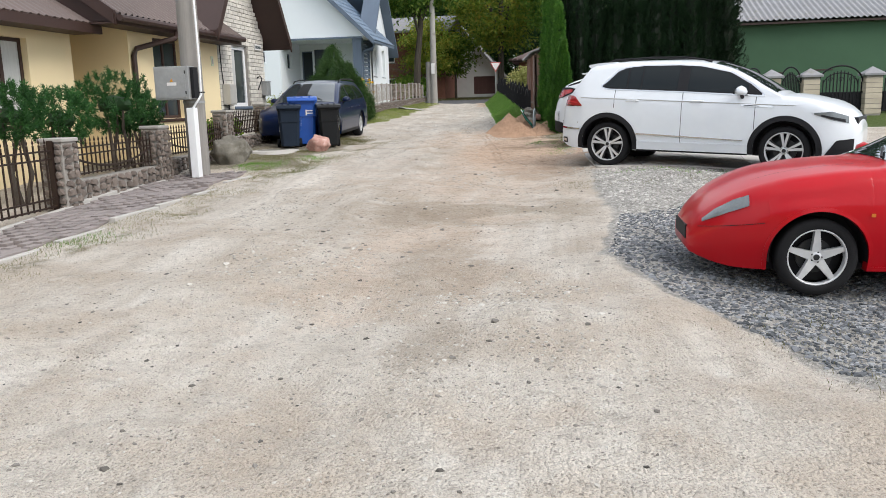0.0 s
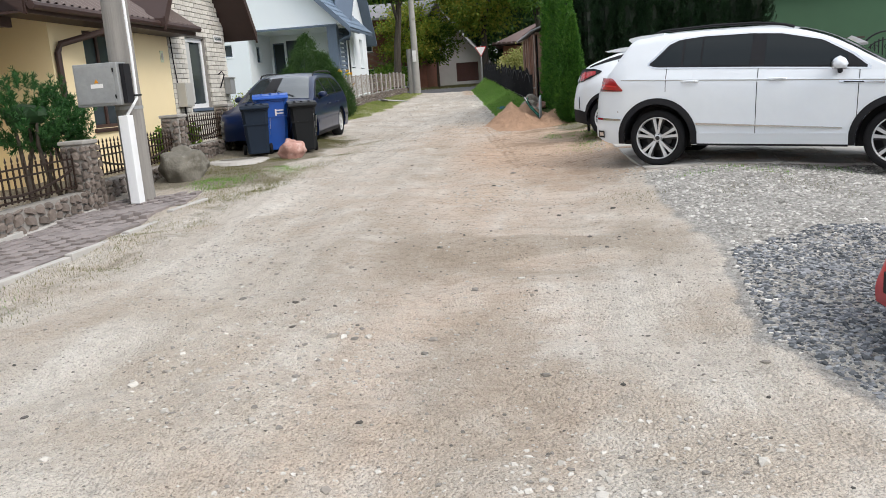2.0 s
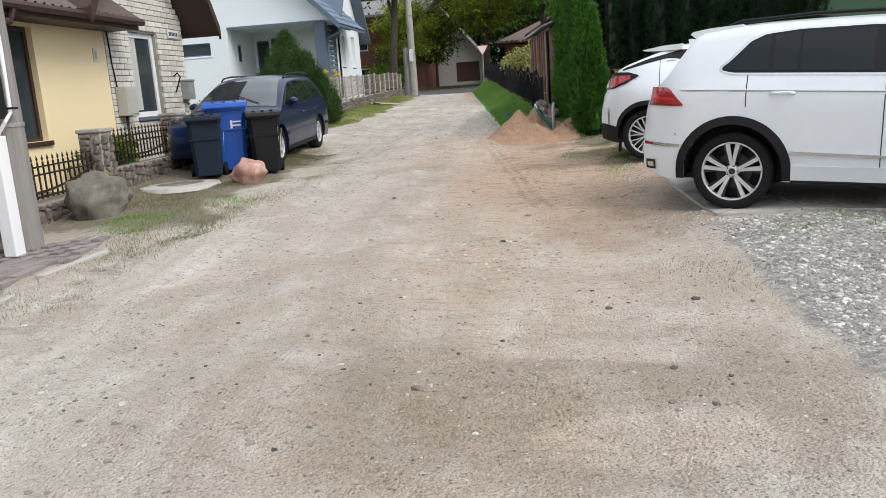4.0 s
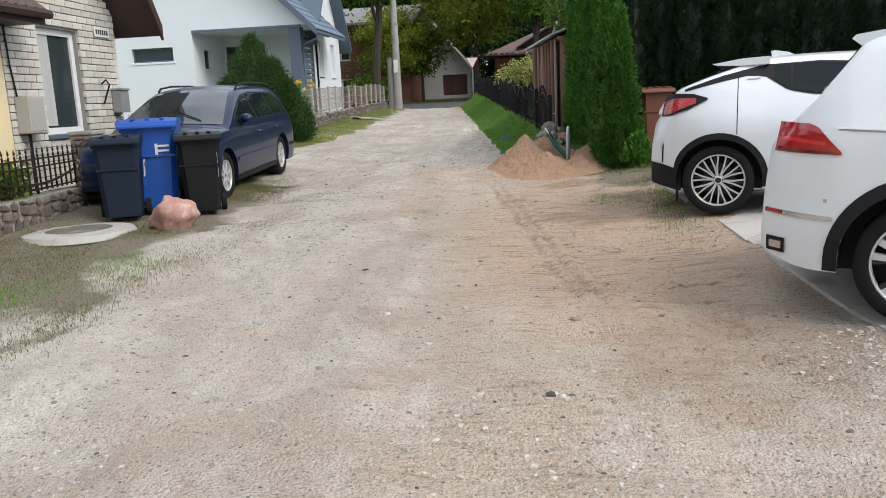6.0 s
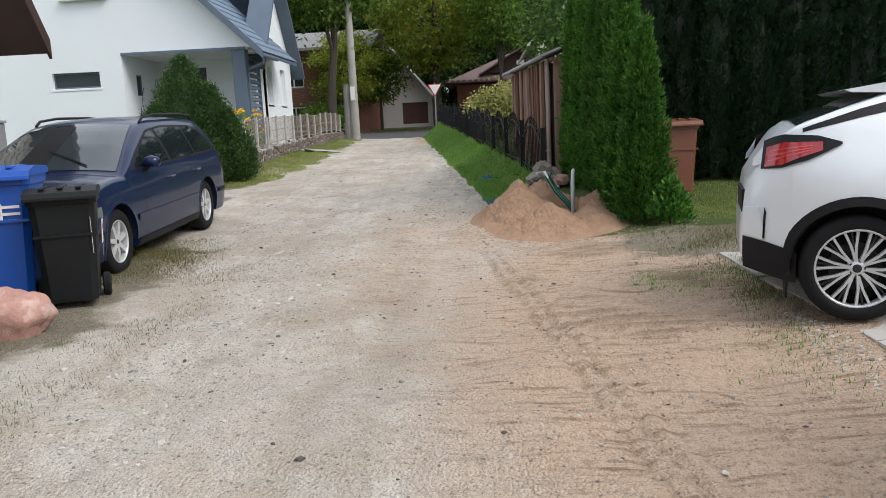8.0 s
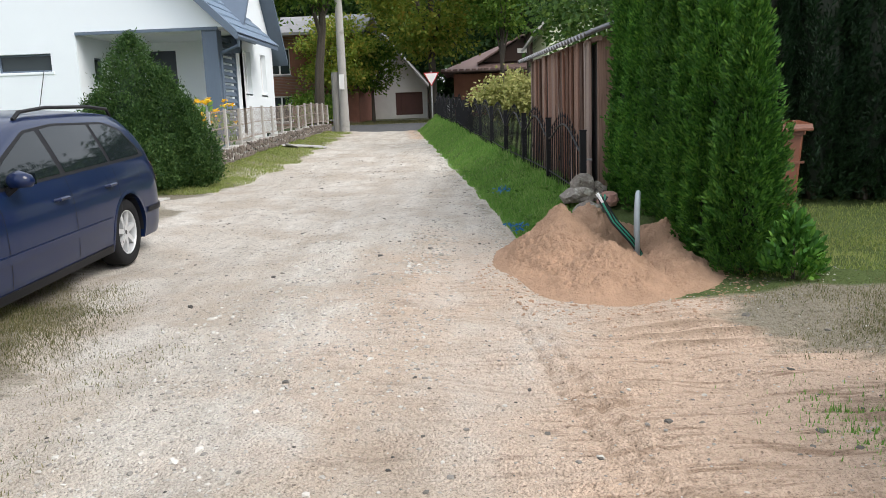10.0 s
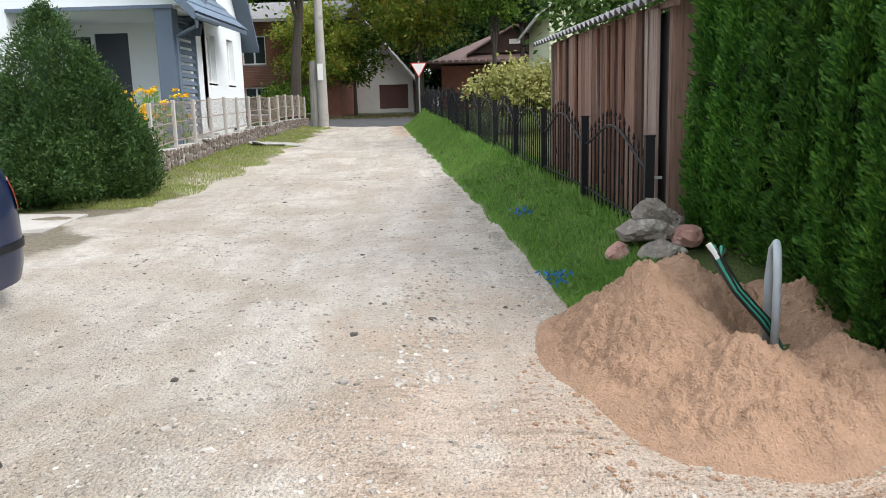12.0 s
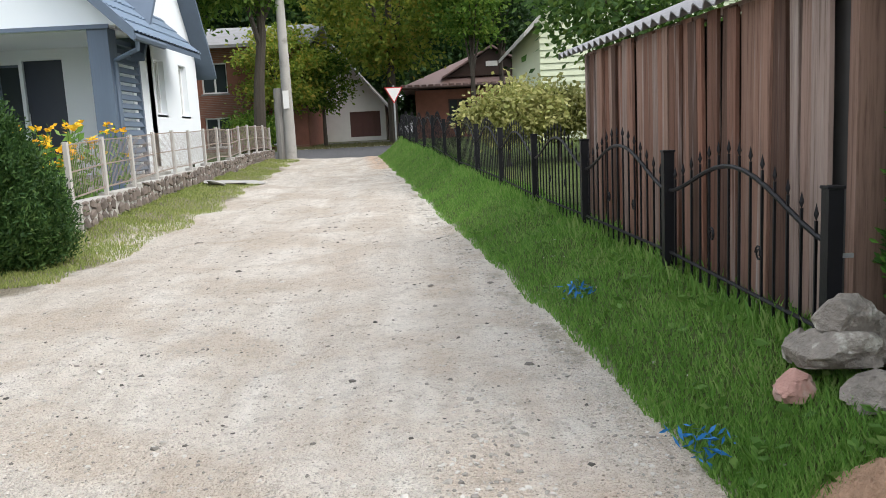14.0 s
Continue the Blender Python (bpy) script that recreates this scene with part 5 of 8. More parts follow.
        for i in range(n):
            bm.faces.new((g[i][0], back[i][0], back[i + 1][0], g[i + 1][0])), bm.faces.new((g[i][-1], g[i + 1][-1], back[i + 1][1], back[i][1]))
        return bm

    def top_patch(self, x0, x1, v0, v1, off=.004, n=14, m=12, bow=0.0):
        bm = bmesh.new()
        g = []
        for i in range(n + 1):
            row = []
            for j in range(m + 1):
                v = v0 + (v1 - v0) * j / m
                x = x0 + (x1 - x0) * i / n - bow * v * v
                p, q, r = self.top_point(x, v), self.top_point(x + .02, v), self.top_point(x, v + .02)
                nrm = (q - p).cross(r - p).normalized()
                if nrm.z < 0:
                    nrm = -nrm
                row.append(bm.verts.new(p + nrm * off))
            g.append(row)
        for a, b in zip(g, g[1:]):
            for j in range(m):
                bm.faces.new((a[j], b[j], b[j + 1], a[j + 1]))
        return bm

    def arch(self, c, s, out=.012, width=.06, z_end=None):
        """The lip round a wheel opening."""
        bm = bmesh.new()
        z_end = self.sill if z_end is None else z_end
        angles = np.linspace(0, math.pi, 25)
        prof = [(c + (self.A + d) * math.cos(a), self.R + (self.A + d) * math.sin(a)) for a in angles for d in (0, width)]
        pts = [[(c + self.A + d, z_end) for d in (0, width)]] + [[prof[2 * i], prof[2 * i + 1]] for i in range(len(angles))] + [[(c - self.A - d, z_end) for d in (0, width)]]
        rings = []
        for (xi, zi), (xo, zo) in pts:
            inner, outer = self.side_point(min(max(xi, 0), self.L), zi, s, out), self.side_point(min(max(xo, 0), self.L), zo, s, out * .6)
            rings.append([bm.verts.new(p) for p in (inner - Vector((0, s * .1, 0)), inner, outer, outer - Vector((0, s * .03, 0)))])
        for a, b in zip(rings, rings[1:]):
            for j in range(3):
                bm.faces.new((a[j], a[j + 1], b[j + 1], b[j]))
        return bm


def wheel(parent, x, y, s, R, width, rim_r, style):
    """A wheel whose outer face looks to side s of the car."""
    w = part("wheel", lathe(bmesh.new(), [(rim_r * .98, -width * .5), (R * .93, -width * .5), (R, -width * .36), (R, width * .36), (R * .955, width * .47), (rim_r * 1.08, width * .5), (rim_r, width * .44), (rim_r * .96, width * .1)], 40, "y"), M["rubber"], parent, "black tyre on an alloy rim", True)
    w.matrix_basis = pose(x, y, R, 0, 0, 0 if s > 0 else 180)
    part("brake_disc", lathe(bmesh.new(), [(.0, .0), (rim_r * .62, .0), (rim_r * .62, -.02)], 24, "y"), M["alloy_dark"], w)
    part("well", lathe(bmesh.new(), [(.0, -.045), (rim_r * .97, -.045)], 24, "y"), M["clad"], w)
    part("rim_lip", lathe(bmesh.new(), [(rim_r * .955, width * .1), (rim_r * .95, width * .40), (rim_r * .975, width * .46), (rim_r * 1.01, width * .455), (rim_r * 1.02, width * .42)], 40, "y"), M["alloy"], w, smooth=True)
    part("hub", lathe(bmesh.new(), [(.0, width * .37), (rim_r * .15, width * .37), (rim_r * .2, width * .33), (rim_r * .24, width * .2)], 20, "y"), M["alloy"], w, smooth=True)
    part("hub_cap", lathe(bmesh.new(), [(.0, width * .385), (rim_r * .10, width * .38), (rim_r * .12, width * .36)], 16, "y"), M["alloy_dark"], w)

    def spoke(a, w0, w1, r0, r1, lean, material, y0=.36, y1=.40, th=.035):
        bm = bmesh.new()
        c0, c1 = a, a + lean
        pts = []
        for r, ww, c, yy in ((r0, w0, c0, y0), ((r0 + r1) / 2, (w0 + w1) * .5, (c0 + c1) / 2, (y0 + y1) / 2 + .02), (r1, w1, c1, y1)):
            for sgn in (-1, 1):
                px, pz = r * math.cos(c) - sgn * ww * math.sin(c), r * math.sin(c) + sgn * ww * math.cos(c)
                pts.append([bm.verts.new((px, width * yy + .004 * 0, pz)), bm.verts.new((px * .99, width * yy - th, pz * .99))])
        for i in (0, 2):
            a1, b1, a2, b2 = pts[i], pts[i + 1], pts[i + 2], pts[i + 3]
            for q in ((a1[0], b1[0], b2[0], a2[0]), (a1[1], a2[1], b2[1], b1[1]), (a1[0], a2[0], a2[1], a1[1]), (b1[0], b1[1], b2[1], b2[0])):
                bm.faces.new(q)
        part("spoke", bm, material, w)
    rr = rim_r * .95
    if style == "five":
        for k in range(5):
            spoke(2 * math.pi * k / 5 + .3, rim_r * .17, rim_r * .085, rim_r * .10, rr, 0, M["alloy"], .33, .40, .05)
    elif style == "passat":
        for k in range(7):
            spoke(2 * math.pi * k / 7 + .2, rim_r * .12, rim_r * .10, rim_r * .12, rr, 0, M["alloy"], .36, .38, .05)
    elif style == "twin_dark":
        for k in range(5):
            a = 2 * math.pi * k / 5 + .31
            spoke(a - .13, rim_r * .045, rim_r * .075, rim_r * .14, rr, -.05, M["alloy"], .34, .40)
            spoke(a + .13, rim_r * .045, rim_r * .075, rim_r * .14, rr, .05, M["alloy"], .34, .40)
            spoke(a - .24, rim_r * .03, rim_r * .04, rim_r * .2, rr, -.09, M["alloy_dark"], .31, .37)
            spoke(a + .24, rim_r * .03, rim_r * .04, rim_r * .2, rr, .09, M["alloy_dark"], .31, .37)
    else:
        for k in range(10):
            a = 2 * math.pi * k / 10 + .15
            spoke(a - .03, rim_r * .03, rim_r * .032, rim_r * .15, rr, -.13, M["alloy"], .35, .40)
            spoke(a + .03, rim_r * .03, rim_r * .032, rim_r * .15, rr, .13, M["alloy"], .35, .40)
            spoke(a, rim_r * .012, rim_r * .022, rim_r * .3, rr, 0, M["alloy_dark"], .33, .37)
    for k in range(5):
        a = 2 * math.pi * k / 5 + .6
        part("bolt", lathe(bmesh.new(), [(0, width * .36), (.009, width * .36), (.009, width * .3)], 6, "y", Matrix.Translation((rim_r * .17 * math.cos(a), 0, rim_r * .17 * math.sin(a)))), M["alloy_dark"], w)
    return w


def car_base(name, m, label, c, paint, width, rim, style):
    car = thing(name, m, label, "car", "cars parked along the lane")
    body = part("body", c.shell(), paint, car, smooth=True)
    tr = c.W / 2 - width / 2 - .035
    for x in (c.xr, c.xf):
        for s in (1, -1):
            wheel(car, x, s * tr, s, c.R, width, rim, style)
    for x in (c.xr, c.xf):
        for s in (1, -1):
            bm = bmesh.new()
            rows = []
            for a in np.linspace(-.1, math.pi + .1, 17):
                px, pz = x + (c.A - .004) * math.cos(a), c.R + (c.A - .004) * math.sin(a)
                rows.append([bm.verts.new((px, s * (c.W / 2 - d), pz)) for d in (.03, c.W / 2)])
            for p, q in zip(rows, rows[1:]):
                bm.faces.new((p[0], q[0], q[1], p[1]))
            part("wheel_well", bm, M["clad"], car)
    under = bmesh.new()
    inner = c.W / 2 - width - .06
    box(under, .35, c.L - .55, -inner, inner, c.sill - .02, c.R + c.A * .9)
    box(under, .4, c.xf + .3, -c.W / 2 + .2, c.W / 2 - .2, c.R + c.A * .92, c.R + c.A * .98)
    for x0, x1 in ((.2, c.xr - c.A - .02), (c.xr + c.A + .02, c.xf - c.A - .02), (c.xf + c.A + .02, c.L - .25)):
        if x1 > x0:
            e = .12 if x1 < c.L - .5 and x0 > .4 else .42
            box(under, x0, x1, -c.W / 2 + e, c.W / 2 - e, c.sill + .03, c.sill + .15)
    part("underbody", under, M["clad"], car)
    return car, body


def door_seams(c, car, xs, lo, hi_of):
    for x in xs:
        for s in (1, -1):
            part("door_seam", c.patch(x - .004, x + .004, lo, hi_of(x), s, .0015, 1, 10), M["clad"], car)


def mirror(c, car, x, z, s, shell, size=.11):
    y = c.y_at(x, z)
    mo = part("door_mirror", rock(2, size * .75, size, size * .75, .04, 2), shell, car, "", True)
    mo.matrix_basis = pose(c.slide(x, z), s * (y + size * 1.05), z + .05)
    bm = tube(bmesh.new(), [(0, -s * size * 1.1, -.09), (0, -s * size * .3, -.03)], .028, 6)
    part("mirror_foot", bm, M["clad"], mo)
    part("mirror_glass", B(-size * .76, -size * .7, -size * .75, size * .75, -size * .3, size * .5), M["glass_car"], mo)


def handles(c, car, spots, z, paint):
    for x in spots:
        for s in (1, -1):
            y = c.y_at(x, z)
            bm = tube(bmesh.new(), [(x - .1, s * (y - .005), z), (x - .07, s * (y + .03), z + .004), (x + .07, s * (y + .03), z + .006), (x + .1, s * (y - .005), z)], .014, 6)
            part("door_handle", bm, paint, car)


def white_suv():
    L, W = 4.51, 1.84
    c = Car(L, W, [(0, .98), (.1, 1.08), (.24, 1.16), (.6, 1.185), (2.0, 1.15), (3.1, 1.10), (3.5, 1.11), (4.0, 1.05), (4.3, .96), (4.45, .84), (4.51, .72)],
            [(.12, 1.13), (.2, 1.19), (.28, 1.275), (.42, 1.45), (.53, 1.565), (.7, 1.60), (1.2, 1.64), (1.9, 1.645), (2.35, 1.615), (2.8, 1.49), (3.3, 1.22), (3.5, 1.11)], .27, .9, 3.58, .352, .43, .22, .55, .55, .3, .25, .07, .03,
            flank=((0, .95), (.13, .975), (.2, .99), (.5, 1.0), (.84, .992), (.9, .985), (1, .94)), flare=.014, short=.93)
    car, body = car_base("suv", Matrix.Translation((.607, 12.40, .828)) @ Matrix.Rotation(radians(-24), 4, "Z") @ Matrix.Rotation(radians(1.9), 4, "Y") @ Matrix.Scale(.95, 4) @ Matrix.Translation((-.9, .858, -.352)), "white sport utility car with black wheel arches, parked nose out", c, M["white_paint"], .235, .264, "twin_dark")
    for s in (1, -1):
        top = [(.78, 1.285), (.84, 1.33), (1.0, 1.50), (1.12, 1.555), (1.4, 1.583), (1.96, 1.587), (2.3, 1.565), (2.74, 1.47), (3.05, 1.30), (3.22, 1.17)]
        low = [(.78, 1.26), (.86, 1.235), (2.07, 1.195), (3.22, 1.145)]
        part("window_chrome", c.patch(.755, 3.26, [(.755, 1.255), (.86, 1.215), (2.07, 1.175), (3.26, 1.122)], [(.755, 1.285), (.82, 1.345), (.98, 1.515), (1.11, 1.573), (1.4, 1.600), (1.96, 1.604), (2.3, 1.582), (2.76, 1.485), (3.08, 1.31), (3.26, 1.155)], s, .003, 44), M["chrome"], car, "thin chrome window surround")
        part("window_trim", c.patch(.78, 3.22, low, top, s, .005, 44), M["clad"], car)
        inner_low = [(.8, 1.262), (.88, 1.252), (2.07, 1.212), (3.2, 1.162)]
        inner_top = [(.8, 1.285), (.86, 1.33), (1.02, 1.485), (1.13, 1.54), (1.4, 1.566), (1.96, 1.57), (2.3, 1.548), (2.72, 1.46), (3.03, 1.29), (3.17, 1.18)]
        for a, b in ((.82, 1.17), (1.2, 1.40), (1.42, 1.98), (2.14, 3.02)):
            part("side_window", c.patch(a, b, inner_low, inner_top, s, .008, 16), M["glass_car"], car)
        part("mirror_corner", c.patch(3.02, 3.16, inner_low, inner_top, s, .008, 5), M["clad"], car)
        for x in (c.xr, c.xf):
            part("wheel_arch", c.arch(x, s, .018, .075, .28), M["clad"], car, "black plastic wheel arch")
        part("sill_trim", c.patch(c.xr + c.A + .07, c.xf - c.A - .07, .29, .42, s, .014), M["white_paint"], car)
        part("sill_edge", c.patch(c.xr + c.A + .07, c.xf - c.A - .07, .265, .29, s, .010), M["clad"], car)
        part("chrome_strip", c.patch(c.xr + c.A + .06, c.xf - c.A - .14, [(1.3, .525), (3.0, .475)], [(1.3, .55), (3.0, .49)], s, .016), M["chrome"], car)
        part("crease", c.patch(.42, 3.7, [(.42, 1.095), (3.7, 1.0)], [(.42, 1.104), (3.7, 1.008)], s, .008, 34, 2), M["white_paint"], car)
        # grey strip: shading below the crease put into the colour
        part("crease_groove", c.patch(.42, 3.7, [(.42, 1.083), (3.7, .99)], [(.42, 1.0935), (3.7, .9985)], s, .0012, 34, 1), M["plastic_grey"], car)
        part("fender_badge", c.patch(2.95, 3.40, [(2.95, .985), (3.4, .965)], [(2.95, 1.005), (3.02, 1.012), (3.4, .99)], s, .010), M["chrome"], car)
        part("badge_inlay", c.patch(3.0, 3.2, [(3.0, .988), (3.2, .98)], [(3.0, 1.0), (3.2, .992)], s, .013, 4), M["clad"], car)
        part("tail_light", c.patch(.03, .45, [(0, .955), (.45, .95)], [(0, 1.125), (.24, 1.12), (.30, 1.10), (.45, .965)], s, .010, 18), M["lamp_red"], car, "red tail light")
        part("tail_light_bar", c.patch(.05, .36, [(0, 1.03), (.36, 1.0)], [(0, 1.05), (.36, 1.02)], s, .014, 8, 1), M["lamp_bright"], car, "brighter light guide")
        part("tail_light_foot", c.patch(.05, .43, [(0, .96), (.43, .953)], [(0, .985), (.43, .962)], s, .014, 8, 1), M["lamp_dark"], car, "dark red lower strip")
        if s < 0:
            part("fuel_flap", c.patch(.655, .865, 1.005, 1.075, s, .0022, 6, 2), M["white_paint"], car)
        part("headlight", c.patch(3.95, 4.40, [(3.95, .88), (4.2, .80), (4.40, .76)], [(3.95, .90), (4.2, .92), (4.40, .86)], s, .007), M["lamp_clear"], car, "clear slim headlight")
        part("lamp_pod", c.patch(4.05, 4.36, [(4.05, .855), (4.36, .775)], [(4.05, .878), (4.36, .815)], s, .011, 8, 2), M["clad"], car)
        part("bumper_vent", c.patch(4.12, 4.46, [(4.12, .29), (4.46, .36)], [(4.12, .32), (4.25, .52), (4.46, .55)], s, .008), M["clad"], car)
        part("rear_strip", c.patch(.02, .43, [(0, .585), (.43, .575)], [(0, .615), (.43, .60)], s, .012), M["chrome"], car, "chrome strip with a red reflector")
        part("rear_reflector", c.patch(.02, .13, [(0, .59), (.2, .585)], [(0, .61), (.2, .607)], s, .016, 4, 1), M["lamp_red"], car)
        part("exhaust_mouth", c.patch(.04, .16, .35, .44, s, .010, 6, 3), M["clad"], car)
        part("exhaust_trim", c.patch(.06, .14, .372, .418, s, .014, 4, 2), M["chrome"], car)
        part("parking_sensor", c.patch(.375, .395, .68, .70, s, .003, 2, 1), M["plastic_grey"], car)
        mirror(c, car, 2.95, 1.14, s, M["white_paint"], .115)
        rail = [(x, s * .60, z) for x, z in ((.78, 1.645), (.88, 1.68), (1.5, 1.71), (2.0, 1.705), (2.3, 1.67), (2.42, 1.635))]
        part("roof_rail", tube(bmesh.new(), rail, .017, 6), M["clad"], car)
    door_seams(c, car, (2.08,), .3, lambda x: 1.175)
    door_seams(c, car, (3.15,), .3, lambda x: 1.12)
    for s in (1, -1):
        part("door_seam", c.patch(1.0, 1.008, [(1.0, .93), (1.01, .93)], [(1.0, 1.23), (1.01, 1.23)], s, .0015, 1, 8), M["clad"], car)
    handles(c, car, (1.3, 2.3), 1.045, M["white_paint"])
    part("windscreen", c.top_patch(2.46, 3.4, -.86, .86, .006), M["glass_screen"], car)
    part("rear_window", c.top_patch(.26, .50, -.86, .86, .006), M["glass_car"], car)
    part("spoiler", prism(bmesh.new(), [(.44, 1.59), (.50, 1.545), (.62, 1.575), (.9, 1.635), (.9, 1.655), (.6, 1.635), (.46, 1.612)], -.64, .64), M["white_paint"], car)
    part("aerial_fin", prism(bmesh.new(), [(.82, 1.66), (1.0, 1.67), (.9, 1.73), (.84, 1.74)], -.02, .02), M["clad"], car)
    part("rear_wiper", tube(bmesh.new(), [c.top_point(.25, 0) + Vector((-.03, 0, .01)), c.top_point(.3, .45) + Vector((-.03, 0, .02))], .01, 5), M["clad"], car)
    part("grille", B(4.40, 4.48, -.6, .6, .66, .84, bevel=.02), M["clad"], car)
    part("number_plate", B(4.49, 4.505, -.26, .26, .46, .57), M["paper"], car)
    part("rear_panel", B(c.slide(0, .83) - .012, c.slide(0, .83) + .02, -.3, .3, .76, .90), M["clad"], car)
    return car


def white_crossover():
    L, W = 4.36, 1.8
    c = Car(L, W, [(0, .90), (.1, 1.02), (.2, 1.13), (.32, 1.205), (.6, 1.235), (1.2, 1.18), (2.0, 1.10), (3.0, 1.03), (3.6, .98), (4.2, .83), (4.36, .69)],
            [(.30, 1.205), (.46, 1.265), (.8, 1.385), (1.05, 1.465), (1.3, 1.505), (1.8, 1.515), (2.4, 1.47), (2.9, 1.29), (3.35, 1.03), (3.4, 1.01)], .26, .80, 3.44, .345, .41, .26, .55, .75, .32, .34, .1, .05,
            flank=((0, .93), (.15, .965), (.42, .985), (.6, 1.0), (.78, .975), (.9, .93), (1, .89)), flare=.05, short=.7)
    car, body = car_base("crossover", Matrix.Translation((.288, 15.574, .959)) @ Matrix.Rotation(radians(-15), 4, "Z") @ Matrix.Scale(.92, 4) @ Matrix.Translation((-.80, .838, -.345)), "white compact crossover with a sharp rear spoiler, parked nose out", c, M["white_paint"], .23, .255, "multi")
    for s in (1, -1):
        low = [(.46, 1.225), (.8, 1.305), (1.05, 1.355), (1.21, 1.345), (1.42, 1.20), (1.64, 1.155), (3.05, 1.06)]
        top = [(.46, 1.25), (.8, 1.36), (1.05, 1.42), (1.21, 1.455), (1.7, 1.47), (2.3, 1.43), (2.75, 1.28), (3.05, 1.08)]
        part("window_trim", c.patch(.46, 3.05, low, top, s, .004, 44), M["clad"], car)
        for a, b in ((1.30, 1.44), (1.47, 2.0), (2.08, 2.95)):
            part("side_window", c.patch(a, b, [(p, q + .02) for p, q in low], [(p, q - .018) for p, q in top], s, .008, 16), M["glass_car"], car)
        part("door_handle_rear", c.patch(1.05, 1.17, [(1.05, 1.318), (1.17, 1.325)], [(1.05, 1.332), (1.17, 1.338)], s, .012, 4, 1), M["chrome"], car)
        for x in (c.xr, c.xf):
            part("wheel_arch", c.arch(x, s, .016, .06, .28), M["clad"], car, "black plastic wheel arch")
        part("sill_trim", c.patch(c.xr + c.A + .05, c.xf - c.A - .05, .27, .40, s, .012), M["clad"], car)
        part("tail_light", c.patch(.10, .69, [(.1, .985), (.3, 1.0), (.5, 1.05), (.69, 1.145)], [(.1, 1.17), (.2, 1.2), (.3, 1.215), (.55, 1.205), (.69, 1.16)], s, .016), M["clad"], car, "dark tail light housing")
        part("tail_lens", c.patch(.13, .58, [(.13, 1.0), (.3, 1.02), (.58, 1.11)], [(.13, 1.13), (.3, 1.165), (.58, 1.165)], s, .022), M["lamp_red"], car, "red tail lens")
        for k in range(3):
            part("light_bar", c.patch(.16, .52, [(.16, 1.035 + k * .034), (.52, 1.11 + k * .014)], [(.16, 1.045 + k * .034), (.52, 1.117 + k * .014)], s, .026, 8, 1), M["lamp_bright"], car)
        part("lens_cheek", c.patch(.02, .12, [(.02, 1.0), (.12, 1.02)], [(.02, 1.05), (.12, 1.16)], s, .012, 4, 2), M["white_paint"], car)
        part("rear_bumper", c.patch(.0, .44, [(0, .30), (.40, .24), (.44, .24)], [(0, .52), (.2, .50), (.40, .46), (.44, .44)], s, .014), M["clad"], car)
        part("bumper_corner", c.patch(.0, .17, [(0, .53), (.17, .515)], [(0, .72), (.12, .735), (.17, .60)], s, .026, 6), M["white_paint"], car, "raised white bumper corner")
        part("corner_gap", c.patch(.17, .19, [(.17, .52), (.19, .52)], [(.17, .735), (.19, .70)], s, .006, 1), M["clad"], car)
        part("mud_flap", B(.385, .40, s * (W / 2 - .24) - .08, s * (W / 2 - .24) + .08, .12, .32), M["clad"], car)
        part("headlight", c.patch(3.7, 4.25, [(3.7, .86), (4.25, .68)], [(3.7, .89), (4.25, .77)], s, .006), M["lamp_clear"], car)
        mirror(c, car, 2.75, 1.08, s, M["white_paint"], .11)
        part("door_seam", c.patch(.963, .971, .80, 1.35, s, .0015, 1, 8), M["clad"], car)
    door_seams(c, car, (2.05, 2.92), .3, lambda x: 1.1)
    handles(c, car, (2.2,), 1.0, M["white_paint"])
    part("windscreen", c.top_patch(2.45, 3.25, -.85, .85, .006), M["glass_screen"], car)
    part("rear_window", c.top_patch(.42, .95, -.86, .86, .006), M["glass_screen"], car)
    part("spoiler", prism(bmesh.new(), [(.72, 1.485), (.76, 1.468), (.95, 1.455), (1.25, 1.46), (1.25, 1.535), (1.0, 1.525)], -.66, .66), M["white_paint"], car, "white roof spoiler")
    part("tail_fin", prism(bmesh.new(), [(1.28, 1.54), (1.5, 1.555), (1.44, 1.585), (1.31, 1.61), (1.27, 1.605)], -.03, .03), M["white_paint"], car)
    part("rear_panel", B(c.slide(0, .74) - .012, c.slide(0, .74) + .02, -.32, .32, .66, .82), M["clad"], car)
    return car


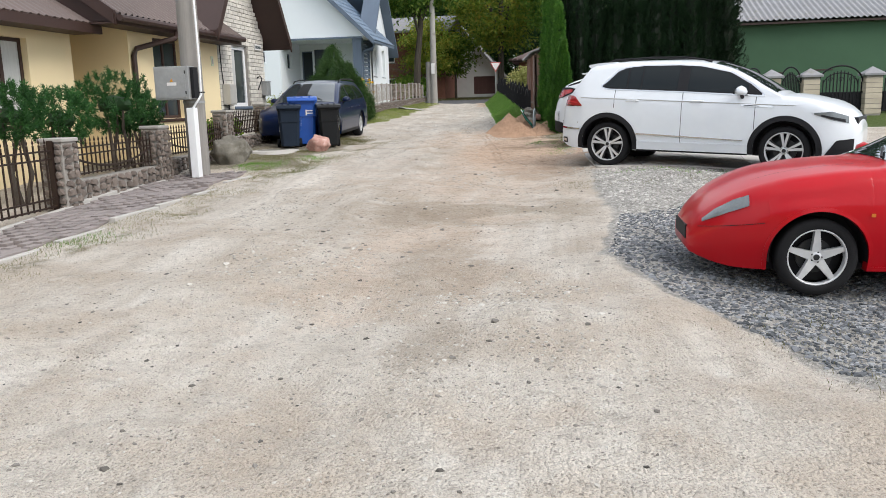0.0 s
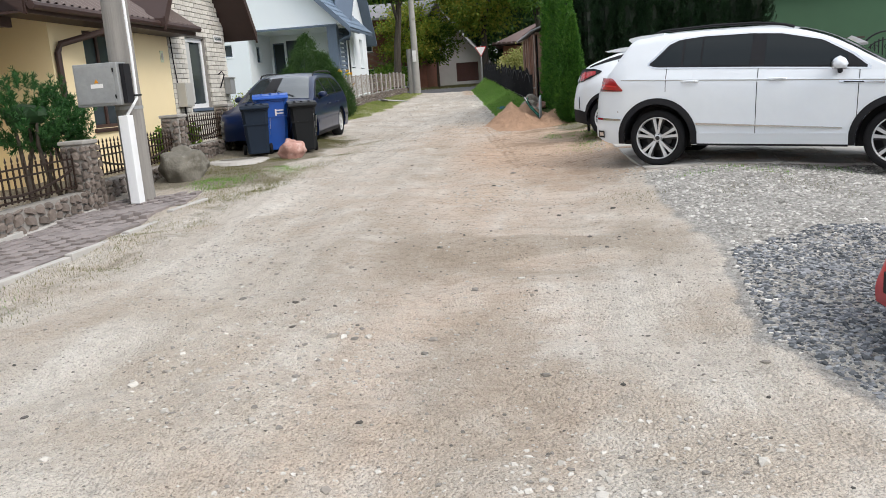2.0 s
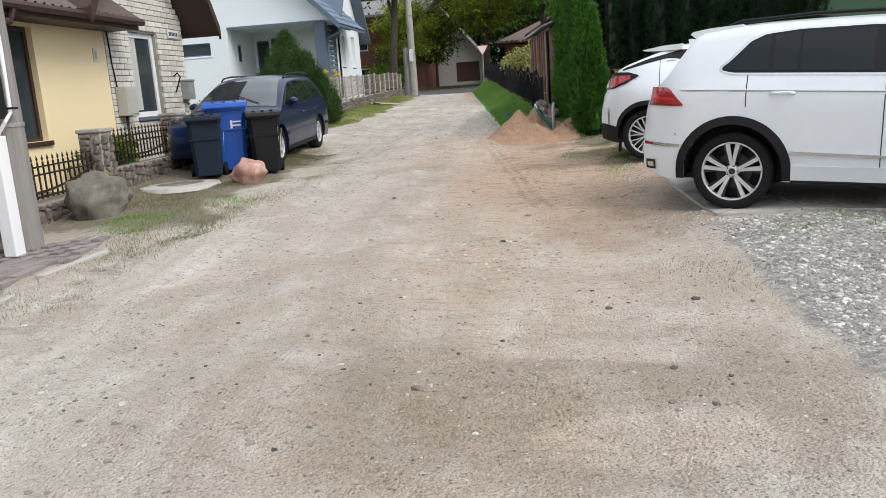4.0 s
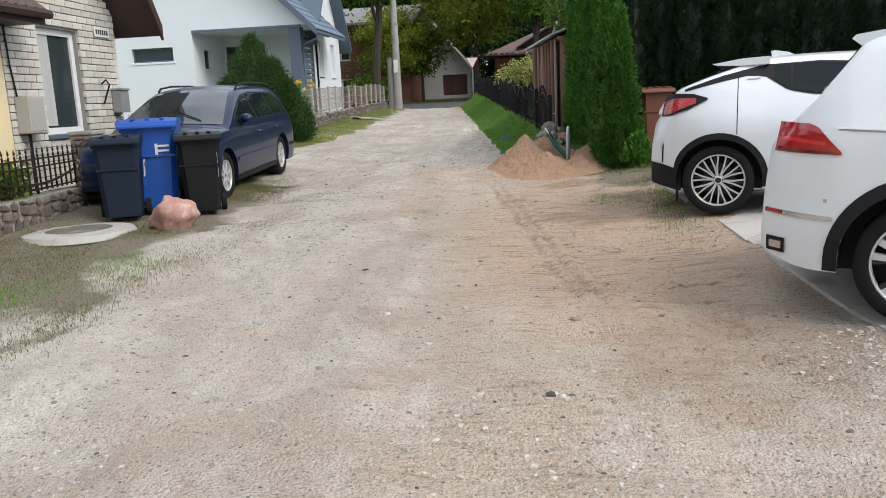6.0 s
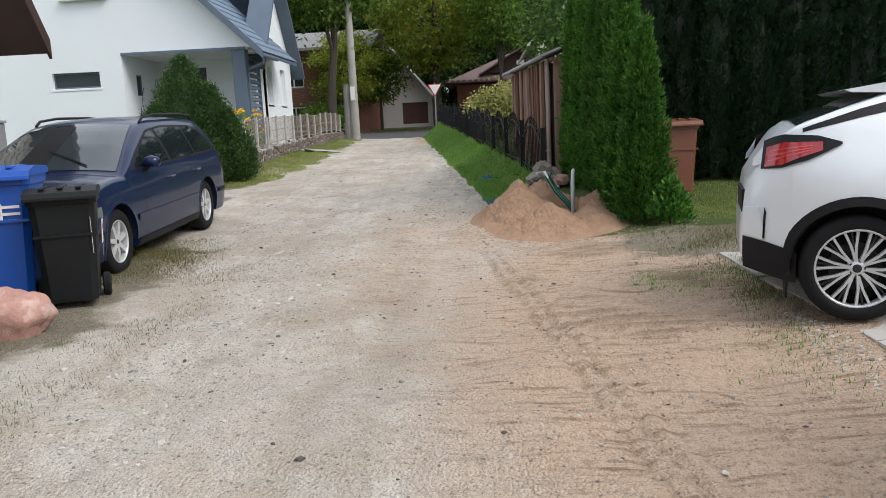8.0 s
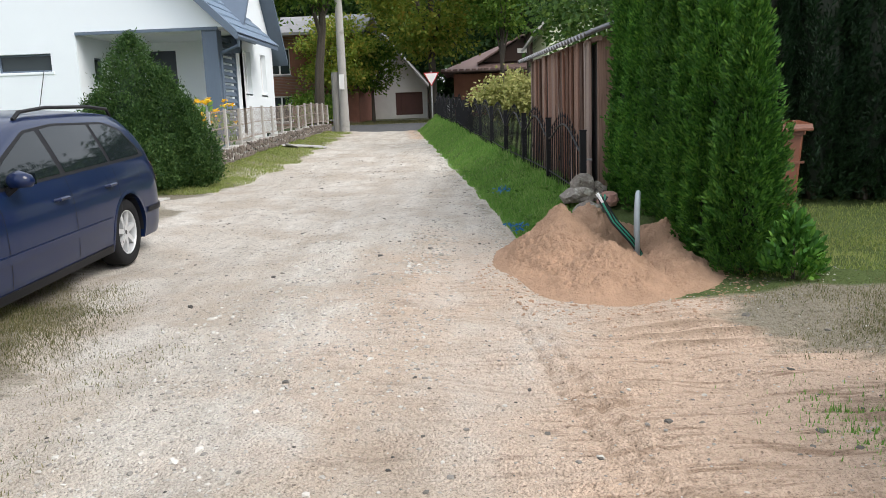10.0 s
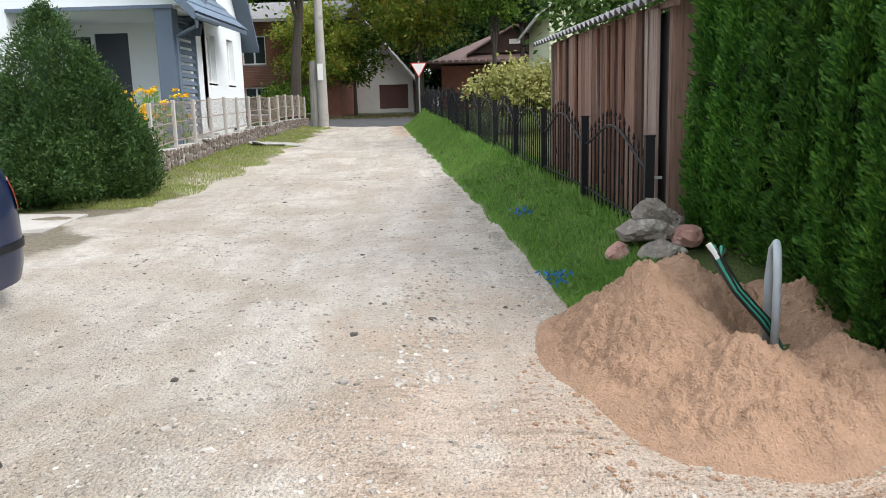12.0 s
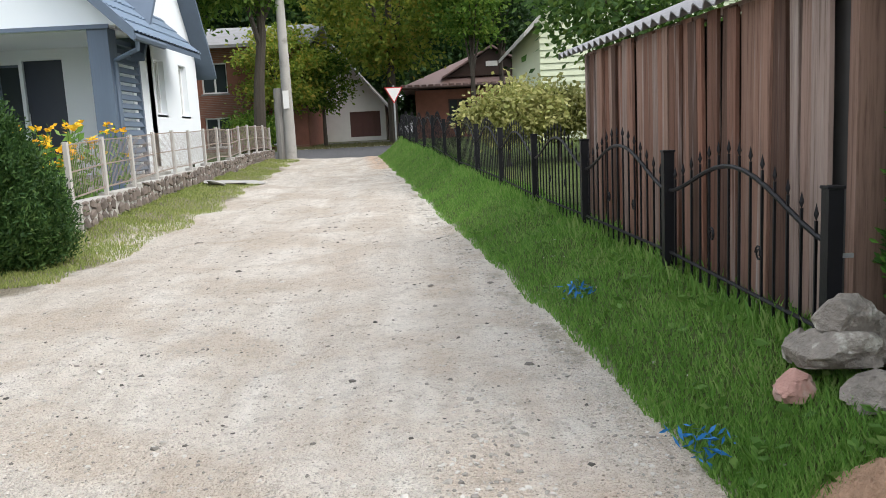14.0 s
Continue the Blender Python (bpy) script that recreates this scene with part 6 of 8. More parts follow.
def navy_estate():
    L, W = 4.68, 1.746
    c = Car(L, W, [(0, .86), (.1, .92), (.6, .945), (2.0, .93), (3.2, .91), (3.6, .90), (4.2, .83), (4.55, .73), (4.68, .62)],
            [(.10, .93), (.3, 1.16), (.55, 1.36), (.9, 1.42), (1.8, 1.445), (2.35, 1.40), (2.85, 1.20), (3.4, .93), (3.45, .91)], .2, 1.03, 3.73, .315, .365, .25, .5, .4, .26, .2, .08, .05)
    y0 = 21.85
    car, body = car_base("estate_car", Matrix.Translation((-6.42, y0, gz(-6.2, 19.6) - .0)) @ Matrix.Rotation(radians(-87.5), 4, "Z") @ Matrix.Rotation(radians(1.9), 4, "Y"), "dark navy estate car with roof rails, parked on the verge", c, M["navy_paint"], .205, .205, "passat")
    for s in (1, -1):
        part("window_trim", c.patch(.4, 3.22, [(.4, .985), (3.22, .945)], [(.4, 1.03), (.62, 1.27), (.9, 1.345), (1.8, 1.37), (2.3, 1.335), (2.8, 1.16), (3.22, .96)], s, .003, 36), M["clad"], car)
        for a, b in ((.5, 1.18), (1.24, 2.05), (2.13, 3.08)):
            part("side_window", c.patch(a, b, [(.4, 1.01), (3.2, .97)], [(.46, 1.04), (.64, 1.25), (.9, 1.325), (1.8, 1.35), (2.3, 1.315), (2.78, 1.14), (3.14, .975)], s, .007, 18), M["glass_car"], car)
        part("side_moulding", c.patch(c.xr + c.A + .05, c.xf - c.A - .05, .46, .52, s, .014), M["navy_paint"], car)
        part("sill_trim", c.patch(c.xr + c.A + .04, c.xf - c.A - .04, .2, .27, s, .012), M["clad"], car)
        for x in (c.xr, c.xf):
            part("wheel_arch", c.arch(x, s, .006, .03), M["navy_paint"], car)
        part("tail_light", c.patch(.02, .24, [(0, .66), (.24, .70)], [(0, .92), (.24, .90)], s, .010), M["lamp_red"], car, "red tail light")
        part("headlight", c.patch(4.25, 4.62, [(4.25, .60), (4.62, .56)], [(4.25, .72), (4.62, .67)], s, .008), M["lamp_clear"], car, "clear headlight")
        part("indicator", c.patch(4.12, 4.24, .61, .7, s, .008, 4), M["lamp_clear"], car)
        part("bumper_strip", c.patch(4.1, 4.64, .42, .47, s, .012), M["clad"], car)
        part("bumper_strip", c.patch(.02, .6, .44, .49, s, .012), M["clad"], car)
        mirror(c, car, 2.92, .96, s, M["navy_paint"], .1)
        rail = [(c.slide(x, z), s * .58, z) for x, z in ((.55, 1.39), (.62, 1.46), (1.0, 1.49), (1.8, 1.5), (2.2, 1.475), (2.3, 1.42))]
        part("roof_rail", tube(bmesh.new(), rail, .016, 6), M["clad"], car)
    door_seams(c, car, (1.2, 2.09, 3.1), .24, lambda x: .95)
    handles(c, car, (1.38, 2.28), .80, M["navy_paint"])
    part("windscreen", c.top_patch(2.42, 3.36, -.88, .88, .006), M["glass_screen"], car, "windscreen reflecting the clouds")
    part("rear_window", c.top_patch(.18, .5, -.82, .82, .006), M["glass_car"], car)
    # black patch over part of the windscreen
    part("sunshade", c.top_patch(2.5, 3.3, -.42, -.04, .010), M["clad"], car)
    part("grille", B(4.57, 4.655, -.42, .42, .56, .68, bevel=.02), M["clad"], car)
    part("grille_bar", B(4.655, 4.665, -.4, .4, .61, .63), M["chrome"], car)
    part("number_plate", B(4.672, 4.685, -.26, .26, .36, .47), M["paper"], car)
    part("wiper", tube(bmesh.new(), [c.top_point(3.3, .5) + Vector((0, 0, .02)), c.top_point(3.05, -.1) + Vector((0, 0, .03))], .008, 5), M["clad"], car)
    part("aerial", tube(bmesh.new(), [(.75, 0, 1.46), (.55, 0, 1.85)], .004, 5), M["clad"], car)
    return car


def red_roadster():
    L, W = 4.06, 1.64
    c = Car(L, W, [(0, .66), (.12, .80), (.5, .88), (1.2, .88), (2.2, .93), (2.65, .945), (3.12, .915), (3.45, .86), (3.67, .785), (3.88, .66), (4.0, .54), (4.06, .44)],
            [(1.15, .89), (1.25, 1.17), (1.5, 1.30), (1.8, 1.30), (2.1, 1.20), (2.62, .96), (2.7, .945)], .19, .89, 3.165, .297, .36, .22, .85, .5, .5, .3, .05, .05,
            flank=((0, .92), (.2, .965), (.5, 1.0), (.72, .985), (.78, .96), (.9, .93), (1, .85)))
    car, body = car_base("roadster", Matrix.Translation((1.69, 5.58, .398)) @ Matrix.Rotation(math.pi, 4, "Z") @ Matrix.Scale(.90, 4) @ Matrix.Translation((-3.165, -.76, -.297)), "glossy red small roadster parked on grey gravel", c, M["red_paint"], .195, .215, "five")
    for s in (1, -1):
        part("headlight", c.patch(3.66, 3.97, [(3.66, .685), (3.8, .625), (3.97, .535)], [(3.66, .765), (3.76, .725), (3.88, .645), (3.97, .555)], s, .010), M["lamp_clear"], car, "faired-in glass headlight")
        for x in (c.xr, c.xf):
            part("wheel_arch", c.arch(x, s, .008, .03), M["red_paint"], car)
        part("bumper_seam", c.patch(3.55, 4.0, [(3.55, .56), (4.0, .49)], [(3.55, .564), (4.0, .494)], s, .002, 10, 1), M["clad"], car)
        part("side_lamp", c.patch(2.79, 2.82, .615, .64, s, .012, 3), M["lamp_orange"], car)
        part("sill_trim", c.patch(1.3, 2.78, .19, .225, s, .010), M["red_paint"], car)
        mirror(c, car, 2.35, .96, s, M["red_paint"], .09)
        part("side_window", c.patch(1.35, 2.45, [(1.3, .92), (2.5, .96)], [(1.35, 1.16), (1.8, 1.2), (2.1, 1.12), (2.45, .98)], s, .006), M["glass_car"], car)
    door_seams(c, car, (1.35, 2.5), .24, lambda x: .9)
    part("bonnet_seam", c.top_patch(2.72, 3.6, .62, .626, .002, 20, 1), M["clad"], car)
    part("bonnet_seam", c.top_patch(2.72, 3.6, -.626, -.62, .002, 20, 1), M["clad"], car)
    part("windscreen", c.top_patch(2.05, 2.6, -.86, .86, .006), M["glass_screen"], car)
    part("soft_top", c.top_patch(1.2, 2.0, -.96, .96, .008), M["clad"], car, "black fabric hood")
    part("wiper", tube(bmesh.new(), [c.top_point(2.62, .55) + Vector((0, 0, .03)), c.top_point(2.5, .1) + Vector((0, 0, .03))], .01, 5), M["clad"], car)
    part("number_plate", B(4.02, 4.07, -.28, .28, .36, .48, bevel=.006), M["clad"], car, "dark plate holder")
    part("air_intake", B(3.92, 4.0, -.36, .36, .25, .32, bevel=.01), M["clad"], car)
    return car


white_suv(), white_crossover(), navy_estate(), red_roadster()


# ---------- plants ----------
def leaf_mesh(name, pts, dirs, sizes, rng, width=.5, bend=.0):
    """Many small leaves as one mesh: a rhombus at each point, along its direction."""
    pts, dirs, sizes = np.asarray(pts, float), np.asarray(dirs, float), np.asarray(sizes, float)
    n = len(pts)
    dirs = dirs / np.maximum(np.linalg.norm(dirs, axis=1, keepdims=True), 1e-6)
    r = rng.normal(size=(n, 3))
    side = np.cross(dirs, r)
    side /= np.maximum(np.linalg.norm(side, axis=1, keepdims=True), 1e-6)
    nr = np.cross(side, dirs)
    s = sizes[:, None]
    a, c = pts - dirs * s * .1, pts + dirs * s
    m = pts + dirs * s * .5 + nr * s * bend
    b, d = m + side * s * width * .5, m - side * s * width * .5
    v = np.stack([a, b, c, d], 1).reshape(-1, 3)
    i = np.arange(n) * 4
    f = np.concatenate([np.stack([i, i + 1, i + 2], -1), np.stack([i, i + 2, i + 3], -1)])
    me = bpy.data.meshes.new(name)
    me.from_pydata(v.tolist(), [], f.tolist())
    return me


def leaves(name, me, material, parent, label=""):
    me.materials.append(material)
    ob = new(name, me)
    ob.parent = parent
    if label:
        ob["label"] = label
    return ob


def conifer_points(rng, H, R, n, lobes, belly=.28, taper=.72):
    """Points and directions of sprays on an upright, many-columned crown."""
    h = rng.uniform(0, 1, n * 3) ** .9
    keep = rng.uniform(0, 1, len(h)) < (1 - h * .82)
    h = h[keep][:n]
    th = rng.uniform(0, 2 * math.pi, len(h))
    prof = np.where(h < belly, .78 + .22 * np.sin(h / belly * math.pi / 2), ((1 - h) / (1 - belly)) ** taper)
    ph = rng.uniform(0, 6, 4)
    lob = 1 + .2 * np.sin(lobes * th + ph[0] + 1.2 * h) + .1 * np.sin((lobes * 2 + 1) * th + ph[1] - 5 * h) + .07 * np.sin(17 * h + 3 * th + ph[2])
    depth = 1 - .42 * rng.uniform(0, 1, len(h)) ** 2
    r = R * prof * lob * depth
    p = np.stack([r * np.cos(th), r * np.sin(th), .04 + h * H], -1)
    d = np.stack([np.cos(th) * .55, np.sin(th) * .55, np.ones_like(th) * .9], -1) + rng.normal(0, .35, (len(h), 3))
    return p, d


def thuja(seed, H, R, n, material, m, label, group):
    rng = np.random.RandomState(seed)
    t = thing("thuja", m, label, "conifer", group)
    part("trunk", tube(bmesh.new(), [(0, 0, -.05), (.01, 0, H * .4), (0, .01, H * .85)], [.06, .045, .01], 7), M["bark"], t)
    # solid dark core stands for the shade between the sprays
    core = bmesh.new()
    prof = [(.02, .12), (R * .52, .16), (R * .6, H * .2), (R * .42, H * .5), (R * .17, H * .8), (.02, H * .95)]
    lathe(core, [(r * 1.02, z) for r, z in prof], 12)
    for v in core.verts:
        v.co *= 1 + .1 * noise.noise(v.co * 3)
    part("inner_growth", core, M["thuja_shade"], t)
    p, d = conifer_points(rng, H, R, n // 6, 5, .13, .85)
    # each spray is an upswept plume of scale-leaf fronds, with dark hollows between the plumes
    k = 32
    out = p * np.array([1, 1, 0])
    out /= np.maximum(np.linalg.norm(out, axis=1, keepdims=True), 1e-6)
    axis = out * rng.uniform(.3, .7, (len(p), 1)) + np.array([0, 0, .85]) + rng.normal(0, .14, (len(p), 3))
    axis /= np.linalg.norm(axis, axis=1, keepdims=True)
    side = np.cross(axis, out) + rng.normal(0, .5, (len(p), 3))
    side /= np.linalg.norm(side, axis=1, keepdims=True)
    u, w = rng.uniform(0, 1, (len(p), k, 1)), rng.normal(0, 1, (len(p), k, 1))
    reach = rng.uniform(.09, .2, (len(p), 1, 1))
    p2 = p[:, None] + axis[:, None] * (u - .35) * reach + side[:, None] * w * reach * (.22 - .14 * u) + rng.normal(0, .008, (len(p), k, 3))
    d2 = axis[:, None] * .9 + side[:, None] * np.sign(w) * (.75 - .5 * u) + out[:, None] * .2 + rng.normal(0, .18, (len(p), k, 3))
    p2, d2 = p2.reshape(-1, 3), d2.reshape(-1, 3)
    leaves("foliage", leaf_mesh("foliage", p2, d2, rng.uniform(.025, .055, len(p2)), rng, .4, .06), material, t)
    return t


def crown_points(rng, clumps, per, sx, sy, sz, zc, spread, hollow=.55):
    P, D = [], []
    for _ in range(clumps):
        u = rng.normal(size=3)
        u /= np.linalg.norm(u)
        r = rng.uniform(hollow, 1.0) ** .6
        c = np.array([u[0] * sx * r, u[1] * sy * r, zc + u[2] * sz * r])
        sp = spread * rng.uniform(.6, 1.25)
        q = rng.normal(size=(per, 3)) * np.array([sp, sp, sp * .6])
        P.append(c + q)
        D.append(q / sp * .5 + rng.normal(size=(per, 3)) * .7 + np.array([0, 0, -.25]))
    return np.concatenate(P), np.concatenate(D)


def limbs(bm, rng, base_r, H, crown_z, sx, count, lean=(0, 0)):
    fork = crown_z * .55
    tube(bm, [(0, 0, -.1), (lean[0] * .4, lean[1] * .4, fork * .6), (lean[0], lean[1], fork), (lean[0] * 1.1, lean[1] * 1.1, crown_z + (H - crown_z) * .5)], [base_r, base_r * .8, base_r * .66, base_r * .15], 9)
    for k in range(count):
        a = 2 * math.pi * k / count + rng.uniform(-.4, .4)
        z0 = fork * rng.uniform(.75, 1.25)
        r = sx * rng.uniform(.5, .85)
        z1 = crown_z + rng.uniform(-.3, .5) * (H - crown_z)
        mid = (lean[0] + r * .4 * math.cos(a), lean[1] + r * .4 * math.sin(a), z0 + (z1 - z0) * .6)
        tube(bm, [(lean[0] * z0 / fork, lean[1] * z0 / fork, z0), mid, (lean[0] + r * math.cos(a), lean[1] + r * math.sin(a), z1)], [base_r * .42, base_r * .26, base_r * .06], 6)
    return bm


def tree(seed, x, y, H, crown_r, crown_h, base_r, clumps, per, leaf, material, label, group="", lean=(0, 0), spread=.5, zbase=None):
    rng = np.random.RandomState(seed)
    t = thing("tree", pose(x, y, gz(x, y) if zbase is None else zbase, 0, 0, seed * 37 % 360), label, "tree", group)
    zc = H - crown_h
    part("trunk", limbs(bmesh.new(), rng, base_r, H, zc, crown_r, 6, lean), M["bark"], t)
    p, d = crown_points(rng, clumps, per, crown_r, crown_r, crown_h, zc, spread)
    p[:, 0] += lean[0]
    p[:, 1] += lean[1]
    leaves("crown", leaf_mesh("crown", p, d, rng.uniform(.7, 1.3, len(p)) * leaf, rng, .6, .08), material, t)
    return t


def blades(name, rng, xs, ys, zs, h, material, label, width=.012, lean=.45):
    n = len(xs)
    a = rng.uniform(0, 2 * math.pi, n)
    hh = h * rng.uniform(.5, 1.25, n)
    w = width * rng.uniform(.7, 1.3, n)
    tip = np.stack([xs + np.cos(a) * hh * lean * rng.uniform(.2, 1, n), ys + np.sin(a) * hh * lean * rng.uniform(.2, 1, n), zs + hh], -1)
    b = a + 1.57 + rng.normal(0, .5, n)
    l = np.stack([xs - np.cos(b) * w, ys - np.sin(b) * w, zs - .012], -1)
    r = np.stack([xs + np.cos(b) * w, ys + np.sin(b) * w, zs - .012], -1)
    mid = (l + r) / 2 * .45 + tip * .55 + np.stack([-np.cos(a) * hh * .08, -np.sin(a) * hh * .08, hh * .05], -1)
    v = np.stack([l, r, mid, tip], 1).reshape(-1, 3)
    i = np.arange(n) * 4
    f = np.concatenate([np.stack([i, i + 1, i + 2], -1), np.stack([i + 2, i + 1, i + 3], -1)])
    me = bpy.data.meshes.new(name)
    me.from_pydata(v.tolist(), [], f.tolist())
    me.materials.append(material)
    return tagged(new(name, me), label, "grass", kind="stuff")


def scatter_stones(name, rng, xs, ys, size, material, label, flat=.6):
    """Loose stones as one mesh: squashed, uneven eight-sided lumps half sunk in the ground."""
    base = np.array([(1, 0, 0), (0, 1, 0), (-1, 0, 0), (0, -1, 0), (.5, .5, .75), (-.6, .4, .7), (-.3, -.7, .72), (.55, -.5, .7)])
    tri = np.array([(0, 1, 4), (1, 5, 4), (1, 2, 5), (2, 6, 5), (2, 3, 6), (3, 7, 6), (3, 0, 7), (0, 4, 7), (4, 5, 6), (4, 6, 7)])
    n = len(xs)
    a = rng.uniform(0, 2 * math.pi, n)
    s = np.asarray(size) * np.exp(rng.normal(0, .35, n))
    v = base[None] * rng.uniform(.65, 1.25, (n, 8, 3)) * s[:, None, None]
    v[:, :, 1] *= rng.uniform(.55, 1, n)[:, None]
    v[:, :, 2] *= flat
    c, d = np.cos(a)[:, None], np.sin(a)[:, None]
    x = v[:, :, 0] * c - v[:, :, 1] * d + xs[:, None]
    y = v[:, :, 0] * d + v[:, :, 1] * c + ys[:, None]
    z = v[:, :, 2] + ground_z(xs, ys)[:, None] - .1 * s[:, None]
    me = bpy.data.meshes.new(name)
    me.from_pydata(np.stack([x, y, z], -1).reshape(-1, 3).tolist(), [], (tri[None] + (np.arange(n) * 8)[:, None, None]).reshape(-1, 3).tolist())
    me.materials.append(material)
    return tagged(new(name, me), label, "gravel", kind="stuff")


def plants():
    G1, G2 = "thuja row beside the lane", "dark thuja hedge behind the yard"
    # the bright row beside the lane
    row = [(-.12, 19.84, 2.2, .275), (-.20, 20.36, 3.1, .25), (-.24, 20.80, 3.4, .24), (-.28, 21.22, 3.5, .235), (-.35, 21.62, 3.5, .23), (-.45, 22.0, 3.6, .225), (-.56, 22.34, 3.5, .2)]
    for k, (x, y, H, R) in enumerate(row):
        thuja(11 + k, H, R, 9600, M["thuja"], pose(x, y, gz(x, y) - .02), "tall bright green thuja in a dense row" if k else "shorter bright green thuja ending the row", G1)
    # dark trees added so the gaps in the bright row read as shade
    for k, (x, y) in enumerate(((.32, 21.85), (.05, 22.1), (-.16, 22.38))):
        thuja(25 + k, 4.9, .3, 5200, M["thuja_dark"], pose(x, y, gz(x, y) - .02), "dark thuja added behind the bright row to shade its gaps", G1)
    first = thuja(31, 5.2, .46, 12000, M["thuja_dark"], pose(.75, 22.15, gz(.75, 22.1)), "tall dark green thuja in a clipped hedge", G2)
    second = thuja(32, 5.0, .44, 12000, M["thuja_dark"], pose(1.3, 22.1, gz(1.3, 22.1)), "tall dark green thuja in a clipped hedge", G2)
    for k in range(6):
        x = 1.82 + k * .46
        copy_thing(first if k % 2 else second, pose(x, 22.1 + .05 * (k % 3), gz(x, 22.1), 0, 0, 70 * k + 20))
    # small shoot at the foot of the row
    rng = np.random.RandomState(41)
    s = thing("shrub", pose(.08, 19.42, gz(.08, 19.42)), "small light green thuja seedling", "shrub")
    p, d = conifer_points(rng, .42, .2, 420, 4)
    leaves("foliage", leaf_mesh("foliage", np.repeat(p, 3, 0) + rng.normal(0, .015, (len(p) * 3, 3)), np.repeat(d, 3, 0) + rng.normal(0, .4, (len(p) * 3, 3)), rng.uniform(.05, .1, len(p) * 3), rng, .4), M["thuja"], s)
    part("stem", tube(bmesh.new(), [(0, 0, -.03), (0, 0, .3)], [.015, .006], 6), M["bark"], s)
    # big juniper by the driveway: several leaning heads
    j = thing("juniper", pose(-8.0, 27.2, gz(-8.0, 27.2) - .05), "large dark green juniper bush with an uneven top", "shrub")
    rng = np.random.RandomState(51)
    P, D = [], []
    for x, y, H, R, n in ((0, -.35, 1.15, 1.0, 3000), (-.15, 0, 2.55, .9, 3600), (.45, -.2, 1.95, .6, 2400), (.75, -.1, 1.45, .5, 1700), (-.75, -.1, 1.6, .55, 1900), (.1, -.5, 1.3, .7, 1900), (-.4, .4, 1.9, .6, 1200)):
        p, d = conifer_points(rng, H, R, n, 7, .34)
        P.append(p + np.array([x, y, 0]))
        D.append(d + np.array([0, 0, -.25]))
    p, d = np.concatenate(P), np.concatenate(D)
    leaves("foliage", leaf_mesh("foliage", np.repeat(p, 9, 0) + rng.normal(0, .05, (len(p) * 9, 3)), np.repeat(d, 9, 0) + rng.normal(0, .5, (len(p) * 9, 3)), rng.uniform(.035, .075, len(p) * 9), rng, .34), M["juniper"], j)
    # dark cores stand for the shade inside the juniper
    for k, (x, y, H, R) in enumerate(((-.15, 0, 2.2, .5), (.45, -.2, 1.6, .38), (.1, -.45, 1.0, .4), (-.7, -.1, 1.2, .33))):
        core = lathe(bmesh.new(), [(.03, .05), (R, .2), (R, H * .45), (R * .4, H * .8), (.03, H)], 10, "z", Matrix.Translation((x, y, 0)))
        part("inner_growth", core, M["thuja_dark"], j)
    # low shrub beside the estate car
    rng = np.random.RandomState(55)
    for x, y, sx, sz, mm, lab in ((-8.6, 24.2, .9, .42, "leaf", "low leafy hedge by the white house"), (-9.6, 25.2, .9, .5, "leaf_yellow", "low leafy hedge with yellowing tips"), (-7.55, 16.4, .4, .3, "leaf", "low green plant behind the fence"), (-6.62, 14.6, .24, .16, "leaf_gold", "small yellow-green weed by the boulder")):
        b = thing("shrub", pose(x, y, gz(x, y)), lab, "shrub")
        p, d = crown_points(rng, 26, 70, sx, sx * .7, sz, sz * 1.1, sx * .22, .3)
        leaves("foliage", leaf_mesh("foliage", p, d, rng.uniform(.05, .1, len(p)), rng, .6), M[mm], b)
        part("stem", tube(bmesh.new(), [(0, 0, -.03), (.02, 0, sz)], [.02, .008], 6), M["bark"], b)
    # mountain pines trained on bare stems, behind the iron fence
    for k, (x, y, zc, R) in enumerate(((-7.15, 9.3, 1.48, .42), (-7.2, 10.35, 1.40, .46), (-7.15, 11.7, 1.62, .58), (-7.2, 12.35, 1.42, .46))):
        rng = np.random.RandomState(61 + k)
        g = gz(x, y)
        t = thing("pine", pose(x, y, g), "dwarf mountain pine on a crooked bare stem", "conifer", "dwarf pines behind the fence")
        bm = bmesh.new()
        c = zc - g
        for q in range(3):
            a = q * 2.1 + k
            tube(bm, [(.05 * math.cos(a), .05 * math.sin(a), -.05), (.16 * math.cos(a + .6), .16 * math.sin(a + .6), c * .35), (.12 * math.cos(a), .12 * math.sin(a), c * .7), (.3 * R * math.cos(a), .3 * R * math.sin(a), c + .1)], [.035, .03, .025, .012], 6)
        part("stem", bm, M["bark"], t)
        P, D = [], []
        for _ in range(170):
            u = rng.normal(size=3)
            u /= np.linalg.norm(u)
            o = np.array([u[0] * R, u[1] * R, c + abs(u[2]) ** .8 * np.sign(u[2]) * R * .72]) * np.array([1, 1, 1]) 
            o[:2] *= rng.uniform(.5, 1)
            ax = u * .5 + np.array([0, 0, .8]) + rng.normal(0, .25, 3)
            ax /= np.linalg.norm(ax)
            L = rng.uniform(.10, .2)
            s0 = rng.uniform(0, 1, 52)
            P.append(o + ax * (s0 * L)[:, None])
            D.append(ax * .9 + rng.normal(0, .75, (52, 3)))
        p, d = np.concatenate(P), np.concatenate(D)
        leaves("needles", leaf_mesh("needles", p, d, rng.uniform(.05, .085, len(p)), rng, .17), M["pine"], t)
        # dark lump in place of the shaded middle of the pine
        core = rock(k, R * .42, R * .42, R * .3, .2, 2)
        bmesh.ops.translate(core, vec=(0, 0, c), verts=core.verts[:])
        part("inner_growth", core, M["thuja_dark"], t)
    # golden bush behind the iron fence
    rng = np.random.RandomState(71)
